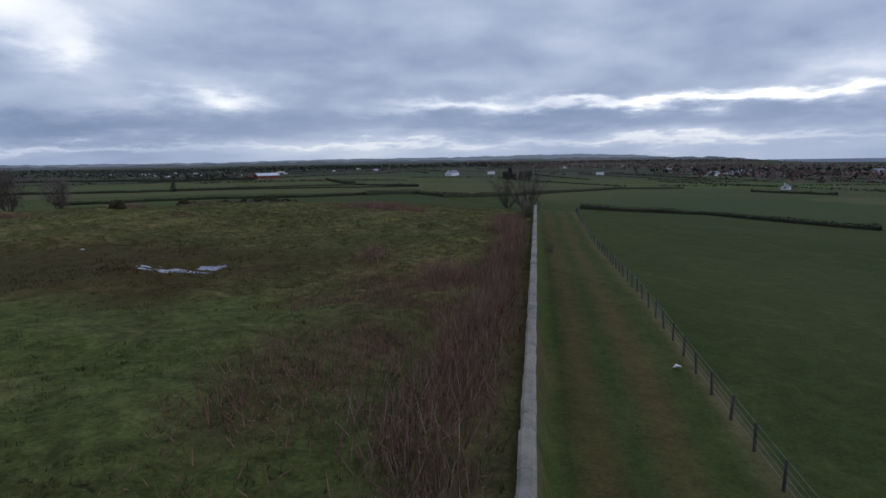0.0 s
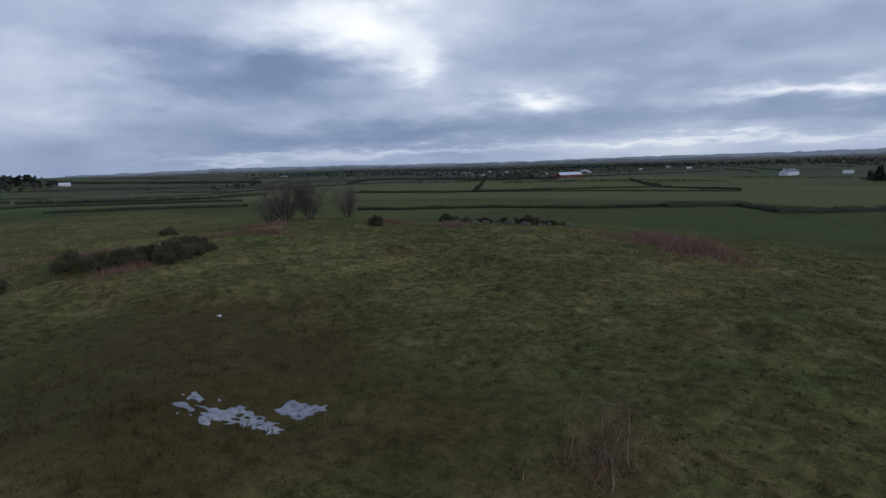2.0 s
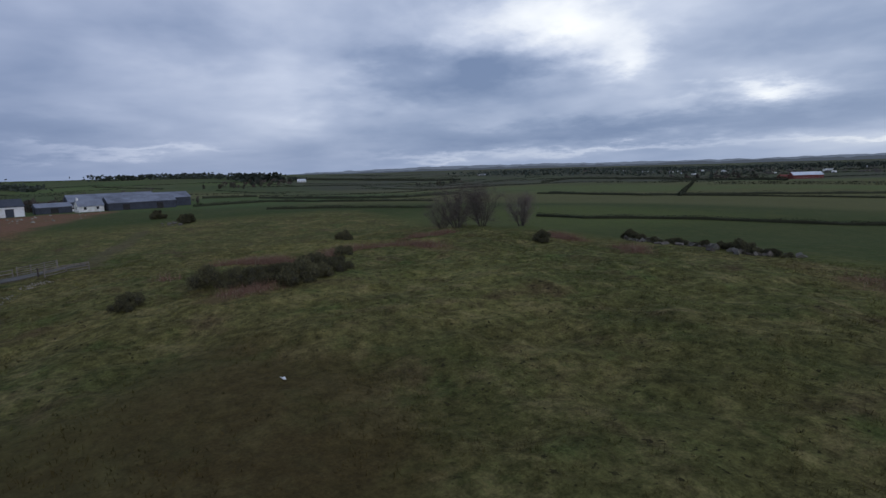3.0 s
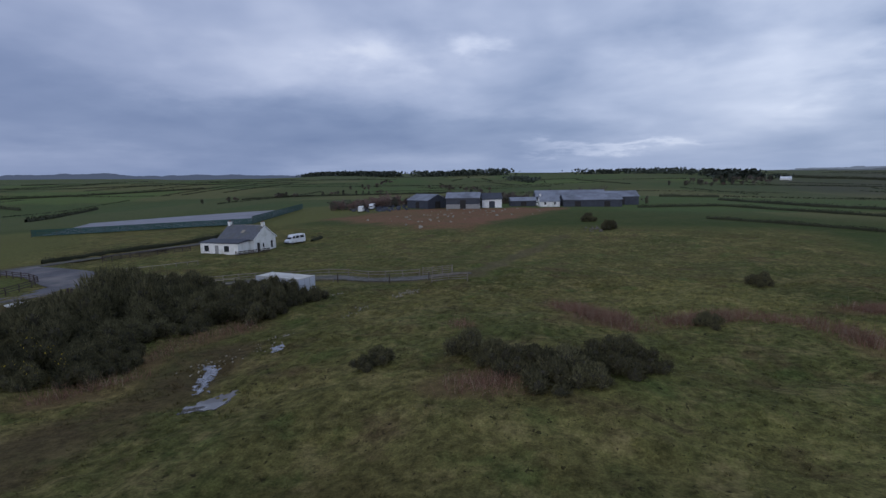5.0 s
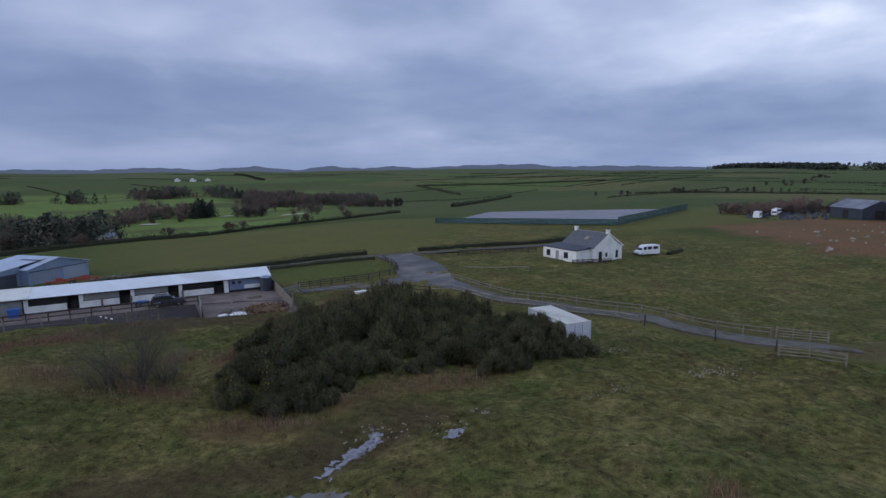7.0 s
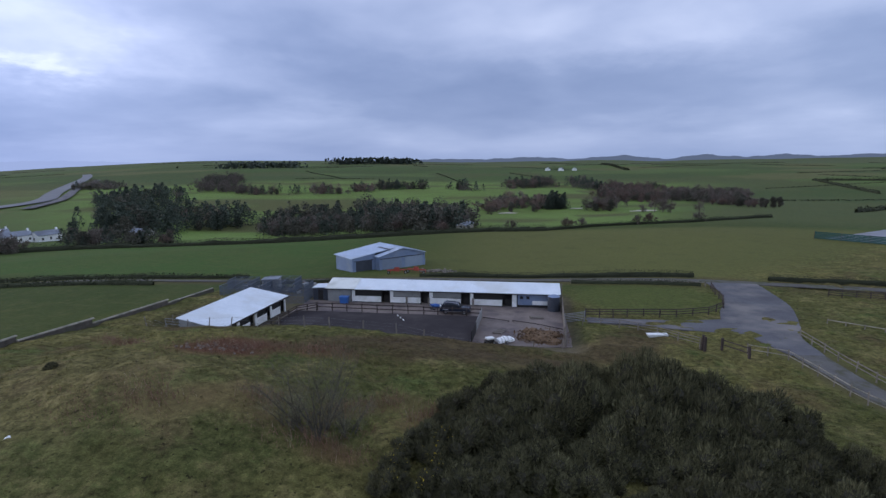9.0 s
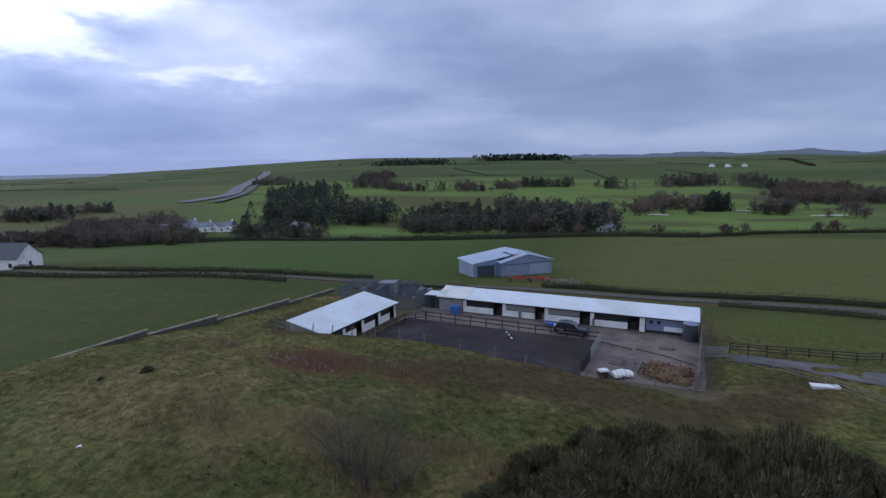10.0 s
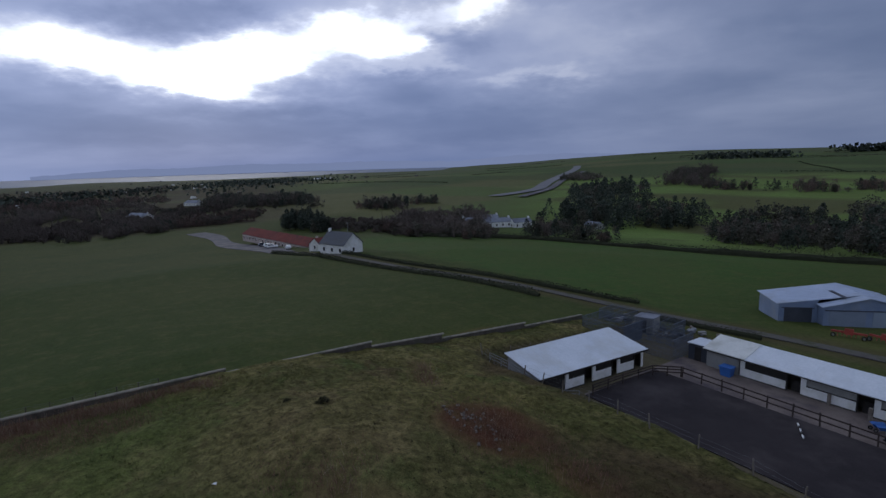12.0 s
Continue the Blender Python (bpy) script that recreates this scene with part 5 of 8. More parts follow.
def inside(x, y, poly):
    odd = False
    for (ax, ay), (bx, by) in zip(poly, poly[1:] + poly[:1]):
        if (ay > y) != (by > y) and x < (bx - ax) * (y - ay) / (by - ay) + ax:
            odd = not odd
    return odd


spots = []
gy_ = -15.0
while gy_ < 10:
    gx_ = -70.0
    while gx_ < -41:
        x, y = gx_ + rnd.uniform(-0.6, 0.6), gy_ + rnd.uniform(-0.6, 0.6)
        if inside(x, y, THICKET):
            spots.append((x, y))
        gx_ += 1.7
    gy_ += 1.7
rim = np.array(THICKET + THICKET[:1])
for x, y in spots:
    edge = float(dist_line(np.array([x]), np.array([y]), rim.tolist())[0])
    tall = (1.45 + 0.36 * min(edge, 6.0) + (0.6 if y < -3 else 0.0)) * rnd.uniform(0.8, 1.15)
    wide = min(1.7, max(0.85, tall / 1.9)) * rnd.uniform(0.85, 1.1)
    flower = x > -45.5 and 1.5 < y < 6.5
    put(g_kinds[3] if flower else g_kinds[rnd.randrange(3)], x, y, wide, rnd.uniform(0, 6.28), 0.15, sz=tall / 1.8)
# smaller gorse on the mound
for x, y, s in ((-51.6, 30.6, 0.95), (-50.4, 32.2, 1.1), (-49.2, 33.6, 1.0), (-49.0, 35.4, 1.15), (-48.2, 36.6, 1.0), (-50.6, 36.2, 0.95), (-51.4, 37.8, 1.0), (-52.4, 38.8, 1.1),
                (-51.6, 40.4, 0.9), (-53.8, 39.4, 0.9), (-50.9, 34.2, 0.9), (-47.0, 36.0, 1.05), (-48.0, 37.8, 1.0), (-49.6, 39.0, 0.95)):
    put(g_kinds[rnd.randrange(3)], x, y, s * 1.05, rnd.uniform(0, 6.28), 0.1, sz=s * 0.98, label="low spreading gorse bush on the grass mound", group="gorse on the mound")
for x, y, s in ((-49.5, 25.4, 0.85), (-48.4, 25.0, 0.55), (-65.6, 44.7, 0.8), (-64.6, 45.4, 0.6), (-57.5, 66, 0.8), (-58.6, 66.8, 0.7), (-161, 34, 1.6), (-166, 33, 1.3), (-182, 27, 1.7),
                (-92, 53, 1.1), (-94, 54.5, 0.9), (-15.7, -1.6, 0.4), (-13.2, 0.4, 0.3)):
    put(g_kinds[rnd.randrange(3)], x, y, s, rnd.uniform(0, 6.28), 0.08, "small dark bush alone on the grass", "scattered bushes")
for k in range(13):
    t = k / 12
    put(g_kinds[rnd.randrange(3)], -57 + 21 * t, 79 - 2.5 * t + rnd.uniform(-0.8, 0.8), rnd.uniform(0.45, 0.85), rnd.uniform(0, 6.28), 0.1, "stunted bush in a bank of rubble", "bushes on the rubble bank")
for x, y in ((-68.8, -0.6), (-68.9, 0.8), (-68.8, 2.0), (-68.9, 3.2), (-68.7, 4.4), (-68.8, 5.6), (-69.0, 6.8), (-69.6, 7.8)):
    put(g_kinds[rnd.randrange(3)], x, y, rnd.uniform(0.85, 1.0), rnd.uniform(0, 6.28), 0.1, sz=1.75 if y < 5 else 1.3 if y < 6 else 0.85)
discard(*g_kinds)

# leafless trees: the clump beyond the mound, the one at the wall's end, thorn bushes on the slope
ash = dome_tree(31, 6.0, "broad leafless tree with several stems", 6500, 0.017)
ash2 = dome_tree(32, 5.4, "broad leafless tree with several stems", 6000, 0.017)
thorn = dome_tree(33, 3.0, "bare thorn bush with a haze of twigs", 2300, 0.011, THORN)
lone = dome_tree(36, 7.0, "tall leafless tree at the wall's end", 3400, 0.014)
for th, x, y, s in ((ash, -92.3, 74.4, 1.35), (ash2, -89.4, 77.8, 1.4), (ash2, -83.5, 82.0, 1.1), (ash, -94.5, 72.6, 0.8), (lone, -1.4, 80.5, 1.1), (lone, -4.4, 85.5, 0.7)):
    put(th, x, y, s, rnd.uniform(0, 6.28))
for x, y, s in ((-37.2, 1.3, 1.85), (-38.8, 0.8, 1.0), (-35.4, 1.2, 0.9), (-1.0, 66.5, 0.75), (-0.5, 69.0, 0.8), (1.2, 47, 0.4)):
    put(thorn, x, y, s, rnd.uniform(0, 6.28), label="bare thorn bush with russet twigs")
discard(ash, ash2, thorn, lone)

# ---------------------------------------------------------------- far woods and hedges
# evergreen tone raised and greyed, with distance haze put into the colour
DULL = leaf_mat("dull_evergreen_foliage", (0.050, 0.049, 0.040), (0.112, 0.104, 0.080), 0.9)
w_round = [round_tree(41, 9, "dark broad evergreen tree in a wood", DULL), round_tree(42, 8, "dark round evergreen tree in a wood", DULL)]
w_con = [round_tree(47, 12, "tall dark pine at the edge of fairways", n=1300, leaf=0.85), conifer(44, 11, "dark spired conifer among woodland trees"), round_tree(48, 10, "dark ragged pine in a wood", n=1200, leaf=0.8)]
w_bare = [bare_tree(45, 9, "leafless grey-brown woodland tree", 3, 0.13, 0.5, 1500), bare_tree(46, 8, "leafless russet woodland tree", 4, 0.13, 0.55, 1500, REDTWIG)]
BELTS_WEST = [
    (-185, -300, -195, -365, 9, 16, 0.85, 0.2, 0.4),
    (-400, -330, -640, -250, 12, 22, 0.7, 0.1, 0.4),
    (-640, -120, -840, -270, 16, 18, 0.8, 0.02, 0.25),
    (-700, -330, -1000, -420, 16, 16, 0.9, 0.05, 0.25),
    (-290, -70, -330, 40, 12, 14, 0.8, 0.0, 0.2),
    (-800, 120, -1150, 250, 30, 34, 1.2, 0.5, 0.3),
    (-960, 480, -1030, 600, 14, 14, 0.9, 0.3, 0.5),
    (-60, 700, -10, 640, 10, 9, 1.5, 0.2, 0.6),
    (-500, 760, -620, 900, 40, 20, 1.2, 0.3, 0.4),
]
WOODS = [  # four corners, tree height, share of conifers, share of evergreens
    (392, -40, 372, -92, 470, -130, 500, -60, 6, 0.0, 0.4),
    (560, -120, 520, -60, 640, -40, 700, -130, 7, 0.05, 0.4),
    (440, 0, 420, -50, 560, -60, 590, 0, 6, 0.0, 0.35),
    (244, -94, 234, -104, 256, -114, 264, -98, 12, 0.75, 0.25),
    (1150, -120, 1150, 150, 1700, 260, 1700, -200, 9, 0.1, 0.5),
    (590, -45, 600, 100, 780, 110, 760, -60, 8, 0.05, 0.35),
    (780, -80, 790, 120, 1100, 160, 1080, -110, 9, 0.1, 0.4),
    (420, 60, 470, 150, 640, 190, 620, 90, 7, 0.0, 0.3),
    (-288, -62, -312, 46, -345, 40, -322, -66, 8, 0.05, 0.1),
    (-236, -78, -282, -74, -290, -92, -240, -96, 6, 0.0, 0.15),
    (179, -223, 140, -244, 322, -506, 323, -395, 13, 0.75, 0.2),
    (120, -144, 84, -156, 119, -200, 177, -205, 8, 0.3, 0.4),
    (144, -253, 114, -269, 154, -336, 180, -314, 11, 0.8, 0.1),
    (78, -218, 19, -191, 78, -354, 136, -342, 10, 0.3, 0.5),
    (19, -191, -32, -183, -3, -329, 80, -375, 10, 0.25, 0.4),
    (-24, -296, -60, -309, -59, -378, -20, -375, 10, 0.05, 0.2),
    (-66, -331, -76, -332, -75, -337, -67, -337, 11, 1, 0),
    (-92, -308, -133, -264, -139, -289, -101, -367, 10, 0, 0.12),
    (163, -496, 104, -512, 128, -586, 187, -560, 11, 0.1, 0.3),
    (115, -559, 61, -585, 68, -614, 134, -628, 11, 0.5, 0.3),
    (56, -598, -13, -505, -11, -505, 57, -615, 11, 0.5, 0.3),
    (-33, -561, -89, -650, -91, -768, -29, -775, 11, 0.3, 0.4),
    (-104, -606, -140, -589, -146, -643, -119, -796, 11, 0.6, 0.2),
    (292, -489, 239, -500, 388, -757, 421, -714, 12, 0, 0.2),
    (231, -485, 187, -509, 197, -531, 252, -523, 10, 0.4, 0.4),
    (484, -544, 419, -545, 466, -601, 540, -608, 10, 0.1, 0.5),
    (188, -115, 154, -114, 249, -178, 278, -172, 9, 0, 0.15),
    (154, -114, 130, -121, 116, -109, 178, -130, 6, 0, 0.4),
    (355, -178, 321, -197, 349, -215, 409, -208, 9, 0.2, 0.5),
    (594, -106, 421, -162, 506, -194, 911, -170, 11, 0.15, 0.5),
    (280, -91, 249, -102, 290, -118, 340, -114, 10, 0.9, 0.1),
    (249, -102, 185, -115, 234, -143, 296, -123, 5, 0, 0.3),
    (172, -108, 117, -122, 242, -221, 264, -165, 9, 0, 0.2),
    (357, -176, 340, -244, 365, -260, 377, -189, 8, 0.2, 0.6),
    (370, 60, 344, 16, 551, 16, 608, 84, 7, 0, 0.2),
    (344, 16, 370, -31, 439, -43, 619, 16, 7, 0.05, 0.3),
    (724, 96, 695, -1, 1068, -10, 1408, 165, 8, 0.1, 0.4),
    (666, -107, 471, -178, 563, -209, 820, -144, 10, 0.2, 0.5),
    (229, -157, 181, -153, 195, -165, 245, -168, 6, 0, 0.3),
    (-106, -404, -151, -380, -224, -629, -155, -677, 9, 0, 0.3),
    (-159, -409, -183, -332, -283, -578, -226, -627, 9, 0, 0.4),
]
for belt in BELTS_WEST:
    x0, y0, x1, y1, spread, count, size, con, ever = belt
    for k in range(int(count * 1.15)):
        t = rnd.random()
        x, y = x0 + (x1 - x0) * t + rnd.gauss(0, spread * 0.6), y0 + (y1 - y0) * t + rnd.gauss(0, spread * 0.6)
        u = rnd.random()
        th = rnd.choice(w_con) if u < con * 0.3 else rnd.choice(w_round) if u < con + ever else rnd.choice(w_bare)
        put(th, x, y, size * rnd.uniform(0.6, 0.95), rnd.uniform(0, 6.28), 0.2, group="woodland trees")


def crown_points(kind, n, rng):
    """Twig clumps of one woodland tree of unit height."""
    if kind == 0:                                           # pine or spruce: a ragged cone
        z = 0.02 + 0.98 * rng.random(n) ** 0.9
        a, r = rng.uniform(0, 6.28, n), (0.07 + (1 - z) * 0.36) * rng.uniform(0.3, 1.15, n)
        return np.stack([np.cos(a) * r, np.sin(a) * r, z], 1)
    lumps = [(rng.normal() * 0.15, rng.normal() * 0.15, rng.uniform(0.12, 0.82), rng.uniform(0.18, 0.28), rng.uniform(0.15, 0.22)) for _ in range(8)]
    return lumps_points(lumps, n, rng, 0.8)[0]


def wood(corners, h, con, ever, seed):
    """A stand of trees too many to count, its front trees standing free."""
    rng = np.random.default_rng(seed)
    q = np.array(corners, float).reshape(4, 2)
    far = float(np.hypot(*(q.mean(0) + (45, 0))))
    area = 0.5 * abs(sum(q[k - 1, 0] * q[k, 1] - q[k, 0] * q[k - 1, 1] for k in range(4)))
    n = int(min(1000, area / (h * 0.52) ** 2)) + 20
    leafy = int(np.clip(270 - far / 5, 80, 230))
    kinds = [[crown_points(k, leafy, rng) for _ in range(4)] for k in range(3)]
    groups = [[], [], []]
    for k in range(n):
        u, v = rng.random(), rng.random() ** 1.1
        p = (q[0] * (1 - u) + q[1] * u) * (1 - v) + (q[3] * (1 - u) + q[2] * u) * v + rng.normal(size=2) * h * 0.35
        if lattice(p[:1] / (h * 2.3), p[1:] / (h * 2.3), seed)[0] < 0.42:
            continue
        w = rng.random()
        kind = 0 if w < con else 1 if w < con + ever else 2
        s = h * rng.uniform(0.45, 1.0) * (0.8 + 0.6 * lattice(p[:1] / 22, p[1:] / 22, seed + 5)[0])
        pts = kinds[kind][rng.integers(4)]
        a = rng.uniform(0, 6.28)
        c_, s_ = math.cos(a) * s, math.sin(a) * s
        base = gz(*p) - 0.2
        pos = np.stack([p[0] + pts[:, 0] * c_ - pts[:, 1] * s_, p[1] + pts[:, 0] * s_ + pts[:, 1] * c_, base + pts[:, 2] * s], 1)
        if kind == 2:
            d = pos - np.array([p[0], p[1], base + s * 0.3])
            d = d / (np.linalg.norm(d, axis=1)[:, None] + 1e-6) + rng.normal(size=d.shape) * 0.4
            groups[2].append(slivers(pos - d * s * 0.06, d, s * rng.uniform(0.10, 0.2, len(pos)), 0.16 + far / 3500, rng))
            groups[2].append(slivers(np.tile([p[0], p[1], base], (3, 1)), rng.normal(size=(3, 3)) * 0.12 + [0, 0, 1], s * 0.75, 0.5, rng))
        else:
            groups[kind].append(leaves(pos, s * 0.098, rng))
    m2 = REDTWIG if seed % 3 == 0 else TWIG
    vs, fs, ix, off = [], [], [], 0
    for k, g in enumerate(groups):
        for v, f in g:
            vs.append(v)
            fs.extend((f + off).tolist())
            ix += [k] * len(f)
            off += len(v)
    me = bpy.data.meshes.new("wood")
    me.from_pydata(np.concatenate(vs).tolist(), [], fs)
    for m in (CONIFER, DULL, m2):
        me.materials.append(m)
    me.polygons.foreach_set("material_index", np.array(ix, np.int32))
    tagged(new("wood", me), "stand of dark pines beside fairways" if con > 0.6 else "mixed wood of evergreens and bare trees" if con + ever > 0.35 else "leafless russet-brown wood and scrub", "wood", kind="stuff")
    for k in range(5 if far < 480 else 2):
        u = rng.random()
        p = q[0] * (1 - u) + q[1] * u + rng.normal(size=2) * h * 0.25
        w = rng.random()
        th = w_con[int(rng.integers(3))] if w < con else w_round[int(rng.integers(2))] if w < con + ever else w_bare[int(rng.integers(2))]
        put(th, float(p[0]), float(p[1]), h / 10 * float(rng.uniform(0.55, 1.0)), float(rng.uniform(0, 6.28)), 0.2, group="woodland trees")


for k, row in enumerate(WOODS):
    wood(row[:8], *row[8:], 300 + k)


def far_wood(name, x0, y0, x1, y1, w, h, seed, label, material=CONIFER):
    """A belt of trees too far off to count."""
    rng = np.random.default_rng(seed)
    n = int(math.hypot(x1 - x0, y1 - y0) * 2.0)
    t = rng.random(n)
    x, y = x0 + (x1 - x0) * t + rng.normal(size=n) * w * 0.3, y0 + (y1 - y0) * t + rng.normal(size=n) * w * 0.3
    hh = h * (0.55 + 0.45 * lattice(x / 25, y / 25, seed))
    z = height(x, y) + rng.random(n) ** 0.7 * hh
    v, f = leaves(np.stack([x, y, z], 1), h * 0.55, rng)
    me = np_mesh(name, [(v, f)], material)
    return tagged(new(name, me), label, "wood", kind="stuff")


for k, (x0, y0, x1, y1, w, h) in enumerate(((600, -1060, 540, -1330, 40, 17), (575, -1690, 350, -1960, 50, 24), (-1180, 260, -1330, 180, 30, 20), (-1300, 330, -1560, 60, 40, 12),
                                            (-2200, -950, -2900, -1900, 80, 26), (-2260, -880, -2000, -420, 80, 26), (-1250, -230, -960, -130, 30, 10), (-1700, -120, -1850, 220, 60, 18))):
    far_wood("distant_wood", x0, y0, x1, y1, w, h, 60 + k, "dark plantation on the skyline")
for k, (x0, y0, x1, y1) in enumerate(((-900, 1500, -100, 1800), (0, 1300, 800, 1500), (-1500, 1500, -700, 2200), (300, 1000, 900, 1100), (-300, 2300, 900, 2400), (-1900, 1300, -1300, 1900),
                                      (800, 300, 1400, -100), (700, 700, 1300, 500), (1000, -300, 1700, -400), (-1400, 900, -800, 1150), (250, 700, 650, 820))):
    far_wood("distant_wood", x0, y0, x1, y1, 260, 13, 80 + k, "dark lowland woods", REDTWIG if k % 3 == 1 else CONIFER)

HEDGES_N = [([(-262, 233), (-198, 242), (-157, 306), (-131, 378)], 1.7), ([(-131, 378), (-105, 365), (-79, 358)], 1.7), ([(-750, 612), (-842, 754), (-583, 784), (-335, 601)], 4.0),
            ([(-553, 750), (-182, 246)], 1.8), ([(-237, 584), (-131, 378)], 2.2), ([(-105, 102), (-91, 103), (-76, 118), (-57, 130), (-47, 144), (-36, 160)], 0.8), ([(-261, 223), (-176, 257), (-109, 293), (-70, 316)], 1.1), ([(-46, 141), (-36, 160), (-26, 149), (11, 262), (53, 355), (101, 399)], 1.4),
            ([(-270, 41), (-301, 78), (-212, 130)], 1.3), ([(-135, -35.4), (-141, -36.4)], 1.2)]
HEDGES_W = [([(-396, 89), (-311, 118), (-274, 146), (-311, 199)], 2.2), ([(-451, 57), (-479, 100)], 2.5), ([(-1405, 334), (-1317, 477), (-1132, 669)], 5), ([(-199, 60), (-153, 100)], 0.9),
            ([(-423, -736), (-392, -550)], 3.0), ([(-285, -1700), (-288, -1271)], 5), ([(-407, -461), (-318, -376), (-209, -255)], 2.6), ([(-700, -600), (-420, -735)], 3), ([(-620, -160), (-460, -330)], 2.4)]
HEDGES_S = [([(158, -109), (126, -128), (112, -141), (56, -156), (4, -154), (-38, -167), (-58, -171)], 2.7), ([(-58, -171), (-77, -186), (-115, -189), (-153, -212)], 1.6), ([(138, -41), (97, -43.5), (66, -47.5), (40, -50.5), (15, -53)], 1.15),
            ([(-30, -68.2), (-44, -68.8), (-56, -69.6), (-73, -69.6), (-80, -69)], 1.2), ([(-2, -57.6), (-12, -59.4), (-19, -60.4)], 0.9), ([(-58, -63.6), (-70, -63), (-79, -61.8)], 0.9), ([(-92, -68), (-105, -66), (-125, -62), (-150, -66)], 1.2), ([(106, -52), (76, -54.5), (50, -57.5), (22, -61.5), (4, -66)], 1.05),
            ([(13, 165), (35, 174), (51, 175), (62, 150), (72, 127)], 1.5), ([(129, 356), (157, 316)], 2.0)]
for k, (pts, hh) in enumerate(HEDGES_N + HEDGES_W + HEDGES_S):
    far = math.hypot(pts[0][0] + 45, pts[0][1])
    hedge("hedge", pts, hh, hh * 0.95, density=max(5, 110 - far / 3), leaf=max(0.17, far / 620), seed=k + 3)

# far field boundaries, too many and too faint to count
rng = np.random.default_rng(9)
chunks = []
for k in range(380):
    az, r = rng.uniform(0, 360), rng.uniform(520, 2600) ** 1.0
    if 245 < az < 312 or (150 < az < 246 and k % 5 < 3):
        continue
    c = heading(az) * r + Vector((-45, 0, 0))
    a = rng.choice([0.35, 1.92]) + rng.normal() * 0.12
    ln = rng.uniform(60, 190)
    t = rng.uniform(-1, 1, int(ln * 4.5))
    x, y = c.x + math.cos(a) * ln * t + rng.normal(size=len(t)) * 0.8, c.y + math.sin(a) * ln * t + rng.normal(size=len(t)) * 0.8
    chunks.append(leaves(np.stack([x, y, height(x, y) + rng.random(len(t)) * 1.1], 1), 0.9 + r / 1300, rng))
tagged(new("distant_hedges", np_mesh("distant_hedges", chunks, HEDGE)), "dark hedges and trees between distant fields", "hedge", kind="stuff")
for x, y, k in ((-45, -172, 0), (-66, -178, 1), (-72, -184, 0), (-94, -187, 0), (-99, -189, 1), (-118, -192, 0), (-20, -163, 1)):
    put(w_bare[k], x, y, 0.55 + 0.12 * k, k * 2.0 + x, 0.1, "stunted bare tree in a field hedge", "hedgerow trees")
discard(*w_round, *w_con, *w_bare)

# ---------------------------------------------------------------- water in the hollows


def pool(x, y, rx, ry, turn, broken, material, label, seed):
    """Standing water or ice in trodden ground, its edge eaten away by tussocks."""
    cell = 0.06
    n = int(rx * 1.3 / cell)
    z0 = surface_z(x, y)
    sx = (surface_z(x + 0.9, y) - surface_z(x - 0.9, y)) / 1.8
    sy = (surface_z(x, y + 0.9) - surface_z(x, y - 0.9)) / 1.8
    a = radians(turn)
    verts, faces, seen = [], [], {}

    def corner(i, j):
        if (i, j) not in seen:
            u, v = i * cell, j * cell
            dx, dy = u * math.cos(a) - v * math.sin(a), u * math.sin(a) + v * math.cos(a)
            seen[i, j] = len(verts)
            top = max(z0 + sx * dx * 0.8 + sy * dy * 0.8, surface_z(x + dx, y + dy)) + 0.025
            verts.append((x + dx, y + dy, top))
        return seen[i, j]

    for i in range(-n, n):
        for j in range(-n, n):
            u, v = (i + 0.5) * cell, (j + 0.5) * cell
            f = 1 - (u / rx) ** 2 - (v / ry) ** 2
            uu, vv = np.array([u + 50.0]), np.array([v + 50.0])
            f += ((lattice(uu / 0.42, vv / 0.30, seed)[0] - 0.5) * 1.6 + (lattice(uu / 0.17, vv / 0.13, seed + 1)[0] - 0.5) * 1.1) * broken
            if f > 0.28:
                faces.append((corner(i, j), corner(i + 1, j), corner(i + 1, j + 1), corner(i, j + 1)))
    me = mesh_from("puddle", verts, faces, material)
    bm = bmesh.new()
    bm.from_mesh(me)
    rim_verts = [v for v in bm.verts if v.is_boundary]
    for _ in range(3):
        bmesh.ops.smooth_vert(bm, verts=rim_verts, factor=0.5, use_axis_x=True, use_axis_y=True, use_axis_z=False)
    bm.to_mesh(me)
    bm.free()
    ob = new("puddle", me)
    mod = ob.modifiers.new("thickness", "SOLIDIFY")
    mod.thickness, mod.offset = 0.05, -1
    return tagged(ob, label, "puddle", "puddles")


pool(-19.2, 28.55, 1.05, 0.5, 30, 0.9, ICE, "half-frozen puddle reflecting the sky", 1)
pool(-18.75, 27.4, 0.55, 0.4, 10, 0.7, ICE, "small half-frozen puddle beside a larger one", 9)
pool(-20.6, 26.5, 1.25, 0.6, 25, 2.3, ICE, "broken icy puddle among grass tussocks", 2)
pool(-43.9, 17.7, 1.9, 0.9, 163, 0.4, POOL, "still muddy pool beside the track", 4)
pool(-46.3, 15.1, 1.6, 0.5, 40, 1.5, ICE, "streak of ice in a muddy hollow", 5)
pool(-47.7, 14.1, 1.4, 0.45, 36, 1.7, ICE, "streak of ice in a muddy hollow", 8)
pool(-48.8, 13.3, 0.8, 0.4, 60, 1.8, ICE, "small sheet of broken ice in mud", 6)
pool(-52.6, 15.9, 0.75, 0.4, 20, 1.7, ICE, "small pale puddle in the grass", 7)


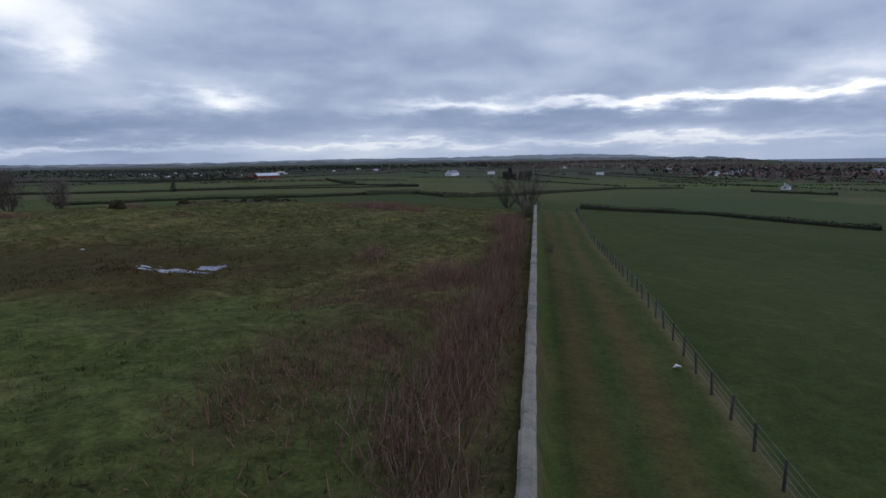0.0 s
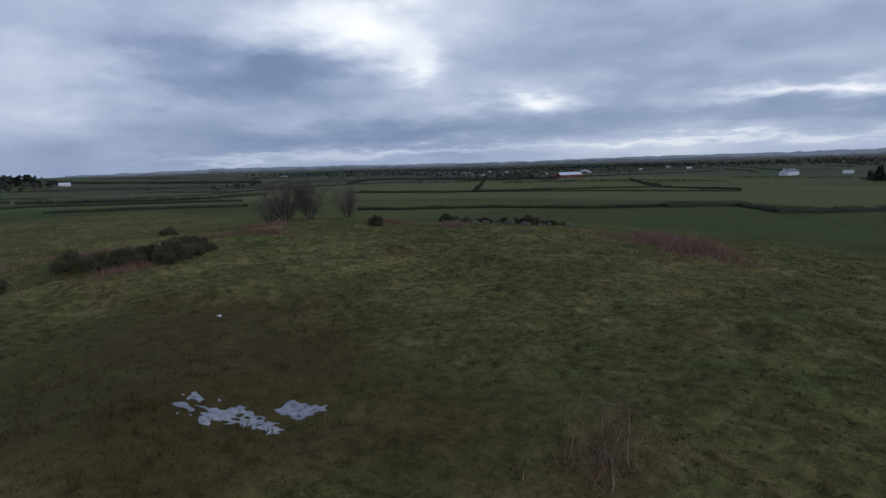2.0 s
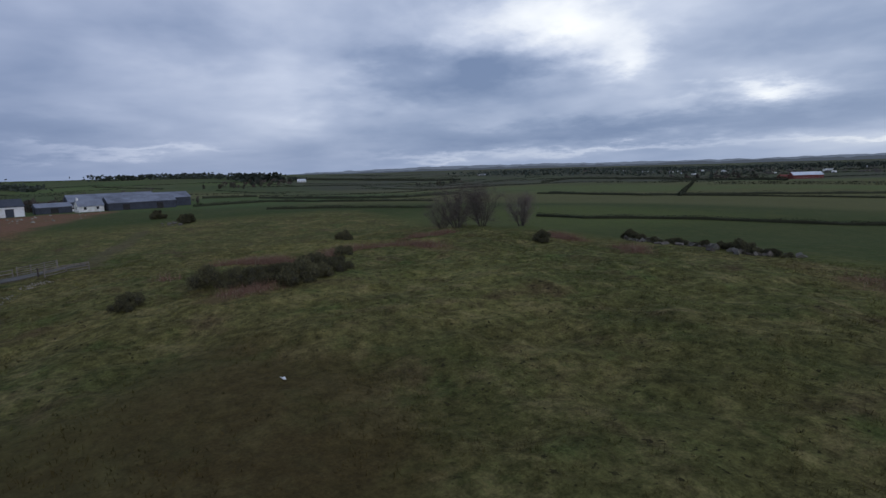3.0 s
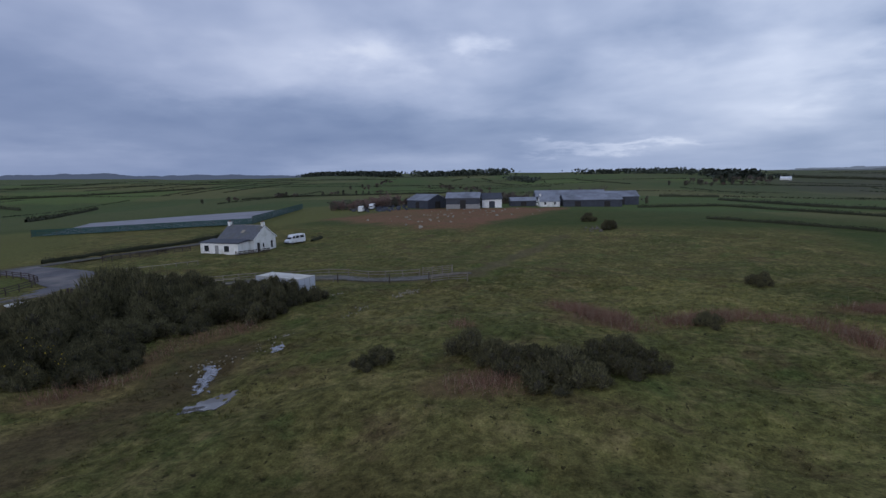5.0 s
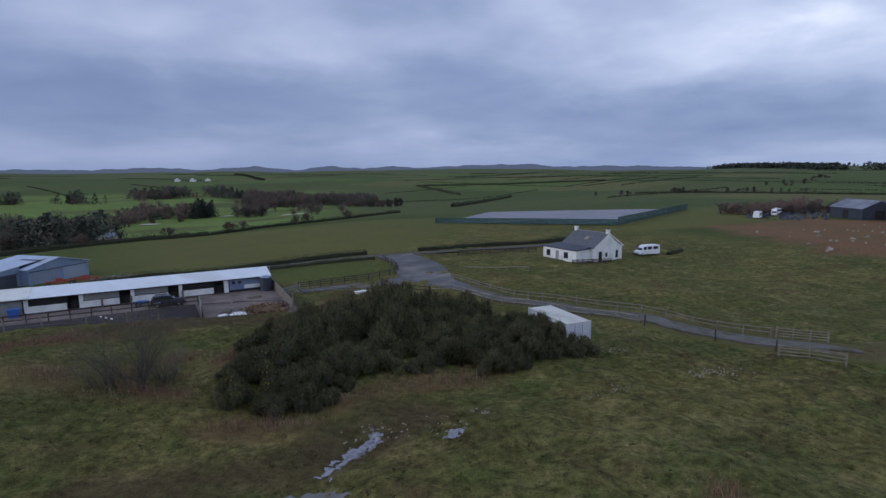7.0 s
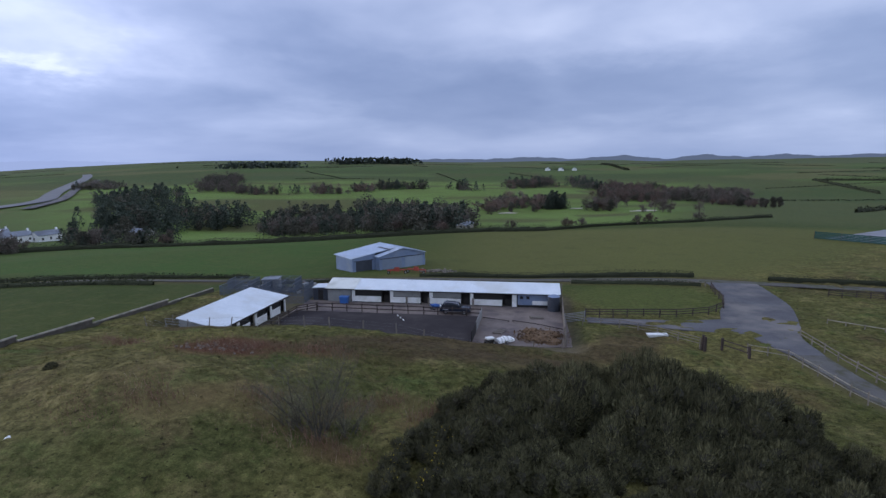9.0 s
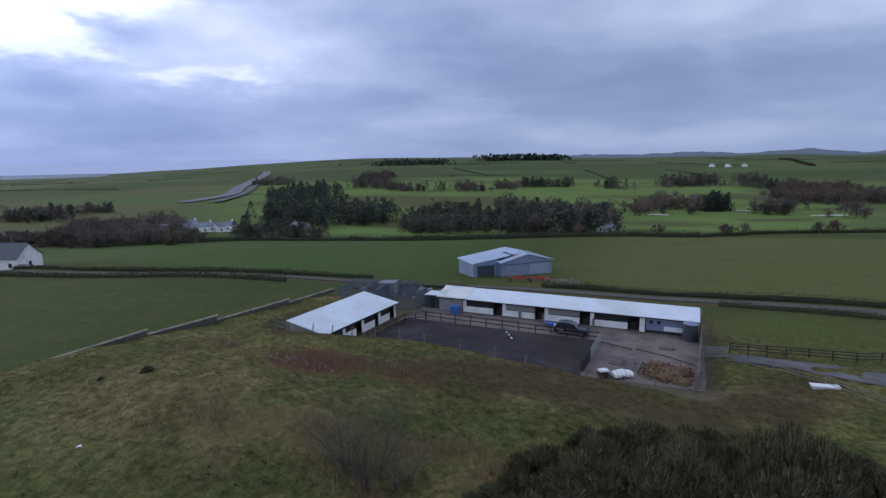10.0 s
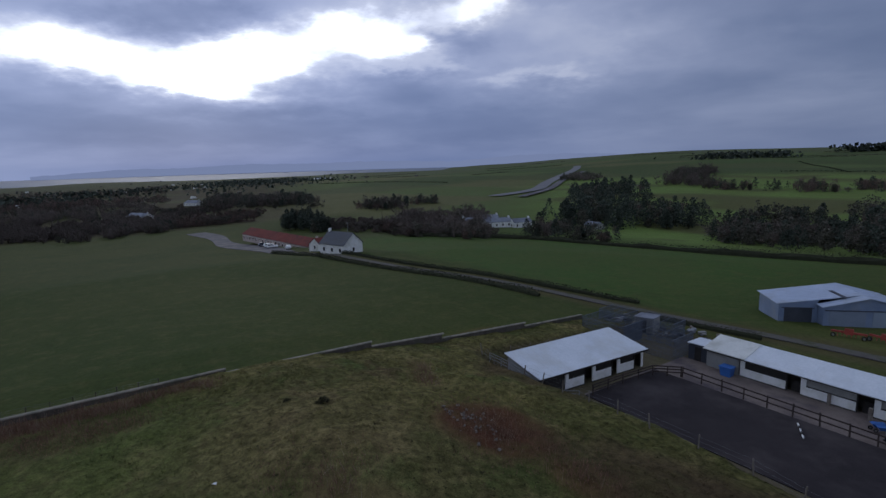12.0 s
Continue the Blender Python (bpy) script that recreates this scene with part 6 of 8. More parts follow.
def stone_scatter(name, spots, n, size, material, label, seed):
    """Loose stones half sunk in the turf."""
    rng = np.random.default_rng(seed)
    cube = np.array([(-1, -1, -1), (1, -1, -1), (1, 1, -1), (-1, 1, -1), (-1, -1, 1), (1, -1, 1), (1, 1, 1), (-1, 1, 1)], float) * 0.5
    quad = np.array([(0, 3, 2, 1), (4, 5, 6, 7), (0, 1, 5, 4), (1, 2, 6, 5), (2, 3, 7, 6), (3, 0, 4, 7)])
    chunks = []
    for k in range(n):
        cx, cy, rr = spots[rng.integers(len(spots))]
        x, y = cx + rng.normal() * rr, cy + rng.normal() * rr * 0.6
        s = size * rng.uniform(0.4, 1.3)
        v = (cube + rng.normal(size=cube.shape) * 0.12) * s * np.array([1.3, 1.0, 0.7])
        m = np.array(Euler(rng.normal(size=3) * 0.5).to_matrix()) @ np.array(Euler((0, 0, rng.uniform(0, 6))).to_matrix())
        chunks.append((v @ m.T + np.array([x, y, gz(x, y) + s * 0.12]), quad))
    return tagged(new(name, np_mesh(name, chunks, material)), label, "stones", kind="stuff")


stone_scatter("loose_stones", [(-76.0, 16.4, 1.1), (-74.4, 15.8, 0.8), (-65.0, 15.8, 1.0), (-62.6, 15.2, 0.7), (-49.5, 13.2, 1.6), (-72.6, 8.2, 0.7), (-53.6, 14.6, 1.2)], 260, 0.085, COPE, "pale stones lying in trodden grass", 3)
stone_scatter("rubble_bank", [(-52, 79, 3.0), (-46, 77.6, 3.0), (-40, 77.0, 2.2)], 160, 0.5, STONE, "bank of dark mossy rubble", 4)
stone_scatter("clods", [(-23.6, -10.5, 1.8), (-22.4, -10.0, 1.2)], 60, 0.16, TIMBER, "clods and stalks in a bare patch", 5)

# ---------------------------------------------------------------- fences
UNIT = {}


def unit(kind, material):
    key = (kind, material.name)
    if key not in UNIT:
        bm = bmesh.new()
        if kind == "post":
            box(bm, -0.5, -0.5, -0.3, 0.5, 0.5, 1.0, 0.06)
        elif kind == "rail":
            box(bm, 0, -0.5, -0.5, 1, 0.5, 0.5)
        else:
            rod(bm, (0, 0, 0), (1, 0, 0), 0.5, 0.5, 4)
        me = mesh_of(kind, bm)
        me.materials.append(material)
        UNIT[key] = me
    return UNIT[key]


def span(parent, name, me, p, q, w, h):
    d = Vector(q) - Vector(p)
    ob = new(name, me)
    ob.parent = parent
    x = d.normalized()
    y = Vector((-x.y, x.x, 0)).normalized()
    z = x.cross(y)
    m = Matrix((x * d.length, y * w, z * h)).transposed().to_4x4()
    m.translation = Vector(p) - parent.matrix_world.translation
    ob.matrix_basis = m
    return ob


def fence(pts, label, spacing=1.9, tall=1.2, rails=(0.45, 0.8, 1.1), post=0.12, rail=(0.045, 0.11), post_mat=None, rail_mat=None, wires=(), category="fence", jitter=0.03, name="fence", lift=None, seed=0):
    """Posts along a path, with rails or wires between them."""
    rng = random.Random(len(pts) + seed + int(abs(pts[0][0]) * 10))
    p = [Vector(q[:2]) for q in pts]
    th = thing(name, pose(p[0].x, p[0].y, gz(*p[0]) if lift is None else lift), label, category, "fences round the drive and yard")
    post_mat, rail_mat = post_mat or DARKRAIL, rail_mat or DARKRAIL
    spots = []
    for a, b in zip(p[:-1], p[1:]):
        n = max(1, round((b - a).length / spacing))
        spots += [a + (b - a) * k / n for k in range(n)]
    spots.append(p[-1])
    base = [Vector((s.x, s.y, gz(s.x, s.y) if lift is None else lift)) for s in spots]
    tops = []
    for b in base:
        ob = new("post", unit("post", post_mat))
        ob.parent = th
        h = tall * rng.uniform(0.96, 1.06)
        ob.matrix_basis = Matrix.Translation(b - th.matrix_world.translation) @ Euler((rng.gauss(0, jitter), rng.gauss(0, jitter), rng.uniform(0, 1))).to_matrix().to_4x4() @ Matrix.Diagonal((post, post, h, 1))
    for a, b in zip(base[:-1], base[1:]):
        for r in rails:
            e = Vector((0, 0, r + rng.uniform(-0.02, 0.02)))
            span(th, "rail", unit("rail", rail_mat), a + e, b + e, *rail)
        for r in wires:
            e = Vector((0, 0, r))
            span(th, "wire", unit("wire", GALV), a + e, b + e, 0.008, 0.008)
    return th


# wire fence along the mown strip
fence([(5.95, 7.6), (5.85, 20), (6.0, 45), (5.8, 78), (7.4, 104)], "wire stock fence on weathered posts along a grass strip", 1.8, 0.86, (), 0.07, post_mat=OLDPOST, wires=(0.2, 0.4, 0.6, 0.82), jitter=0.05)
# dark post and rail round the small paddock
fence([(-58.0, -40.6), (-63.5, -41.4), (-70.0, -42.3), (-74.6, -44.0), (-77.6, -47.2), (-78.8, -51.0), (-79.2, -55.5), (-80.0, -60.0)], "dark brown post and rail fence round a small paddock", 2.1)
fence([(-79.6, -61.5), (-72, -63), (-64, -64), (-58, -64)], "broken pale rail fence behind the paddock", 2.6, 0.9, (0.7,), post_mat=TIMBER, rail_mat=COPE)
# rails along the drive
fence([(-57.2, -36.6), (-61.5, -35.6), (-65.5, -33.4), (-69.0, -29.2)], "thin weathered rail fence beside the yard entrance", 2.3, 1.1, (0.4, 0.75, 1.05), 0.09, (0.04, 0.07), TIMBER, TIMBER)
fence([(-69.1, -28.8), (-69.15, -28.0)], "pair of stout dark gateposts by the drive", 0.9, 1.5, (), 0.24)
fence([(-71.0, -28.4), (-72.6, -25.4)], "short length of dark rail by the gate", 3.4, 1.35, (0.6, 1.1), 0.22)
fence([(-73.2, -27.4), (-76.4, -25.6), (-77.2, -19.0), (-77.9, -13.0), (-80.4, -6.0), (-83.6, 1.6)], "pale rail fence beside the tarmac drive", 2.4, 1.1, (0.45, 0.95), 0.09, (0.04, 0.08), TIMBER, COPE)
fence([(-83.8, 2.2), (-86.0, 8.8), (-86.2, 14.4)], "wire fence with one stout dark post", 5.0, 1.2, (), 0.12, wires=(0.4, 0.8, 1.1))
fence([(-85.2, 15.2), (-86.0, 17.2), (-87.2, 19.4)], "old timber hurdle gate across the drive edge", 2.2, 1.1, (0.3, 0.6, 0.9, 1.05), 0.1, (0.04, 0.09), TIMBER, TIMBER)
fence([(-81.4, -34.0), (-81.2, -26.0), (-81.8, -18.0), (-83.4, -11.0), (-86.4, -4.0), (-89.2, 4.0), (-91.4, 11.0)], "weathered double rails along the far side of the drive", 2.6, 1.0, (0.5, 0.9), 0.1, (0.04, 0.1), TIMBER, TIMBER)
fence([(-91.6, 11.4), (-92.8, 15.4)], "weathered gate in the drive fence", 1.3, 1.15, (0.25, 0.5, 0.75, 1.0), 0.12, (0.04, 0.08), TIMBER, TIMBER)
fence([(-87.5, -40.5), (-92, -37.0), (-98, -35.5)], "low pale kerb rails by a grass verge", 2.2, 0.7, (0.6,), 0.1, (0.05, 0.1), TIMBER, COPE)
fence([(-96, -57), (-103, -55.5), (-110, -53.5), (-113, -52)], "dark slatted fence beside the cottage garden", 1.9, 1.1, (0.25, 0.55, 0.85, 1.05))
fence([(-110.2, -37.4), (-114.6, -36.6), (-118.6, -35.6)], "dark picket fence in front of the cottage", 1.2, 1.0, (0.25, 0.5, 0.8), rail=(0.05, 0.16))
# riding arena
fence([(-17.6, -29.4), (-17.7, -34.0), (-18.1, -38.6), (-20.2, -40.6)], "dark rails at the end of the riding arena", 1.9, 1.25, (0.5, 0.85, 1.15), rail=(0.05, 0.13), lift=0.03)
fence([(-20.3, -40.7), (-27, -40.5), (-36, -40.3), (-44.0, -40.1)], "long dark rail fence along the riding arena", 2.1, 1.25, (0.55, 1.1), rail=(0.05, 0.13), lift=0.03)
fence([(-44.4, -39.6), (-47.8, -38.4)], "dark pole laid on low blocks across the yard", 3.4, 0.16, (0.14,), 0.14, (0.07, 0.07), lift=0.03)
fence([(-48.4, -38.6), (-51.6, -37.4), (-54.6, -35.6)], "long dark poles laid end to end across the yard", 3.4, 0.16, (0.14,), 0.14, (0.07, 0.07), lift=0.03)
# boundary fence on the bank above the yard
fence([(-5.6, -24.4), (-12, -22.8), (-20.5, -22.0), (-29, -22.6), (-36, -24.2), (-44.5, -26.6), (-54.2, -28.4)], "wire boundary fence on the bank above the arena", 3.0, 1.15, (), 0.09, post_mat=TIMBER, wires=(0.35, 0.7, 1.05), jitter=0.06)
fence([(-9.6, -22.4), (-12.4, -23.2), (-15.0, -24.6), (-17.6, -27.4)], "galvanised rails on the bank beside the stable block", 1.4, 1.1, (0.4, 0.75, 1.05), 0.05, (0.04, 0.04), GALV, GALV)
fence([(-7, -41), (-6.6, -34), (-6.4, -28)], "plain wire fence beside the stable block", 2.8, 1.2, (), 0.09, post_mat=TIMBER, wires=(0.5, 1.0))


def sheet_panel(name, p, q, h, material, label, thick=0.06, category="panel"):
    p, q = Vector(p), Vector(q)
    th = thing(name, pose(p.x, p.y, gz(p.x, p.y)), label, category)
    bm = bmesh.new()
    beam(bm, (0, 0, h / 2), (q.x - p.x, q.y - p.y, h / 2 + gz(q.x, q.y) - gz(p.x, p.y)), thick, h + 0.1)
    part("sheet", bm, material, th)
    d = q - p
    n = max(1, round(d.length / 1.1))
    for k in range(n + 1):
        e = d * k / n
        part("batten", boxes((e.x - 0.05, e.y - 0.05, -0.1, e.x + 0.05, e.y + 0.05, h + 0.08)), material, th)
    return th


sheet_panel("arena_end_board", (-44.1, -40.0), (-43.9, -33.6), 1.25, GREYBOARD, "grey boarded panel closing the arena's end")
sheet_panel("arena_end_board", (-43.9, -33.4), (-43.7, -29.8), 1.25, DARKBOARD, "dark boarded panel at the arena's corner")
sheet_panel("yard_side_wall", (-54.6, -29.4), (-55.3, -46.6), 1.4, TIMBER, "tall weathered grey-brown boards along the yard's side", 0.1)
fence([(-55.1, -38.6), (-57.6, -38.5)], "galvanised barred gate beside the yard", 2.5, 1.35, (0.15, 0.38, 0.6, 0.82, 1.04, 1.26), 0.09, (0.05, 0.07), GALV, GALV, category="gate", name="gate")

# poles of the yard corner and the wires between them
for x, y, h in ((-54.4, -28.9, 2.6), (-55.2, -47.2, 3.4)):
    bm = rod(bmesh.new(), (x, y, gz(x, y) - 0.3), (x, y, gz(x, y) + h), 0.1, 0.08, 7)
    tagged(part("yard_pole", bm, TIMBER, None), "weathered timber pole at the yard's corner", "pole")

# ---------------------------------------------------------------- buildings


def field_barn():
    """Wide gable with the left slope carried down over a side wing."""
    g = -2.1
    th = thing("field_barn", pose(-23.7, -81.2, 0, 0, 0, -45), "blue-grey clad barn with a wide pale roof", "barn")
    # local x runs along the ridge away from the viewer, y to the long slope
    e, r, jog, ln, far = 1.3, 2.75, 1.8, 9.6, 11.2

    def slope_y(y):
        return r - (r - 1.25) * y / far

    bm = bmesh.new()
    prism(bm, [(0, -5.9, g), (0, 5.85, g), (0, 5.85, e), (0, 0, r - 0.03), (0, -5.9, e)], (0.15, 0, 0))
    part("gable_wall", bm, BLUEGREY, th, "blue-grey vertical cladding")
    part("side_wall", boxes((0.15, -5.9, g, ln, -5.75, e)), BLUEGREY, th)
    part("side_wall", boxes((0.15, 5.7, g, jog, 5.85, 1.4)), BLUEGREY, th)
    bm = bmesh.new()
    prism(bm, [(jog, 5.85, g), (jog, far, g), (jog, far, slope_y(far) - 0.03), (jog, 5.85, slope_y(5.85) - 0.03)], (0.15, 0, 0))
    part("wing_front", bm, BLUEGREY, th)
    part("wing_side", boxes((jog + 0.15, far - 0.15, g, ln, far, slope_y(far) - 0.05)), BLUEGREY, th)
    bm = bmesh.new()
    prism(bm, [(ln, -5.9, g), (ln, far, g), (ln, far, slope_y(far) - 0.05), (ln, 0, r - 0.03), (ln, -5.9, e)], (-0.15, 0, 0))
    part("back_wall", bm, BLUEGREY, th)
    part("door", boxes((-0.06, -5.2, g, 0.0, -0.6, 0.75)), mat("barn_door_grey", (0.23, 0.28, 0.36), (0.27, 0.32, 0.40), 0.6, 0.5), th, "tall sliding sheet door")
    part("door", boxes((-0.06, 0.3, g, 0.0, 5.0, 0.75)), mat("barn_door_grey_dark", (0.18, 0.22, 0.29), (0.22, 0.26, 0.34), 0.6, 0.5), th, "tall sliding sheet door")
    part("door_track", boxes((-0.1, -5.6, 0.78, 0.0, 5.7, 0.92)), DARKCLAD, th)
    part("wing_door", boxes((jog - 0.05, 6.6, g, jog, 10.4, 0.6)), DARKCLAD, th, "dark opening of the wing")
    part("wing_door_track", boxes((jog - 0.08, 6.3, 0.62, jog - 0.01, 10.8, 0.74)), DARKCLAD, th)
    ribs = bmesh.new()
    for (y0, z0, y1, z1, x0, x1, nm) in ((0, r, -6.2, e - 0.1, -0.3, ln + 0.3, "roof_slope"), (0, r, 6.15, 1.30, -0.3, jog - 0.1, "roof_slope"), (0, r, far + 0.3, slope_y(far + 0.3), jog - 0.1, ln + 0.3, "roof_slope")):
        bm = bmesh.new()
        prism(bm, [(x0, y0, z0), (x0, y1, z1), (x0, y1, z1 + 0.1), (x0, y0, z0 + 0.1)], (x1 - x0, 0, 0))
        part(nm, bm, BARNROOF, th, "pale profiled sheet roof")
        k = x0 + 0.3
        while k < x1:
            beam(ribs, (k, y0, z0 + 0.11), (k, y1, z1 + 0.11), 0.06, 0.04)
            k += 0.9
    part("roof_rib", ribs, BARNROOF, th)
    part("rooflight", boxes((1.2, 2.3, slope_y(2.5) + 0.09, 5.6, 2.9, slope_y(2.5) + 0.16)), DARKCLAD, th, "dark strip rooflight")
    return th


def window_of(th, x, y, z, w, h, face, sill=True):
    """A window in a wall that faces +x or +y; x, y, z is the middle of its lower edge."""
    n = 0.05
    if face == "x":
        a = boxes((x - 0.1, y - w / 2, z, x + n, y + w / 2, z + h))
        f = boxes((x - 0.02, y - w / 2 - 0.06, z - 0.02, x + 0.03, y - w / 2, z + h + 0.06), (x - 0.02, y + w / 2, z - 0.02, x + 0.03, y + w / 2 + 0.06, z + h + 0.06), (x - 0.02, y - w / 2, z + h, x + 0.03, y + w / 2, z + h + 0.06))
        s = boxes((x, y - w / 2 - 0.1, z - 0.09, x + 0.12, y + w / 2 + 0.1, z))
    else:
        a = boxes((x - w / 2, y - 0.1, z, x + w / 2, y + n, z + h))
        f = boxes((x - w / 2 - 0.06, y - 0.02, z - 0.02, x - w / 2, y + 0.03, z + h + 0.06), (x + w / 2, y - 0.02, z - 0.02, x + w / 2 + 0.06, y + 0.03, z + h + 0.06), (x - w / 2, y - 0.02, z + h, x + w / 2, y + 0.03, z + h + 0.06))
        s = boxes((x - w / 2 - 0.1, y, z - 0.09, x + w / 2 + 0.1, y + 0.12, z))
    win = part("window", f, WHITE, th)
    part("pane", a, GLASS, win)
    if sill:
        part("sill", s, GREYBOARD, win)
    return win


def chimney(th, x, y, z, h=1.0):
    ch = part("chimney", boxes((x - 0.35, y - 0.28, z - 0.6, x + 0.35, y + 0.28, z + h), (x - 0.42, y - 0.35, z + h, x + 0.42, y + 0.35, z + h + 0.12)), RENDER_W, th, "white rendered chimney stack")
    for k in (-0.16, 0.16):
        part("chimney_pot", rod(bmesh.new(), (x + k, y, z + h + 0.12), (x + k, y, z + h + 0.42), 0.1, 0.08, 8), REDROOF, ch)
    return ch


def cottage():
    """Gabled cottage with a long flat-roofed extension along its front."""
    th = thing("cottage", pose(-119.7, -42.2, gz(-119.7, -42.2) - 0.05, 0, 0, 3), "white rendered cottage with slate roof and two chimneys", "house")
    w, d, e, r = 4.0, 4.6, 2.9, 5.5
    part("side_wall", boxes((-w, -d, -0.4, -w + 0.3, d, e)), RENDER_W, th)
    part("side_wall", boxes((w - 0.3, -d, -0.4, w, d, e)), RENDER_W, th)
    for y in (-d, d - 0.3):
        bm = bmesh.new()
        prism(bm, [(-w + 0.3, y, -0.4), (w - 0.3, y, -0.4), (w - 0.3, y, e), (0, y, r - 0.12), (-w + 0.3, y, e)], (0, 0.3, 0))
        part("gable_wall", bm, RENDER_W, th)
    for s in (1, -1):
        bm = bmesh.new()
        prism(bm, [(s * (w + 0.35), -d - 0.12, e - 0.22), (0, -d - 0.12, r), (0, -d - 0.12, r + 0.1), (s * (w + 0.35), -d - 0.12, e - 0.12)], (0, 2 * d + 0.24, 0))
        roof = part("roof_slope", bm, SLATE, th, "dark grey slates")
        bm = bmesh.new()
        prism(bm, [(s * (w + 0.3), d + 0.12, e - 0.3), (0, d + 0.12, r - 0.1), (0, d + 0.12, r + 0.12), (s * (w + 0.36), d + 0.12, e - 0.1)], (0, 0.05, 0))
        part("bargeboard", bm, WHITE, roof, "white bargeboard")
    bm = bmesh.new()
    beam(bm, (0, -d - 0.1, r + 0.1), (0, d + 0.1, r + 0.1), 0.25, 0.1)
    part("ridge", bm, GREYBOARD, th)
    chimney(th, 0, d - 0.3, r, 0.65)
    chimney(th, 0, -d + 0.3, r, 0.65)
    bm = bmesh.new()
    prism(bm, [(1.6, 0.2, 4.62), (2.4, 0.2, 4.10), (2.4, 0.95, 4.10), (1.6, 0.95, 4.62)], (0.03, 0, 0.06))
    part("rooflight", bm, COPE, th, "pale roof window")
    window_of(th, -2.4, d, 0.5, 0.7, 1.5, "y")
    window_of(th, 0.7, d, 0.9, 0.55, 0.8, "y")
    win = part("door", boxes((2.0, d - 0.05, 0, 2.9, d + 0.04, 2.0)), DARKBOARD, th, "dark gable door")
    # extension
    x0, x1, y0, y1, h = w, w + 4.1, -d - 1.2, d - 1.0, 2.45
    part("extension_wall", boxes((x1 - 0.25, y0, -0.4, x1, y1, h)), RENDER_W, th)
    part("extension_wall", boxes((x0, y1 - 0.25, -0.4, x1 - 0.25, y1, h)), RENDER_W, th)
    part("extension_wall", boxes((x0, y0, -0.4, x1 - 0.25, y0 + 0.25, h)), RENDER_W, th)
    bm = bmesh.new()
    prism(bm, [(x0 - 0.1, y0 - 0.2, h + 0.35), (x1 + 0.25, y0 - 0.2, h), (x1 + 0.25, y0 - 0.2, h + 0.16), (x0 - 0.1, y0 - 0.2, h + 0.5)], (0, y1 - y0 + 0.4, 0))
    part("extension_roof", bm, DARKCLAD, th, "dark felt roof of the extension")
    window_of(th, x1, y0 + 1.6, 0.75, 1.1, 1.2, "x")
    window_of(th, x1, y0 + 6.6, 0.75, 1.2, 1.2, "x")
    part("door", boxes((x1 - 0.05, y0 + 3.7, 0, x1 + 0.04, y0 + 4.6, 2.0)), GREYBOARD, th, "plain front door")
    part("plinth", boxes((x0 - 0.02, y0 - 0.5, -0.4, x1 + 0.9, y0 + 5.2, 0.12)), CONCRETE, th, "pale concrete step")
    return th


def container():
    paint = mat("pale_container_paint", (0.47, 0.50, 0.57), (0.58, 0.61, 0.67), 0.7, 0.5, dirt=(0.42, 0.43, 0.45), bump=0.1)
    top = mat("cream_container_roof", (0.50, 0.49, 0.45), (0.60, 0.59, 0.55), 0.6, 0.6, dirt=(0.40, 0.39, 0.35))
    x, y = -70.76, 3.44
    th = thing("storage_container", pose(x, y, gz(x, y) - 0.04, 0, 0, -6), "pale grey steel storage container beside gorse", "container")
    w, l, h = 1.22, 3.0, 2.5
    for s in (1, -1):
        bm = bmesh.new()
        n = 20
        prof = []
        for k in range(n):
            y0, y1 = -l + 2 * l * k / n, -l + 2 * l * (k + 1) / n
            o = 0.035 if k % 2 else 0.0
            prof += [(s * (w - o), y0 + 0.02), (s * (w - o), y1 - 0.02)]
        a = [bm.verts.new((px_, py_, 0.12)) for px_, py_ in prof]
        b = [bm.verts.new((px_, py_, h - 0.12)) for px_, py_ in prof]
        for k in range(len(prof) - 1):
            bm.faces.new((a[k], a[k + 1], b[k + 1], b[k]))
        part("corrugated_side", bm, paint, th, "ribbed steel side")
    part("roof", boxes((-w, -l, h - 0.1, w, l, h), bevel=0.02), top, th, "cream-coloured flat roof")
    part("floor_frame", boxes((-w, -l, 0, w, l, 0.13)), paint, th)
    for sx in (-1, 1):
        for sy in (-1, 1):
            part("corner_post", boxes((sx * w - 0.06, sy * l - 0.06, 0, sx * w + 0.06, sy * l + 0.06, h + 0.02)), paint, th)
    part("end_wall", boxes((-w + 0.06, -l, 0.1, w - 0.06, -l + 0.06, h - 0.1)), paint, th)
    for sx in (0, 1):
        dr = part("end_door", boxes((-w + 0.07 + sx * 1.16, l - 0.06, 0.13, -0.01 + sx * 1.16, l + 0.01, h - 0.12)), paint, th, "plain steel door leaf")
        part("lock_rod", rod(bmesh.new(), (-0.4 + sx * 0.8, l + 0.04, 0.15), (-0.4 + sx * 0.8, l + 0.04, h - 0.15), 0.02, 0.02, 6), GALV, dr)
    return th


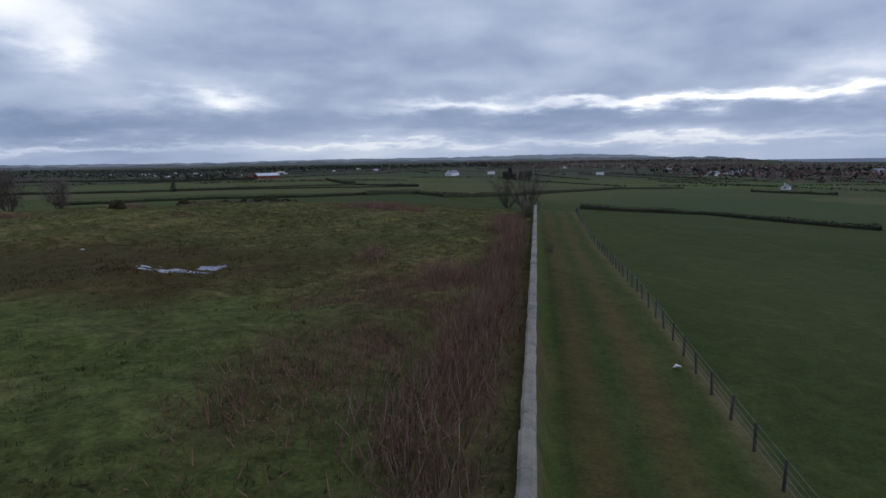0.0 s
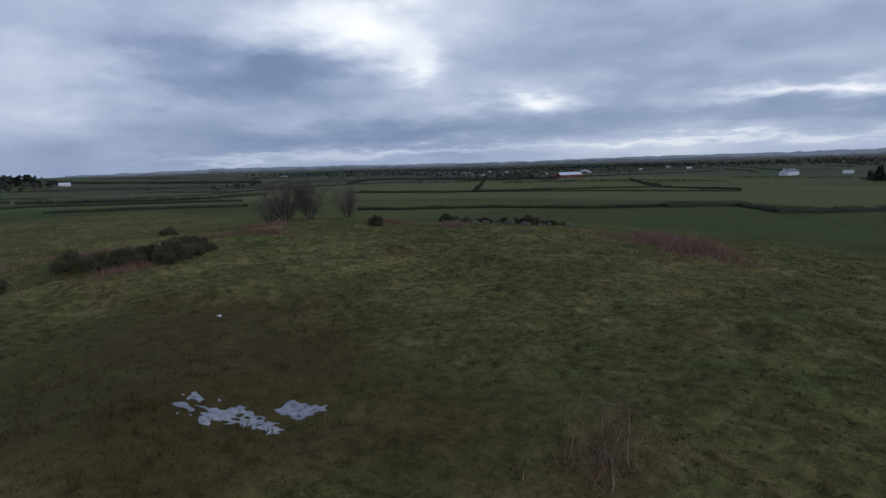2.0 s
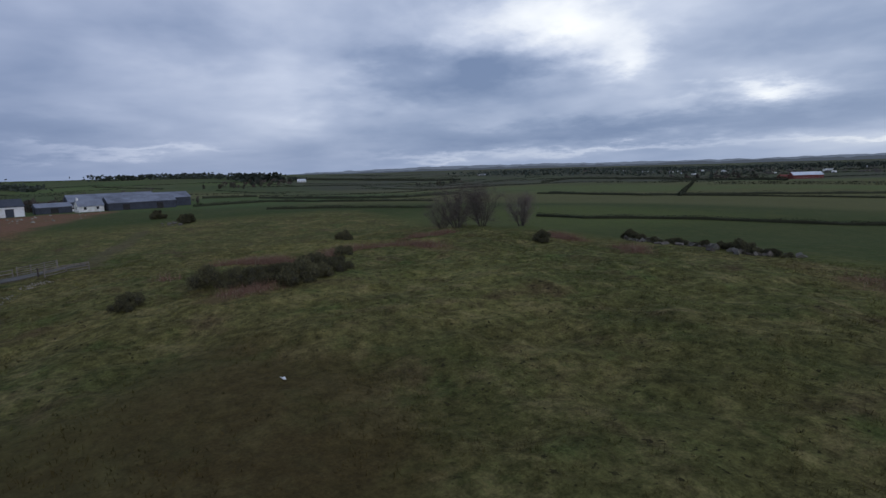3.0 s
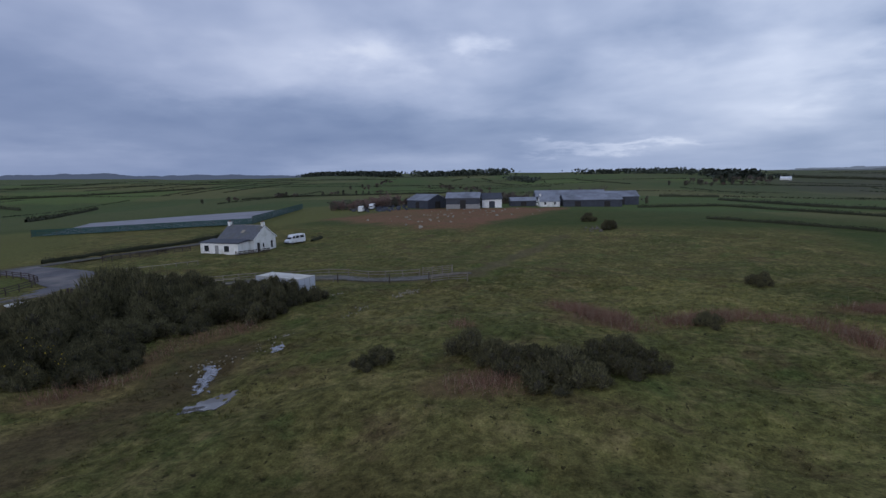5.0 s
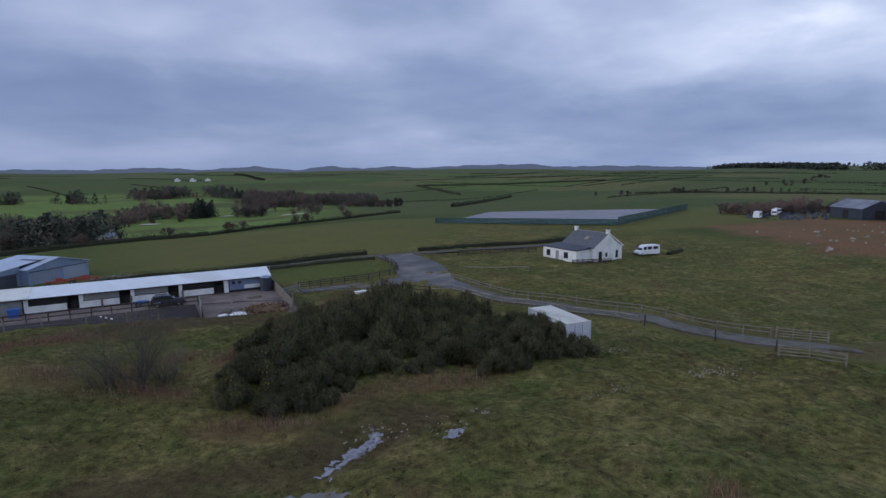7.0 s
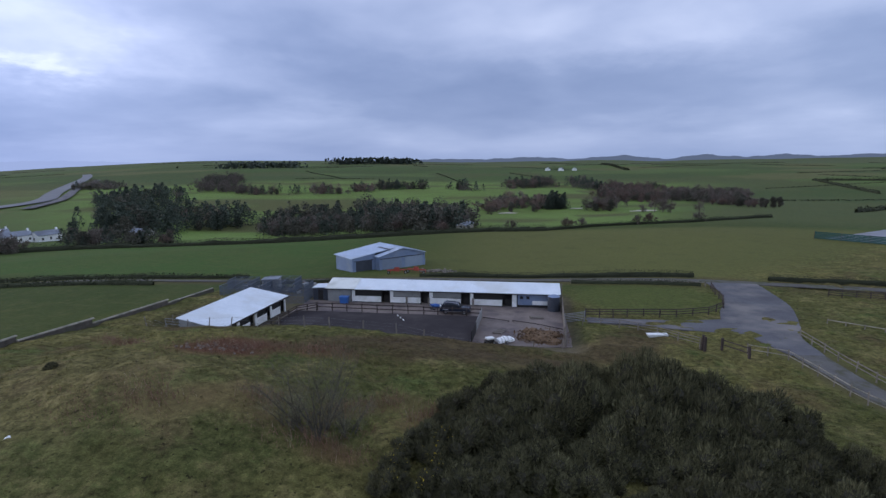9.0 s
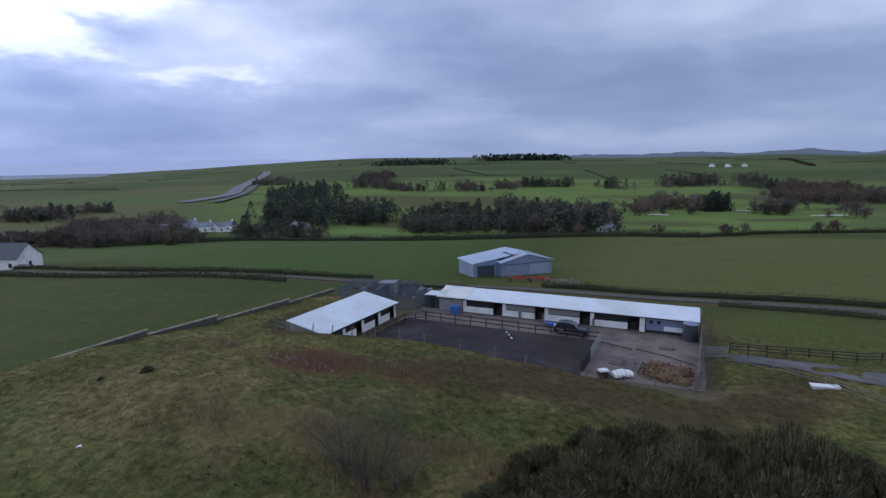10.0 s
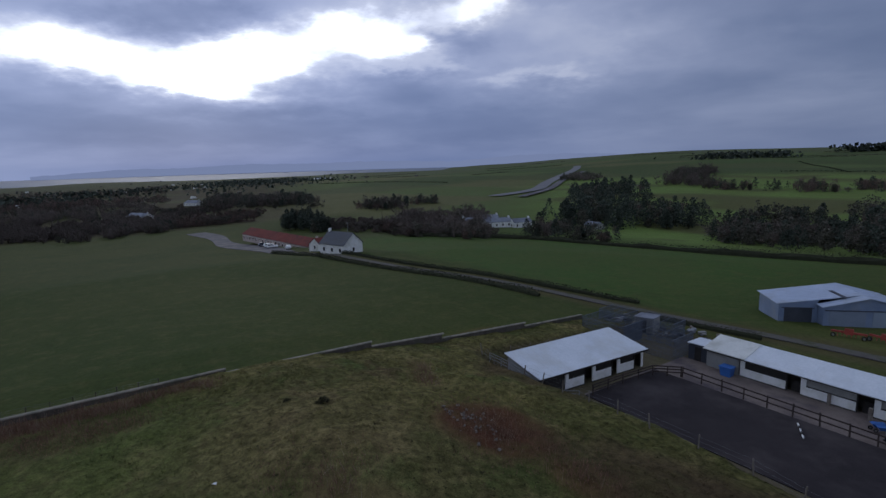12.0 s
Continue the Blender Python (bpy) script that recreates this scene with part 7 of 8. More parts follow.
def shed(x, y, turn, ln, wd, eave, ridge, wall_m, roof_m, label, base_m=None, white_front=False, category="farm shed"):
    th = thing("farm_shed", pose(x, y, gz(x, y) - 0.3, 0, 0, turn), label, category, "farm buildings")
    part("side_wall", boxes((-ln / 2, -wd / 2, 0, ln / 2, -wd / 2 + 0.2, eave)), wall_m, th)
    part("side_wall", boxes((-ln / 2, wd / 2 - 0.2, 0, ln / 2, wd / 2, eave)), wall_m, th)
    for s in (-1, 1):
        bm = bmesh.new()
        prism(bm, [(s * ln / 2, -wd / 2 + 0.2, 0), (s * ln / 2, wd / 2 - 0.2, 0), (s * ln / 2, wd / 2 - 0.2, eave), (s * ln / 2, 0, ridge - 0.1), (s * ln / 2, -wd / 2 + 0.2, eave)], (-s * 0.2, 0, 0))
        part("gable_wall", bm, wall_m, th)
        bm = bmesh.new()
        prism(bm, [(-ln / 2 - 0.3, s * (wd / 2 + 0.4), eave - 0.15), (-ln / 2 - 0.3, 0, ridge), (-ln / 2 - 0.3, 0, ridge + 0.14), (-ln / 2 - 0.3, s * (wd / 2 + 0.4), eave)], (ln + 0.6, 0, 0))
        part("roof_slope", bm, roof_m, th)
    if base_m:
        part("base_wall", boxes((-ln / 2 - 0.05, -wd / 2 - 0.05, 0, ln / 2 + 0.05, -wd / 2 - 0.01, eave * 0.45), (ln / 2 + 0.01, -wd / 2 - 0.05, 0, ln / 2 + 0.05, wd / 2, eave * 0.45)), base_m, th, "pale block lower wall")
    n = max(1, int(ln / 13))
    for k in range(n):
        u = -ln / 2 + ln * (k + 0.5) / n
        part("door", boxes((u - 1.3, -wd / 2 - 0.06, 0, u + 1.3, -wd / 2 - 0.055 + 0.05, eave * 0.8)), DARKCLAD if wall_m is not DARKCLAD else SHADE, th, "dark doorway")
    for s in (-1, 1):
        part("gable_door", boxes((s * (ln / 2 + 0.03) - 0.03, -1.6, 0, s * (ln / 2 + 0.03) + 0.03, 1.6, eave * 0.85)), DARKCLAD if wall_m is not DARKCLAD else SHADE, th, "dark gable doorway")
    return th


def small_house(x, y, turn, ln, wd, eave, ridge, wall_m, roof_m, label, category="house"):
    th = thing("house", pose(x, y, gz(x, y) - 0.3, 0, 0, turn), label, category)
    part("wall", boxes((-ln / 2, -wd / 2, 0, ln / 2, wd / 2, eave)), wall_m, th)
    bm = bmesh.new()
    prism(bm, [(-ln / 2, -wd / 2, eave), (-ln / 2, wd / 2, eave), (-ln / 2, 0, ridge - 0.06)], (ln, 0, 0))
    part("gable", bm, wall_m, th)
    for s in (-1, 1):
        bm = bmesh.new()
        prism(bm, [(-ln / 2 - 0.25, s * (wd / 2 + 0.35), eave - 0.2), (-ln / 2 - 0.25, 0, ridge), (-ln / 2 - 0.25, 0, ridge + 0.12), (-ln / 2 - 0.25, s * (wd / 2 + 0.35), eave - 0.08)], (ln + 0.5, 0, 0))
        part("roof_slope", bm, roof_m, th)
    n = max(2, int(ln / 3.2))
    for k in range(n):
        u = -ln / 2 + ln * (k + 0.5) / n
        for s in (-1, 1):
            win = part("window", boxes((u - 0.55, s * wd / 2 - 0.04, 0.9 + 0.3, u + 0.55, s * wd / 2 + 0.04, 2.4 + 0.1)), WHITE, th)
            part("pane", boxes((u - 0.47, s * wd / 2 - 0.06, 1.28, u + 0.47, s * wd / 2 + 0.06, 2.42)), GLASS, win)
    for s in (-1, 1):
        win = part("window", boxes((s * ln / 2 - 0.04, -0.5, 1.2, s * ln / 2 + 0.04, 0.5, 2.5)), WHITE, th)
        part("pane", boxes((s * ln / 2 - 0.06, -0.42, 1.28, s * ln / 2 + 0.06, 0.42, 2.42)), GLASS, win)
    part("chimney", boxes((-ln / 2 + 0.2, -0.4, ridge - 0.5, -ln / 2 + 0.9, 0.4, ridge + 1.0)), wall_m, th)
    return th


field_barn()
cottage()
container()
# farmstead beyond the bare field
shed(-259, -53, 62, 15, 12, 4.2, 6.8, DARKCLAD, ROOFGREY, "dark slate-blue barn with a pale patched roof")
shed(-256, -34, 104, 15, 11, 5.2, 7.4, DARKCLAD, ROOFGREY, "dark timber barn on a pale block base", GREYBOARD)
shed(-263, -23, 112, 9, 8, 4.2, 6.8, WHITE, DARKCLAD, "white fronted barn with a dark arched roof")
shed(-277, -11, 108, 12, 8, 3.0, 4.4, DARKCLAD, ROOFGREY, "low dark shed with a grey roof")
shed(-280, 20, 104, 26, 14, 3.6, 6.0, DARKCLAD, ROOFGREY, "long dark cattle shed with a grey roof")
shed(-300, 8, 104, 34, 16, 4.4, 7.2, DARKCLAD, ROOFGREY, "wide grey-roofed cattle shed behind the others")
shed(-304, 32, 104, 16, 14, 4.4, 6.8, DARKCLAD, ROOFGREY, "grey-roofed shed at the farm's end")
small_house(-273, 2, 110, 9, 6.5, 2.8, 5.2, RENDER_W, ROOFGREY, "white farm cottage with a grey roof")
# roadhouse and its neighbour
small_house(106.8, -54.4, 200, 11, 8, 3.6, 7.0, RENDER_W, SLATE, "white house with a steep slate roof")
th = small_house(181, -57.5, 9.6, 62, 9, 3.4, 5.8, mat("pink_render", (0.42, 0.34, 0.31), (0.52, 0.42, 0.38), 0.6, 0.8), REDROOF, "long low roadhouse with a rusty red roof", "roadhouse")
small_house(128, -56.5, 110, 8, 6, 2.9, 5.0, RENDER_W, REDROOF, "white gabled wing with a red roof")
drape("pavement", [[(136 + 190 * a / 20, -43.5 - 3.0 * (a / 20) + (b - 2) * (2.6 + 1.2 * math.sin(a * 0.5 + b))) for b in range(5)] for a in range(21)], TARMAC, "grey car park beside the roadhouse", "car park", 0.06)
# glasshouses and white sheds in the hollow
for x, y, turn, ln, wd in ((190, -170, 60, 16, 8), (181, -179, 75, 12, 7), (203, -186, 60, 14, 8), (174, -190, 80, 9, 6), (196, -160, 50, 9, 5)):
    small_house(x, y, turn, ln * 1.25, wd, 3.6, 5.4, WHITE, ROOFGREY, "white single-storey building among trees", "building")
small_house(152, -226, 170, 11, 6, 2.6, 4.2, GREYBOARD, ROOFGREY, "small grey hut at the wood's edge", "hut")
small_house(-26, -186, 80, 12, 4, 2.2, 3.0, COPE, ROOFGREY, "low pale hut beside the golf course", "hut")
# scattered far farms
for x, y, turn, ln, wd, e, r, wm, rm, lab in ((-385, 727, 55, 34, 14, 5, 8.5, REDROOF, SHEET, "dark red barn with a white roof"), (-125, 800, 80, 36, 10, 4.5, 8, WHITE, ROOFGREY, "white farmstead seen across fields"),
                                             (-420, 760, 55, 30, 12, 4, 6, REDROOF, REDROOF, "low red-brown farm building"), (515, 930, 40, 36, 14, 8, 13, mat("pinkish_brick", (0.32, 0.22, 0.19), (0.42, 0.30, 0.26), 1.0, 0.85), ROOFGREY, "pinkish house among trees"),
                                             (165, 396, 60, 9, 5, 2.6, 3.6, WHITE, ROOFGREY, "white caravan-like cabin by a hedge"), (-100, -1165, 80, 20, 9, 4, 7, WHITE, SLATE, "white farmstead on a far ridge"), (-128, -1160, 70, 14, 9, 4, 7, WHITE, SLATE, "white farmhouse on a far ridge"),
                                             (-160, -1205, 80, 24, 9, 4, 6.5, WHITE, SLATE, "white farm range on a far ridge"), (-1210, 310, 70, 18, 10, 4, 7, WHITE, SHEET, "white farmhouse below a wooded hill"),
                                             (270, 900, 60, 40, 16, 4, 7, WHITE, ROOFGREY, "pale farm buildings in the lowland"), (330, 1000, 60, 50, 16, 4, 8, RENDER_W, ROOFGREY, "pale farm buildings in the lowland"),
                                             (560, -30, 30, 26, 12, 4, 7, RENDER_W, ROOFGREY, "white house among dark trees"), (690, -100, 30, 22, 12, 4, 7, RENDER_W, ROOFGREY, "white house among dark trees"),
                                             (1640, -640, 60, 60, 20, 4, 6, WHITE, SHEET, "long white shed on the coastal plain"), (-1400, 900, 70, 30, 12, 4, 6, RENDER_W, ROOFGREY, "pale farmhouse beyond the far hedges")):
    small_house(x, y, turn, ln, wd, e, r, wm, rm, lab, "farm building")

# far town: pale houses too many to count
rng = np.random.default_rng(17)
chunks = []
quad = np.array([(0, 1, 2, 3), (4, 7, 6, 5), (0, 4, 5, 1), (1, 5, 6, 2), (2, 6, 7, 3), (3, 7, 4, 0)])
for cx, cy, sx, sy, n in ((-850, 1400, 260, 160, 90), (-1250, 1500, 240, 120, 45), (60, 880, 60, 30, 10), (360, 1150, 120, 60, 16), (-600, 1500, 200, 120, 40), (300, 1500, 320, 120, 40), (1500, -250, 300, 260, 60), (1300, 200, 200, 200, 40), (900, 1150, 200, 120, 25)):
    for k in range(n):
        x, y = cx + rng.normal() * sx, cy + rng.normal() * sy
        w, d, h = rng.uniform(3, 6), rng.uniform(3, 5), rng.uniform(2.5, 4.5)
        z = gz(x, y)
        v = np.array([(-w, -d, -1), (w, -d, -1), (w, d, -1), (-w, d, -1), (-w, -d * 0.6, h), (w, -d * 0.6, h), (w, d * 0.6, h), (-w, d * 0.6, h)]) + np.array([x, y, z])
        chunks.append((v, quad))
for name_of, half, house_m in (("pale houses of a distant town", chunks[0::6], RENDER_W), ("grey stone houses of a distant town", [c for k, c in enumerate(chunks) if k % 6], STONE)):
    tagged(new("distant_town", np_mesh("distant_town", half, house_m)), name_of, "town", kind="stuff")

# bare field and the fenced pitch
drape("pitch", [[((1 - b / 16) * (-129 + (-168 + 129) * a / 16) + b / 16 * (-184 + (-248 + 184) * a / 16), (1 - b / 16) * (-124 + (-82 + 124) * a / 16) + b / 16 * (-176 + (-118 + 176) * a / 16)) for a in range(17)] for b in range(17)],
      PITCH, "grey all-weather pitch behind a green fence", "pitch", 0.2)


def mesh_fence(p, q, h, label):
    p, q = Vector(p), Vector(q)
    th = thing("mesh_fence", pose(p.x, p.y, gz(p.x, p.y)), label, "fence", "green fences round the pitch")
    n = max(2, int((q - p).length / 6))
    for k in range(n):
        a, b = p + (q - p) * k / n, p + (q - p) * (k + 1) / n
        za, zb = gz(a.x, a.y) - gz(p.x, p.y), gz(b.x, b.y) - gz(p.x, p.y)
        bm = bmesh.new()
        for u in range(5):                                  # woven slats with gaps between
            beam(bm, (a.x - p.x, a.y - p.y, za + 0.2 + h * (u + 0.5) / 5), (b.x - p.x, b.y - p.y, zb + 0.2 + h * (u + 0.5) / 5), 0.04, h / 5 * 0.86)
        part("mesh_panel", bm, GREENMESH, th, "dark green windbreak mesh")
        part("fence_post", rod(bmesh.new(), (a.x - p.x, a.y - p.y, za - 0.2), (a.x - p.x, a.y - p.y, za + h + 0.3), 0.06, 0.06, 5), DARKRAIL, th)
    return th


mesh_fence((-126, -123), (-168, -80), 1.9, "long dark green mesh fence beside the pitch")
mesh_fence((-168, -80), (-250, -116), 2.6, "green mesh fence along the pitch's far end")

# ---------------------------------------------------------------- vehicles and loose things


def wheel(parent, x, y, r, w=0.2):
    t = part("wheel", rod(bmesh.new(), (x, y - w / 2, r), (x, y + w / 2, r), r, r, 16), TYRE, parent)
    part("rim", rod(bmesh.new(), (x, y - w / 2 - 0.012, r), (x, y + w / 2 + 0.012, r), r * 0.58, r * 0.58, 12), CHROME, t)
    return t


def loft(bm, sections):
    """Joins rings of the same length into a closed body."""
    rings = [[bm.verts.new(p) for p in s] for s in sections]
    n = len(rings[0])
    for a, b in zip(rings[:-1], rings[1:]):
        for k in range(n):
            bm.faces.new((a[k], a[(k + 1) % n], b[(k + 1) % n], b[k]))
    bm.faces.new(rings[0][::-1])
    bm.faces.new(rings[-1])
    return bm


def off_roader(m, label="dark blue off-road estate car parked by the arena rails", paint=None):
    """Boxy estate car; its nose points along local -x."""
    th = thing("estate_car", m, label, "car")
    paint = paint or CARBLUE

    def sec(x, w, z0, z1):
        return [(x, -w, z0), (x, w, z0), (x, w * 1.02, (z0 + z1) / 2), (x, w * 0.95, z1), (x, -w * 0.95, z1), (x, -w * 1.02, (z0 + z1) / 2)]

    part("body", loft(bmesh.new(), [sec(-2.3, 0.78, 0.45, 0.85), sec(-2.15, 0.88, 0.38, 0.98), (sec(-0.95, 0.92, 0.36, 1.08)), sec(1.9, 0.92, 0.36, 1.10), sec(2.25, 0.86, 0.42, 1.05)]), paint, th)
    part("cabin", loft(bmesh.new(), [sec(-0.95, 0.84, 1.06, 1.10), sec(-0.35, 0.80, 1.06, 1.66), sec(0.3, 0.78, 1.06, 1.76), sec(1.75, 0.78, 1.06, 1.74), sec(2.18, 0.80, 1.04, 1.12)]), paint, th)
    for s in (-1, 1):
        part("side_window", boxes((-0.35, s * 0.80 - 0.02, 1.14, 0.55, s * 0.80 + 0.02, 1.58)), GLASS, th)
        part("side_window", boxes((0.65, s * 0.80 - 0.02, 1.14, 1.75, s * 0.80 + 0.02, 1.58)), GLASS, th)
        part("sill_strip", boxes((-1.4, s * 0.93 - 0.02, 0.42, 1.5, s * 0.93 + 0.02, 0.52)), CHROME, th, "bright side strip")
        part("headlight", boxes((-2.33, s * 0.6 - 0.16, 0.68, -2.26, s * 0.6 + 0.16, 0.86)), CHROME, th)
        part("roof_bar", boxes((0.0, s * 0.62 - 0.03, 1.78, 1.6, s * 0.62 + 0.03, 1.83)), DARKBOARD, th)
        for x in (-1.45, 1.4):
            wheel(th, x, s * 0.82, 0.37)
            part("wheel_arch", boxes((x - 0.46, s * 0.93 - 0.03, 0.7, x + 0.46, s * 0.93 + 0.03, 0.82), bevel=0.02), CHROME if x > 0 else paint, th)
    bm = bmesh.new()
    prism(bm, [(-0.97, -0.7, 1.10), (-0.97, 0.7, 1.10), (-0.4, 0.68, 1.62), (-0.4, -0.68, 1.62)], (-0.03, 0, 0.02))
    part("windscreen", bm, GLASS, th)
    part("bumper", boxes((-2.42, -0.85, 0.42, -2.24, 0.85, 0.60), bevel=0.03), DARKBOARD, th)
    part("bumper", boxes((2.2, -0.85, 0.42, 2.38, 0.85, 0.60), bevel=0.03), DARKBOARD, th)
    part("spare_wheel_cover", rod(bmesh.new(), (2.24, 0, 0.95), (2.42, 0, 0.95), 0.34, 0.32, 14), VANWHITE, th, "pale spare wheel cover")
    return th


def camper_van(m, label, high=2.6, ln=5.4):
    """Panel van with windows; its nose points along local +x."""
    th = thing("camper_van", m, label, "van", "parked vans")

    def sec(x, w, z0, z1):
        return [(x, -w, z0), (x, w, z0), (x, w, z1 * 0.6), (x, w * 0.86, z1), (x, -w * 0.86, z1), (x, -w, z1 * 0.6)]

    h, l = high, ln / 2
    part("body", loft(bmesh.new(), [sec(-l, 0.94, 0.42, h * 0.96), sec(-l + 0.15, 0.98, 0.35, h), sec(l * 0.35, 0.98, 0.35, h), sec(l * 0.62, 0.96, 0.35, h * 0.72), sec(l * 0.72, 0.94, 0.36, 1.18), sec(l, 0.85, 0.42, 0.9)]), VANWHITE, th)
    for s in (-1, 1):
        for a, b in ((-0.8, -0.35), (-0.2, 0.2), (0.3, 0.56)):
            part("side_window", boxes((a * l, s * 0.955 - 0.03, 1.35, b * l, s * 0.955 + 0.03, 1.95)), GLASS, th)
        for x in (-l * 0.6, l * 0.62):
            wheel(th, x, s * 0.86, 0.34)
        part("headlight", boxes((l - 0.1, s * 0.6 - 0.16, 0.62, l + 0.02, s * 0.6 + 0.16, 0.82)), CHROME, th)
    bm = bmesh.new()
    prism(bm, [(l * 0.73, -0.78, 1.22), (l * 0.73, 0.78, 1.22), (l * 0.6, 0.74, h * 0.74), (l * 0.6, -0.74, h * 0.74)], (0.03, 0, 0.02))
    part("windscreen", bm, GLASS, th)
    part("bumper", boxes((l - 0.06, -0.85, 0.35, l + 0.1, 0.85, 0.52)), DARKBOARD, th)
    return th


off_roader(pose(-40.3, -41.7, 0.03, 0, 0, -2)).scale = (0.92, 0.9, 0.88)
for x, y, t, white in ((168, -49.5, 80, True), (174, -49.8, 95, True), (183, -50.2, 88, False), (150, -50.5, 170, True)):
    off_roader(pose(x, y, gz(x, y) + 0.15, 0, 0, t), "white car on the roadhouse car park" if white else "dark car on the roadhouse car park", VANWHITE if white else None)
camper_van(pose(-131.8, -38.2, gz(-131.8, -38.2), 0, 0, -10), "white camper van parked beside the cottage", 2.2, 5.4)
camper_van(pose(-229, -72, gz(-229, -72) + 0.1, 0, 0, 200), "white panel van on the edge of bare soil", 2.5, 6.4)
for x, y, t in ((-246, -76, 30), (-254, -80, 10), (-262, -84, 40)):
    camper_van(pose(x, y, gz(x, y), 0, 0, t), "old white touring caravan in the farm's scrap corner", 2.5, 6.5)
camper_van(pose(-276, -5, gz(-276, -5), 0, 0, 100), "white van standing by the farm sheds", 2.4, 5.6)


def covered_trailer():
    th = thing("covered_trailer", pose(-47.6, -29.9, 0.03, 0, 0, 35), "small trailer under a strapped white tarpaulin", "trailer")
    part("chassis", boxes((-1.5, -0.8, 0.28, 1.5, 0.8, 0.42)), GALV, th)
    bm = bmesh.new()
    rows = []
    rng = random.Random(3)
    for k in range(9):
        u = -1.65 + 3.3 * k / 8
        h = 1.25 - 0.28 * abs(k - 4.5) / 4 + rng.uniform(-0.05, 0.05)
        rows.append([(u, -0.95, 0.35), (u, -0.9, 0.75 + rng.uniform(-0.05, 0.05)), (u, -0.45, h), (u, 0.45, h + rng.uniform(-0.04, 0.04)), (u, 0.9, 0.75 + rng.uniform(-0.05, 0.05)), (u, 0.95, 0.35)])
    part("tarpaulin", loft(bm, rows), WHITE, th, "white tarpaulin with sagging folds")
    for u in (-1.0, -0.3, 0.4, 1.1):
        bm = bmesh.new()
        for a, b in (((-0.97, 0.4), (-0.92, 0.8)), ((-0.92, 0.8), (-0.46, 1.26)), ((-0.46, 1.26), (0.46, 1.28)), ((0.46, 1.28), (0.92, 0.8)), ((0.92, 0.8), (0.97, 0.4))):
            rod(bm, (u, a[0], a[1]), (u, b[0], b[1]), 0.025, 0.025, 4)
        part("strap", bm, DARKBOARD, th, "dark rope across the cover")
    for s in (-1, 1):
        wheel(th, 0.1, s * 0.98, 0.3, 0.16)
    part("drawbar", rod(bmesh.new(), (-1.5, 0, 0.34), (-2.5, 0, 0.38), 0.05, 0.05, 6), GALV, th)
    th.scale = (0.62, 0.62, 0.62)
    return th


covered_trailer()


def generator(x, y):
    th = thing("wheeled_machine", pose(x, y, 0.03, 0, 0, 30), "small wheeled machine with a white cover", "machine")
    part("frame", boxes((-0.5, -0.35, 0.2, 0.5, 0.35, 0.32), (-0.45, -0.3, 0.32, 0.3, 0.3, 0.6)), DARKBOARD, th)
    part("cover", boxes((-0.5, -0.36, 0.62, 0.5, 0.36, 0.85), bevel=0.06), VANWHITE, th, "rounded white cover")
    for s in (-1, 1):
        for u in (-0.35, 0.35):
            wheel(th, u, s * 0.4, 0.2, 0.1)
    return th


generator(-45.9, -29.2)


def pallet(x, y, turn, label="weathered timber hurdle lying on the ground"):
    th = thing("pallet", pose(x, y, 0.05, 4, 0, turn), label, "pallet", "loose timber")
    for k in range(6):
        part("slat", boxes((-0.9, -0.6 + k * 0.22, 0.1, 0.9, -0.48 + k * 0.22, 0.13)), TIMBER, th)
    for k in (-0.85, 0, 0.78):
        part("bearer", boxes((k, -0.6, 0, k + 0.08, 0.62, 0.1)), TIMBER, th)


pallet(-44.6, -28.6, 20)
pallet(-46.8, -33.8, 70)
pallet(-51.5, -40.5, 10, "flat grey board lying in the yard")


def jump_poles():
    th = thing("jump_poles", pose(-33.2, -38.0, 0.13, 0, 0, -58), "striped jump poles lying in the arena", "jump pole")
    for k in range(5):
        part("white_band", rod(bmesh.new(), (-1.4 + k * 0.56, 0, 0.06), (-1.4 + k * 0.56 + 0.5, 0, 0.06), 0.07, 0.07, 8), WHITE if k % 2 == 0 else DARKBOARD, th, "white painted band" if k % 2 == 0 else "dark painted band")
    return th


jump_poles()


def wheelie_bin():
    th = thing("wheeled_bin", pose(-22.9, -44.9, 0.03), "bright blue plastic feed bin by the tack room", "bin")
    bm = bmesh.new()
    loft(bm, [[(-0.5, -0.4, 0), (0.5, -0.4, 0), (0.5, 0.4, 0), (-0.5, 0.4, 0)], [(-0.62, -0.5, 1.0), (0.62, -0.5, 1.0), (0.62, 0.5, 1.0), (-0.62, 0.5, 1.0)]])
    part("tub", bm, BLUE, th)
    part("lid", boxes((-0.68, -0.56, 1.0, 0.68, 0.56, 1.1), bevel=0.03), BLUE, th, "blue lid")
    return th


wheelie_bin()
for x, y in ((-37.4, -43.3), (-36.9, -43.6)):
    th = thing("barrow", pose(x, y, 0.03, 0, 0, 40), "blue wheelbarrow standing outside the stables", "wheelbarrow", "wheelbarrows")
    bm = bmesh.new()
    loft(bm, [[(-0.3, -0.2, 0.3), (0.3, -0.2, 0.3), (0.3, 0.2, 0.3), (-0.3, 0.2, 0.3)], [(-0.5, -0.32, 0.62), (0.55, -0.32, 0.62), (0.55, 0.32, 0.62), (-0.5, 0.32, 0.62)]])
    part("tray", bm, BLUE, th)
    for s in (-1, 1):
        part("handle", rod(bmesh.new(), (0.4, s * 0.12, 0.2), (-1.0, s * 0.28, 0.55), 0.02, 0.02, 5), GALV, th)
    wheel(th, 0.55, 0, 0.18, 0.08)
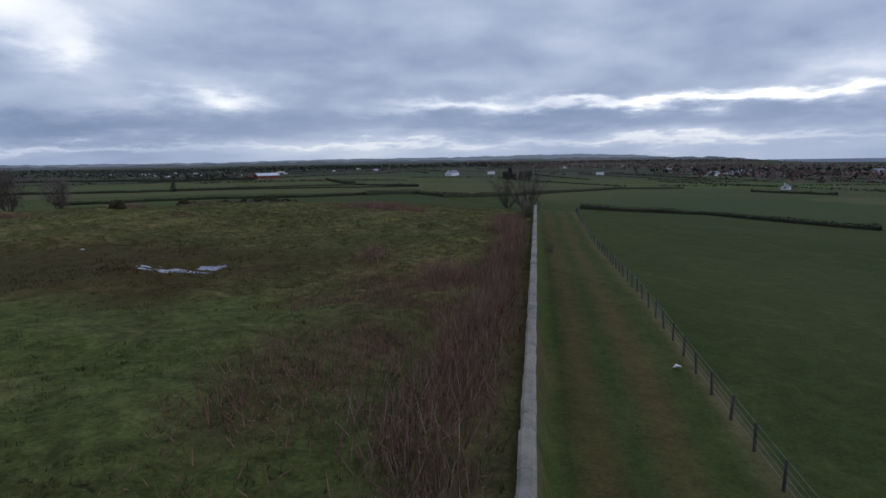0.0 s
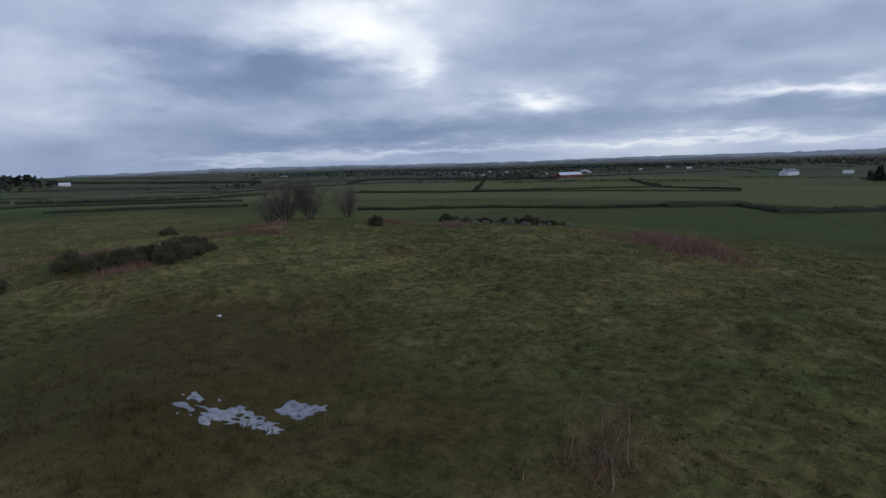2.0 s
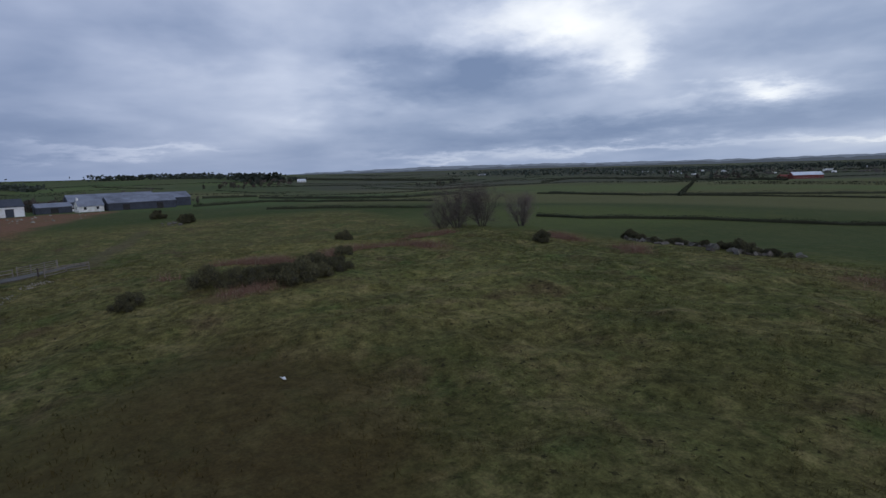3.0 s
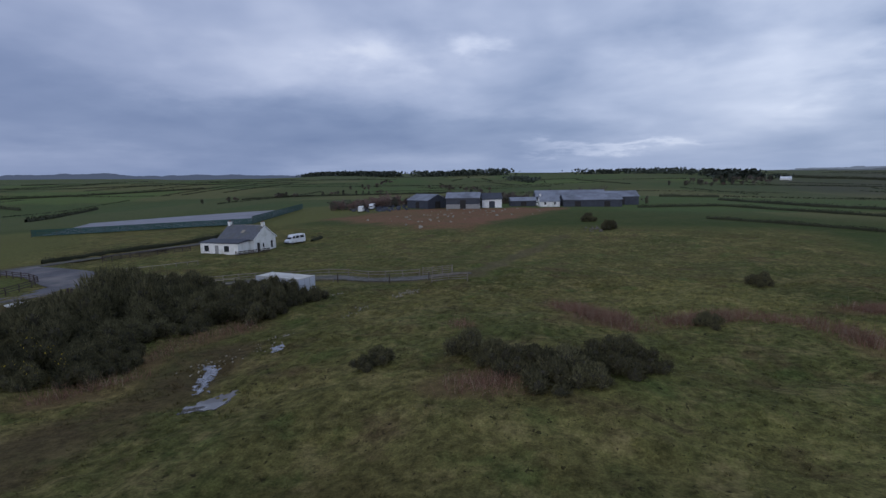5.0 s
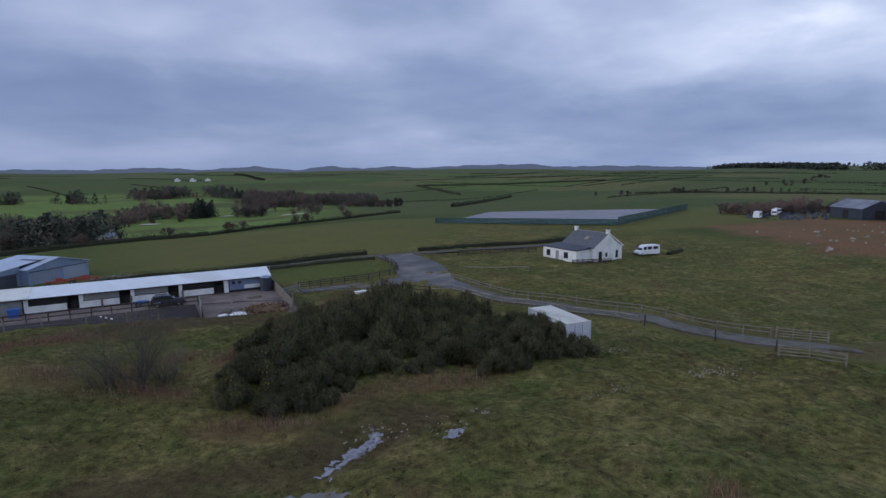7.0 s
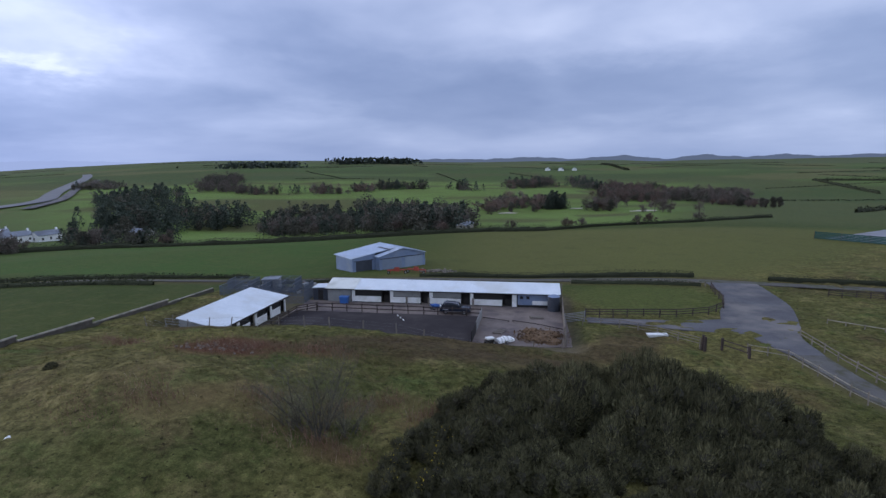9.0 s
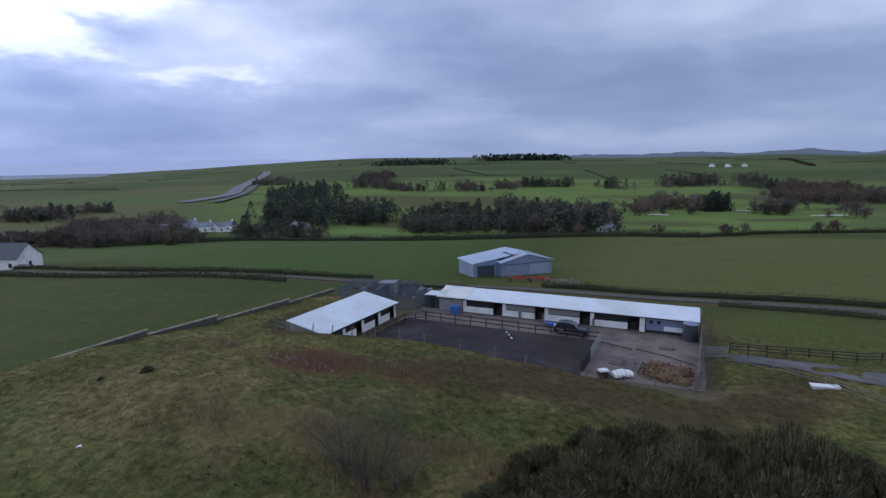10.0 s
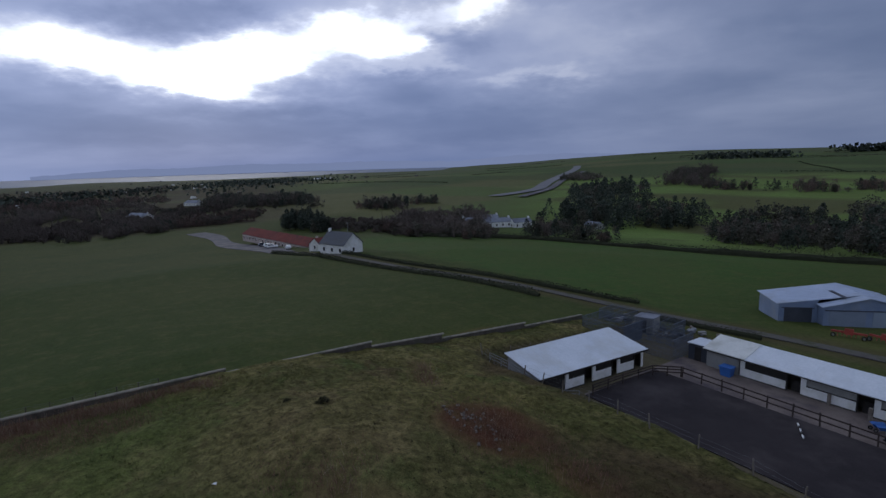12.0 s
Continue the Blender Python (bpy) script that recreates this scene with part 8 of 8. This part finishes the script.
for x, y, h in ((-32.4, -45.6, 1.15), (-42.4, -45.5, 1.2), (-35.9, -44.9, 1.3)):
    bm = boxes((x - 0.14, y - 0.12, 0, x + 0.14, y + 0.12, h), bevel=0.02)
    tagged(part("door_board", bm, TIMBER, None), "upright grey board leaning by a stable door", "board", "boards by the stables")

# muck heap and spilled straw
rng = np.random.default_rng(5)
me = np_mesh("muck_heap", [leaves(np.stack([-51.8 + rng.normal(size=1400) * 1.3, -32.2 + rng.normal(size=1400) * 1.1, 0.05 + np.abs(rng.normal(size=1400)) * 0.22], 1), 0.3, rng)], MUCK)
tagged(new("muck_heap", me), "low heap of straw and muck in the yard's corner", "muck heap", kind="stuff")
bm = bmesh.new()
for cx, cy, r, h in ((-51.8, -32.2, 2.0, 0.55), (-53.0, -33.6, 1.3, 0.4), (-50.8, -34.6, 1.2, 0.3), (-53.2, -30.8, 1.1, 0.45)):
    ret = bmesh.ops.create_icosphere(bm, subdivisions=3, radius=1.0)
    for v in ret["verts"]:
        k = 1 + 0.25 * (noise.noise(v.co * 2.5 + Vector((cx, cy, 0))))
        v.co = Vector((cx + v.co.x * r * k, cy + v.co.y * r * k, max(-0.05, v.co.z * h * k)))
tagged(part("muck_mound", bm, MUCK, None), "rusty brown mound of old bedding", "muck heap")

# plastic trough and litter
bm = bmesh.new()
loft(bm, [[(-1.0, -0.3, 0), (1.0, -0.3, 0), (1.0, 0.3, 0), (-1.0, 0.3, 0)], [(-1.2, -0.42, 0.38), (1.2, -0.42, 0.38), (1.2, 0.42, 0.38), (-1.2, 0.42, 0.38)]])
ob = tagged(part("trough", bm, VANWHITE, None), "long white water trough on the verge", "trough")
ob.matrix_world = pose(-65.3, -32.6, gz(-65.3, -32.6), 0, 0, 8)
for x, y, s in ((5.27, 20.3, 0.2), (-21.5, 7.2, 0.16), (-27, 21, 0.18), (-30.8, 31.6, 0.14)):
    bm = bmesh.new()
    prism(bm, [(-s, -s * 0.4, 0.02), (-s * 0.2, -s * 0.6, 0.1), (s, -s * 0.2, 0.03), (s * 0.6, s * 0.5, 0.12), (-s * 0.7, s * 0.4, 0.05)], (0, 0, 0.03))
    ob = tagged(part("litter", bm, VANWHITE, None), "scrap of white plastic lying in grass", "litter", "litter")
    ob.matrix_world = pose(x, y, gz(x, y) + 0.06, 0, 0, x * 40)

# ---------------------------------------------------------------- clutter behind the stable block


def mesh_pen(x, y, turn, w, d, h):
    """A pen of galvanised mesh panels with a frame overhead."""
    th = thing("dog_pen", pose(x, y, gz(x, y), 0, 0, turn), "galvanised mesh pen with an open frame roof", "pen", "mesh pens")
    for a, b in (((0, 0), (w, 0)), ((w, 0), (w, d)), ((w, d), (0, d)), ((0, d), (0, 0))):
        bm = bmesh.new()
        pa, pb = Vector((*a, 0)), Vector((*b, 0))
        n = max(4, int((pb - pa).length / 0.10))
        for k in range(n + 1):
            q = pa + (pb - pa) * k / n
            rod(bm, q, q + Vector((0, 0, h)), 0.016, 0.016, 3)
        for k in range(5):
            rod(bm, pa + Vector((0, 0, 0.05 + (h - 0.1) * k / 4)), pb + Vector((0, 0, 0.05 + (h - 0.1) * k / 4)), 0.02, 0.02, 4)
        part("mesh_panel", bm, MESHBLUE, th)
    bm = bmesh.new()
    for k in range(4):
        rod(bm, (w * k / 3, 0, h), (w * k / 3, d, h), 0.03, 0.03, 4)
    part("roof_frame", bm, MESHBLUE, th)
    return th


MESHBLUE = mat("bluish_galvanised_mesh", (0.09, 0.105, 0.14), (0.15, 0.175, 0.22), 1.5, 0.6, metal=0.2)
mesh_pen(-16.6, -48.6, 3, 6.8, 4.4, 2.6)
mesh_pen(-9.6, -48.2, 3, 6.4, 4.4, 2.5)
mesh_pen(-12.4, -53.6, 5, 5.2, 3.4, 2.1)
mesh_pen(-5.0, -53.4, 5, 4.2, 3.4, 1.9)


def water_tank(x, y):
    th = thing("water_tank", pose(x, y, 0.03), "round dark blue-grey water tank at the row's end", "tank")
    part("barrel", rod(bmesh.new(), (0, 0, 0), (0, 0, 2.1), 0.85, 0.85, 24), DARKCLAD, th)
    part("lid", rod(bmesh.new(), (0, 0, 2.1), (0, 0, 2.32), 0.88, 0.35, 24), BLUEGREY, th, "shallow domed lid")
    for z in (0.5, 1.0, 1.5):
        part("hoop", rod(bmesh.new(), (0, 0, z), (0, 0, z + 0.06), 0.875, 0.875, 24), DARKCLAD, th)
    return th


water_tank(-54.0, -44.5)


def grey_hut(x, y, turn, w, d, h, label, m=None):
    th = thing("store_hut", pose(x, y, 0, 0, 0, turn), label, "hut", "huts by the stables")
    part("wall", boxes((-w / 2, -d / 2, 0, w / 2, d / 2, h)), m or DARKCLAD, th)
    bm = bmesh.new()
    prism(bm, [(-w / 2 - 0.12, -d / 2 - 0.12, h + 0.12), (w / 2 + 0.12, -d / 2 - 0.12, h), (w / 2 + 0.12, -d / 2 - 0.12, h + 0.1), (-w / 2 - 0.12, -d / 2 - 0.12, h + 0.22)], (0, d + 0.24, 0))
    part("roof", bm, SHEET if m is None else ROOFGREY, th)
    part("door", boxes((-0.4, d / 2, 0.05, 0.4, d / 2 + 0.04, h - 0.25)), DARKBOARD, th)
    for k in range(5):
        u = -w / 2 + w * (k + 0.5) / 5
        part("batten", boxes((u - 0.03, d / 2, 0, u + 0.03, d / 2 + 0.03, h)), m or DARKCLAD, th)
    return th


grey_hut(-18.6, -47.6, 0, 2.4, 2.4, 1.95, "dark grey shed with a pale edged roof")
grey_hut(-8.2, -51.2, 12, 2.6, 2.2, 2.1, "grey slatted store beside the mesh pens", GREYBOARD)
rnd = random.Random(8)
for k in range(26):
    x, y = rnd.uniform(-17, -1), rnd.uniform(-57, -50)
    s = rnd.uniform(0.3, 0.8)
    m = rnd.choice([GALV, TIMBER, DARKBOARD, DARKCLAD, COPE, GREYBOARD])
    th = thing("scrap_pile", pose(x, y, gz(x, y), 0, 0, rnd.uniform(0, 360)), "heap of scrap timber and metal", "scrap", "scrap behind the stables")
    for j in range(3):
        bm = boxes((-s * rnd.uniform(0.6, 1.6), -0.12 - 0.3 * s * rnd.random(), 0.12 * j, s * rnd.uniform(0.6, 1.6), 0.12 + 0.3 * s * rnd.random(), 0.12 * j + rnd.uniform(0.05, 0.3)), bevel=0.01)
        ob = part("scrap_piece", bm, m if j else rnd.choice([TIMBER, GALV]), th)
        ob.rotation_euler = (rnd.uniform(-0.15, 0.15), rnd.uniform(-0.2, 0.2), rnd.uniform(0, 3))


def harrow(x, y, turn):
    th = thing("farm_implement", pose(x, y, gz(x, y), 0, 0, turn), "faded red tractor implement by the lane", "implement", "red implements")
    part("beam", boxes((-2.0, -0.1, 0.6, 2.0, 0.1, 0.85)), REDPAINT, th)
    part("headstock", boxes((-0.5, 0.1, 0.5, 0.5, 0.35, 1.3)), REDPAINT, th)
    for k in range(8):
        u = -1.8 + k * 0.51
        bm = rod(bmesh.new(), (u, 0, 0.6), (u, -0.4, 0.25), 0.05, 0.04, 5)
        rod(bm, (u, -0.4, 0.25), (u, -0.2, 0.0), 0.04, 0.03, 5)
        part("tine", bm, REDPAINT, th)
    for s in (-1, 1):
        wheel(th, s * 1.7, 0.5, 0.3, 0.14)


harrow(-24.5, -72.4, 15)
harrow(-28.4, -73.2, -10)
stone_scatter("brush_heap", [(-31.5, -75.5, 1.4), (-34, -74.8, 1.0)], 110, 0.4, TIMBER, "heap of logs and brushwood beside the barn", 12)
stone_scatter("scrap_corner", [(-252, -78, 9), (-268, -80, 8), (-240, -66, 5)], 140, 1.1, DARKCLAD, "scrapyard clutter by the farm", 13)
stone_scatter("soil_litter", [(-175, -20, 12), (-205, -30, 16), (-225, -10, 14)], 60, 0.55, COPE, "pale scraps scattered over bare soil", 14)
stone_scatter("wall_rubble", [(-160, 30, 2.5), (-166, 32, 3)], 26, 0.5, STONE, "heap of pale rubble in rough pasture", 15)

# dual carriageway on the far hill, with pale verges
drape("road", strip([(365, -326), (404, -418), (470, -500), (544, -597), (640, -720), (746, -856), (840, -960)], 16, 3, 20), mat("pale_far_road", (0.13, 0.13, 0.14), (0.19, 0.19, 0.20), 0.05, 0.85), "main road climbing a far hillside", "road", 0.9)
drape("road", strip([(330, -330), (395, -432), (480, -540), (560, -650), (640, -760)], 9, 3, 20), TARMAC, "slip road beside the main road", "road", 1.2)
# bunkers on the golf course
for k, (x, y, r) in enumerate(((-40, -300, 4.5), (-118, -292, 6.0), (-84, -330, 3.5), (60, -330, 3.5))):
    rows = [[(x + r * q * math.cos(a) * 1.3, y + r * q * math.sin(a) * 0.8 * (1 + 0.2 * math.sin(3 * a + k))) for a in (6.2832 * j / 16 for j in range(17))] for q in (0.02, 0.5, 1.0)]
    drape("bunker", rows, mat("bunker_sand", (0.42, 0.38, 0.30), (0.52, 0.47, 0.38), 0.6, 0.95), "pale sand bunker on a fairway", "bunker", 0.25)
# lamp posts and masts
for x, y, h in ((128, -66, 9),):
    bm = rod(bmesh.new(), (x, y, gz(x, y) - 0.3), (x, y, gz(x, y) + h), 0.09, 0.06, 6)
    rod(bm, (x, y, gz(x, y) + h), (x + 1.2, y, gz(x, y) + h + 0.1), 0.05, 0.05, 5)
    tagged(part("street_lamp", bm, GALV, None), "slim grey lamp post near the roadhouse", "lamp post")

# ---------------------------------------------------------------- undergrowth, last of all


def bracken():
    rng = np.random.default_rng(71)
    vs, dark, pale = [], [], []
    for pts, half in BRACKEN_LINES:
        p = np.array(pts, float)
        seg = np.hypot(*np.diff(p, axis=0).T)
        s = np.concatenate([[0], np.cumsum(seg)])
        near = half * 2 * s[-1]
        n = int(near * (110 if p[:, 0].max() > -30 and p[:, 1].min() > 0 else 105 if p[:, 1].min() > 28 else 40))
        q = rng.uniform(0, s[-1], n)
        x = np.interp(q, s, p[:, 0]) + rng.normal(size=n) * half * 0.5
        y = np.interp(q, s, p[:, 1]) + rng.normal(size=n) * half * 0.5
        x = x - (lattice(y / 3.6, y * 0, 61) ** 2 * 2.6 * rng.random(n) if half < 1.2 and p[0, 1] > 0 else 0)
        k = (x < -0.45) & (rng.random(n) < (1.0 if half < 1.3 else 0.5 + 0.5 * step(0.35, 0.6, lattice(x / 3.2, y / 3.2, 62))))
        x, y = x[k], y[k]
        z = height(x, y) - 0.05
        pos = np.stack([x, y, z], 1)
        d = rng.normal(size=pos.shape) * 0.32 + np.array([0.05, 0.0, 1.0])
        d /= np.linalg.norm(d, axis=1)[:, None]
        m = len(pos)
        tall = rng.uniform(0.35, 1.0, m) * (0.7 + 0.6 * lattice(x / 2, y / 2, 44))
        sel = rng.random(m)
        dark.append(slivers(pos[sel < 0.7], d[sel < 0.7], tall[sel < 0.7], 0.032, rng))
        pale.append(slivers(pos[sel >= 0.85], d[sel >= 0.85], tall[sel >= 0.85] * 1.15, 0.028, rng))
        fr = pos[::2] + d[::2] * tall[::2, None] * 0.6
        dark.append(leaves(fr + rng.normal(size=fr.shape) * 0.1, 0.055, rng))
    # thin stalks spread through the grass beside the wall and on the bank
    for cx, cy, rx, ry, n in ((-4.6, 20.5, 1.0, 2.4, 2400), (-6.4, 24.0, 1.3, 1.6, 1500), (-8.6, 27.0, 1.2, 1.2, 900), (-5.6, 15.5, 1.4, 2.2, 1500), (-9.5, 21.5, 1.0, 1.2, 700), (-7.0, 12.0, 1.6, 2.0, 1000), (-4.4, 33.0, 1.6, 3.0, 1000), (-24.3, -11.2, 3.2, 2.2, 2600), (-32, -12.2, 2.4, 1.4, 900), (-37, 0.5, 3.0, 1.6, 1200), (-24.2, 3.2, 2.0, 1.3, 700)):
        pos = np.stack([cx + rng.normal(size=n) * rx, cy + rng.normal(size=n) * ry, np.zeros(n)], 1)
        pos = pos[pos[:, 0] < -0.5]
        pos[:, 2] = height(pos[:, 0], pos[:, 1]) - 0.05
        d = rng.normal(size=pos.shape) * 0.4 + np.array([0.05, 0.0, 1.0])
        d /= np.linalg.norm(d, axis=1)[:, None]
        dark.append(slivers(pos, d, rng.uniform(0.15, 0.5, len(pos)), 0.03, rng))
        fr = pos[::3] + np.array([0, 0, 0.14])
        dark.append(leaves(fr + rng.normal(size=fr.shape) * 0.08, 0.05, rng))
    tagged(new("dead_bracken", np_mesh("dead_bracken", dark, BRACKEN)), "tangle of dead red-brown bracken and docks", "undergrowth", kind="stuff")
    tagged(new("dry_stalks", np_mesh("dry_stalks", pale, STRAW)), "bleached dry stalks among the bracken", "undergrowth", kind="stuff")


bracken()


def tussocks():
    """Tufts of rough grass over the mound, thicker where the turf is coarse."""
    rng = np.random.default_rng(72)
    n = 62000
    x, y = rng.uniform(-95, -0.6, n), rng.uniform(-27, 78, n)
    keep = (lattice(x / 3.1, y / 3.1, 51) * 0.6 + lattice(x / 1.1, y / 1.1, 52) * 0.4 > 0.36 + 0.22 * rng.random(n)) & (yard_share(x, y) < 0.2)
    for cx, cy, r, _ in HOLLOWS:
        keep &= np.hypot(x - cx, y - cy) > r * 0.7
    x, y = x[keep], y[keep]
    per = 5
    x, y = np.repeat(x, per) + rng.normal(size=len(x) * per) * 0.10, np.repeat(y, per) + rng.normal(size=len(y) * per) * 0.10
    c, rug = cover(x, y)
    pos = np.stack([x, y, height(x, y) - 0.08 + rug * tussock_rise(x, y)], 1)
    d = rng.normal(size=pos.shape) * 0.5 + np.array([0.12, 0.05, 0.9])
    d /= np.linalg.norm(d, axis=1)[:, None]
    me = np_mesh("grass_tufts", [slivers(pos, d, rng.uniform(0.10, 0.34, len(pos)), 0.05, rng)], TURF)
    c = c * rng.uniform(0.7, 1.6, len(c))[:, None]
    col = me.attributes.new("cover", "FLOAT_COLOR", "POINT")
    col.data.foreach_set("color", np.repeat(np.concatenate([c, np.ones((len(c), 1))], 1), 3, 0).astype(np.float32).ravel())
    ra = me.attributes.new("rugged", "FLOAT", "POINT")
    ra.data.foreach_set("value", np.repeat(rug, 3).astype(np.float32))
    tagged(new("grass_tufts", me), "coarse grass tufts all over the mound", "grass", kind="stuff")


tussocks()


def dark_tussocks():
    """Tight grass tufts that stand out of the turf, their dark colour imitating the shadows of tussocks."""
    rng = np.random.default_rng(73)
    n = 4200
    x, y = rng.uniform(-92, -0.8, n), rng.uniform(-26, 76, n)
    keep = (lattice(x / 7, y / 7, 55) + 0.5 * lattice(x / 2.5, y / 2.5, 56) > 0.62) & (yard_share(x, y) < 0.2)
    for cx, cy, r, _ in HOLLOWS:
        keep &= np.hypot(x - cx, y - cy) > r
    x, y = x[keep], y[keep]
    c, rug = cover(x, y)
    z = height(x, y) + rug * tussock_rise(x, y)
    per = 14
    size = np.repeat(rng.uniform(0.06, 0.14, len(x)), per)
    px_, py_, pz_ = (np.repeat(v, per) for v in (x, y, z))
    d = rng.normal(size=(len(px_), 3)) * 0.55 + np.array([0, 0, 0.8])
    d /= np.linalg.norm(d, axis=1)[:, None]
    pos = np.stack([px_ + rng.normal(size=len(px_)) * size * 0.45, py_ + rng.normal(size=len(px_)) * size * 0.45, pz_ - 0.04], 1)
    me = np_mesh("rush_tufts", [slivers(pos, d, size * rng.uniform(0.7, 1.5, len(size)), 0.045, rng)], SHADETUFT)
    tagged(new("rush_tufts", me), "small tufts over the mound, coloured dark as tussock shadows", "grass", kind="stuff")


# tuft colour set dark to read as shadow between tussocks
SHADETUFT = leaf_mat("painted_shadow_tufts", (0.036, 0.034, 0.014), (0.110, 0.096, 0.042), 0.95)
dark_tussocks()
cope_stones(FIELD_WALL)
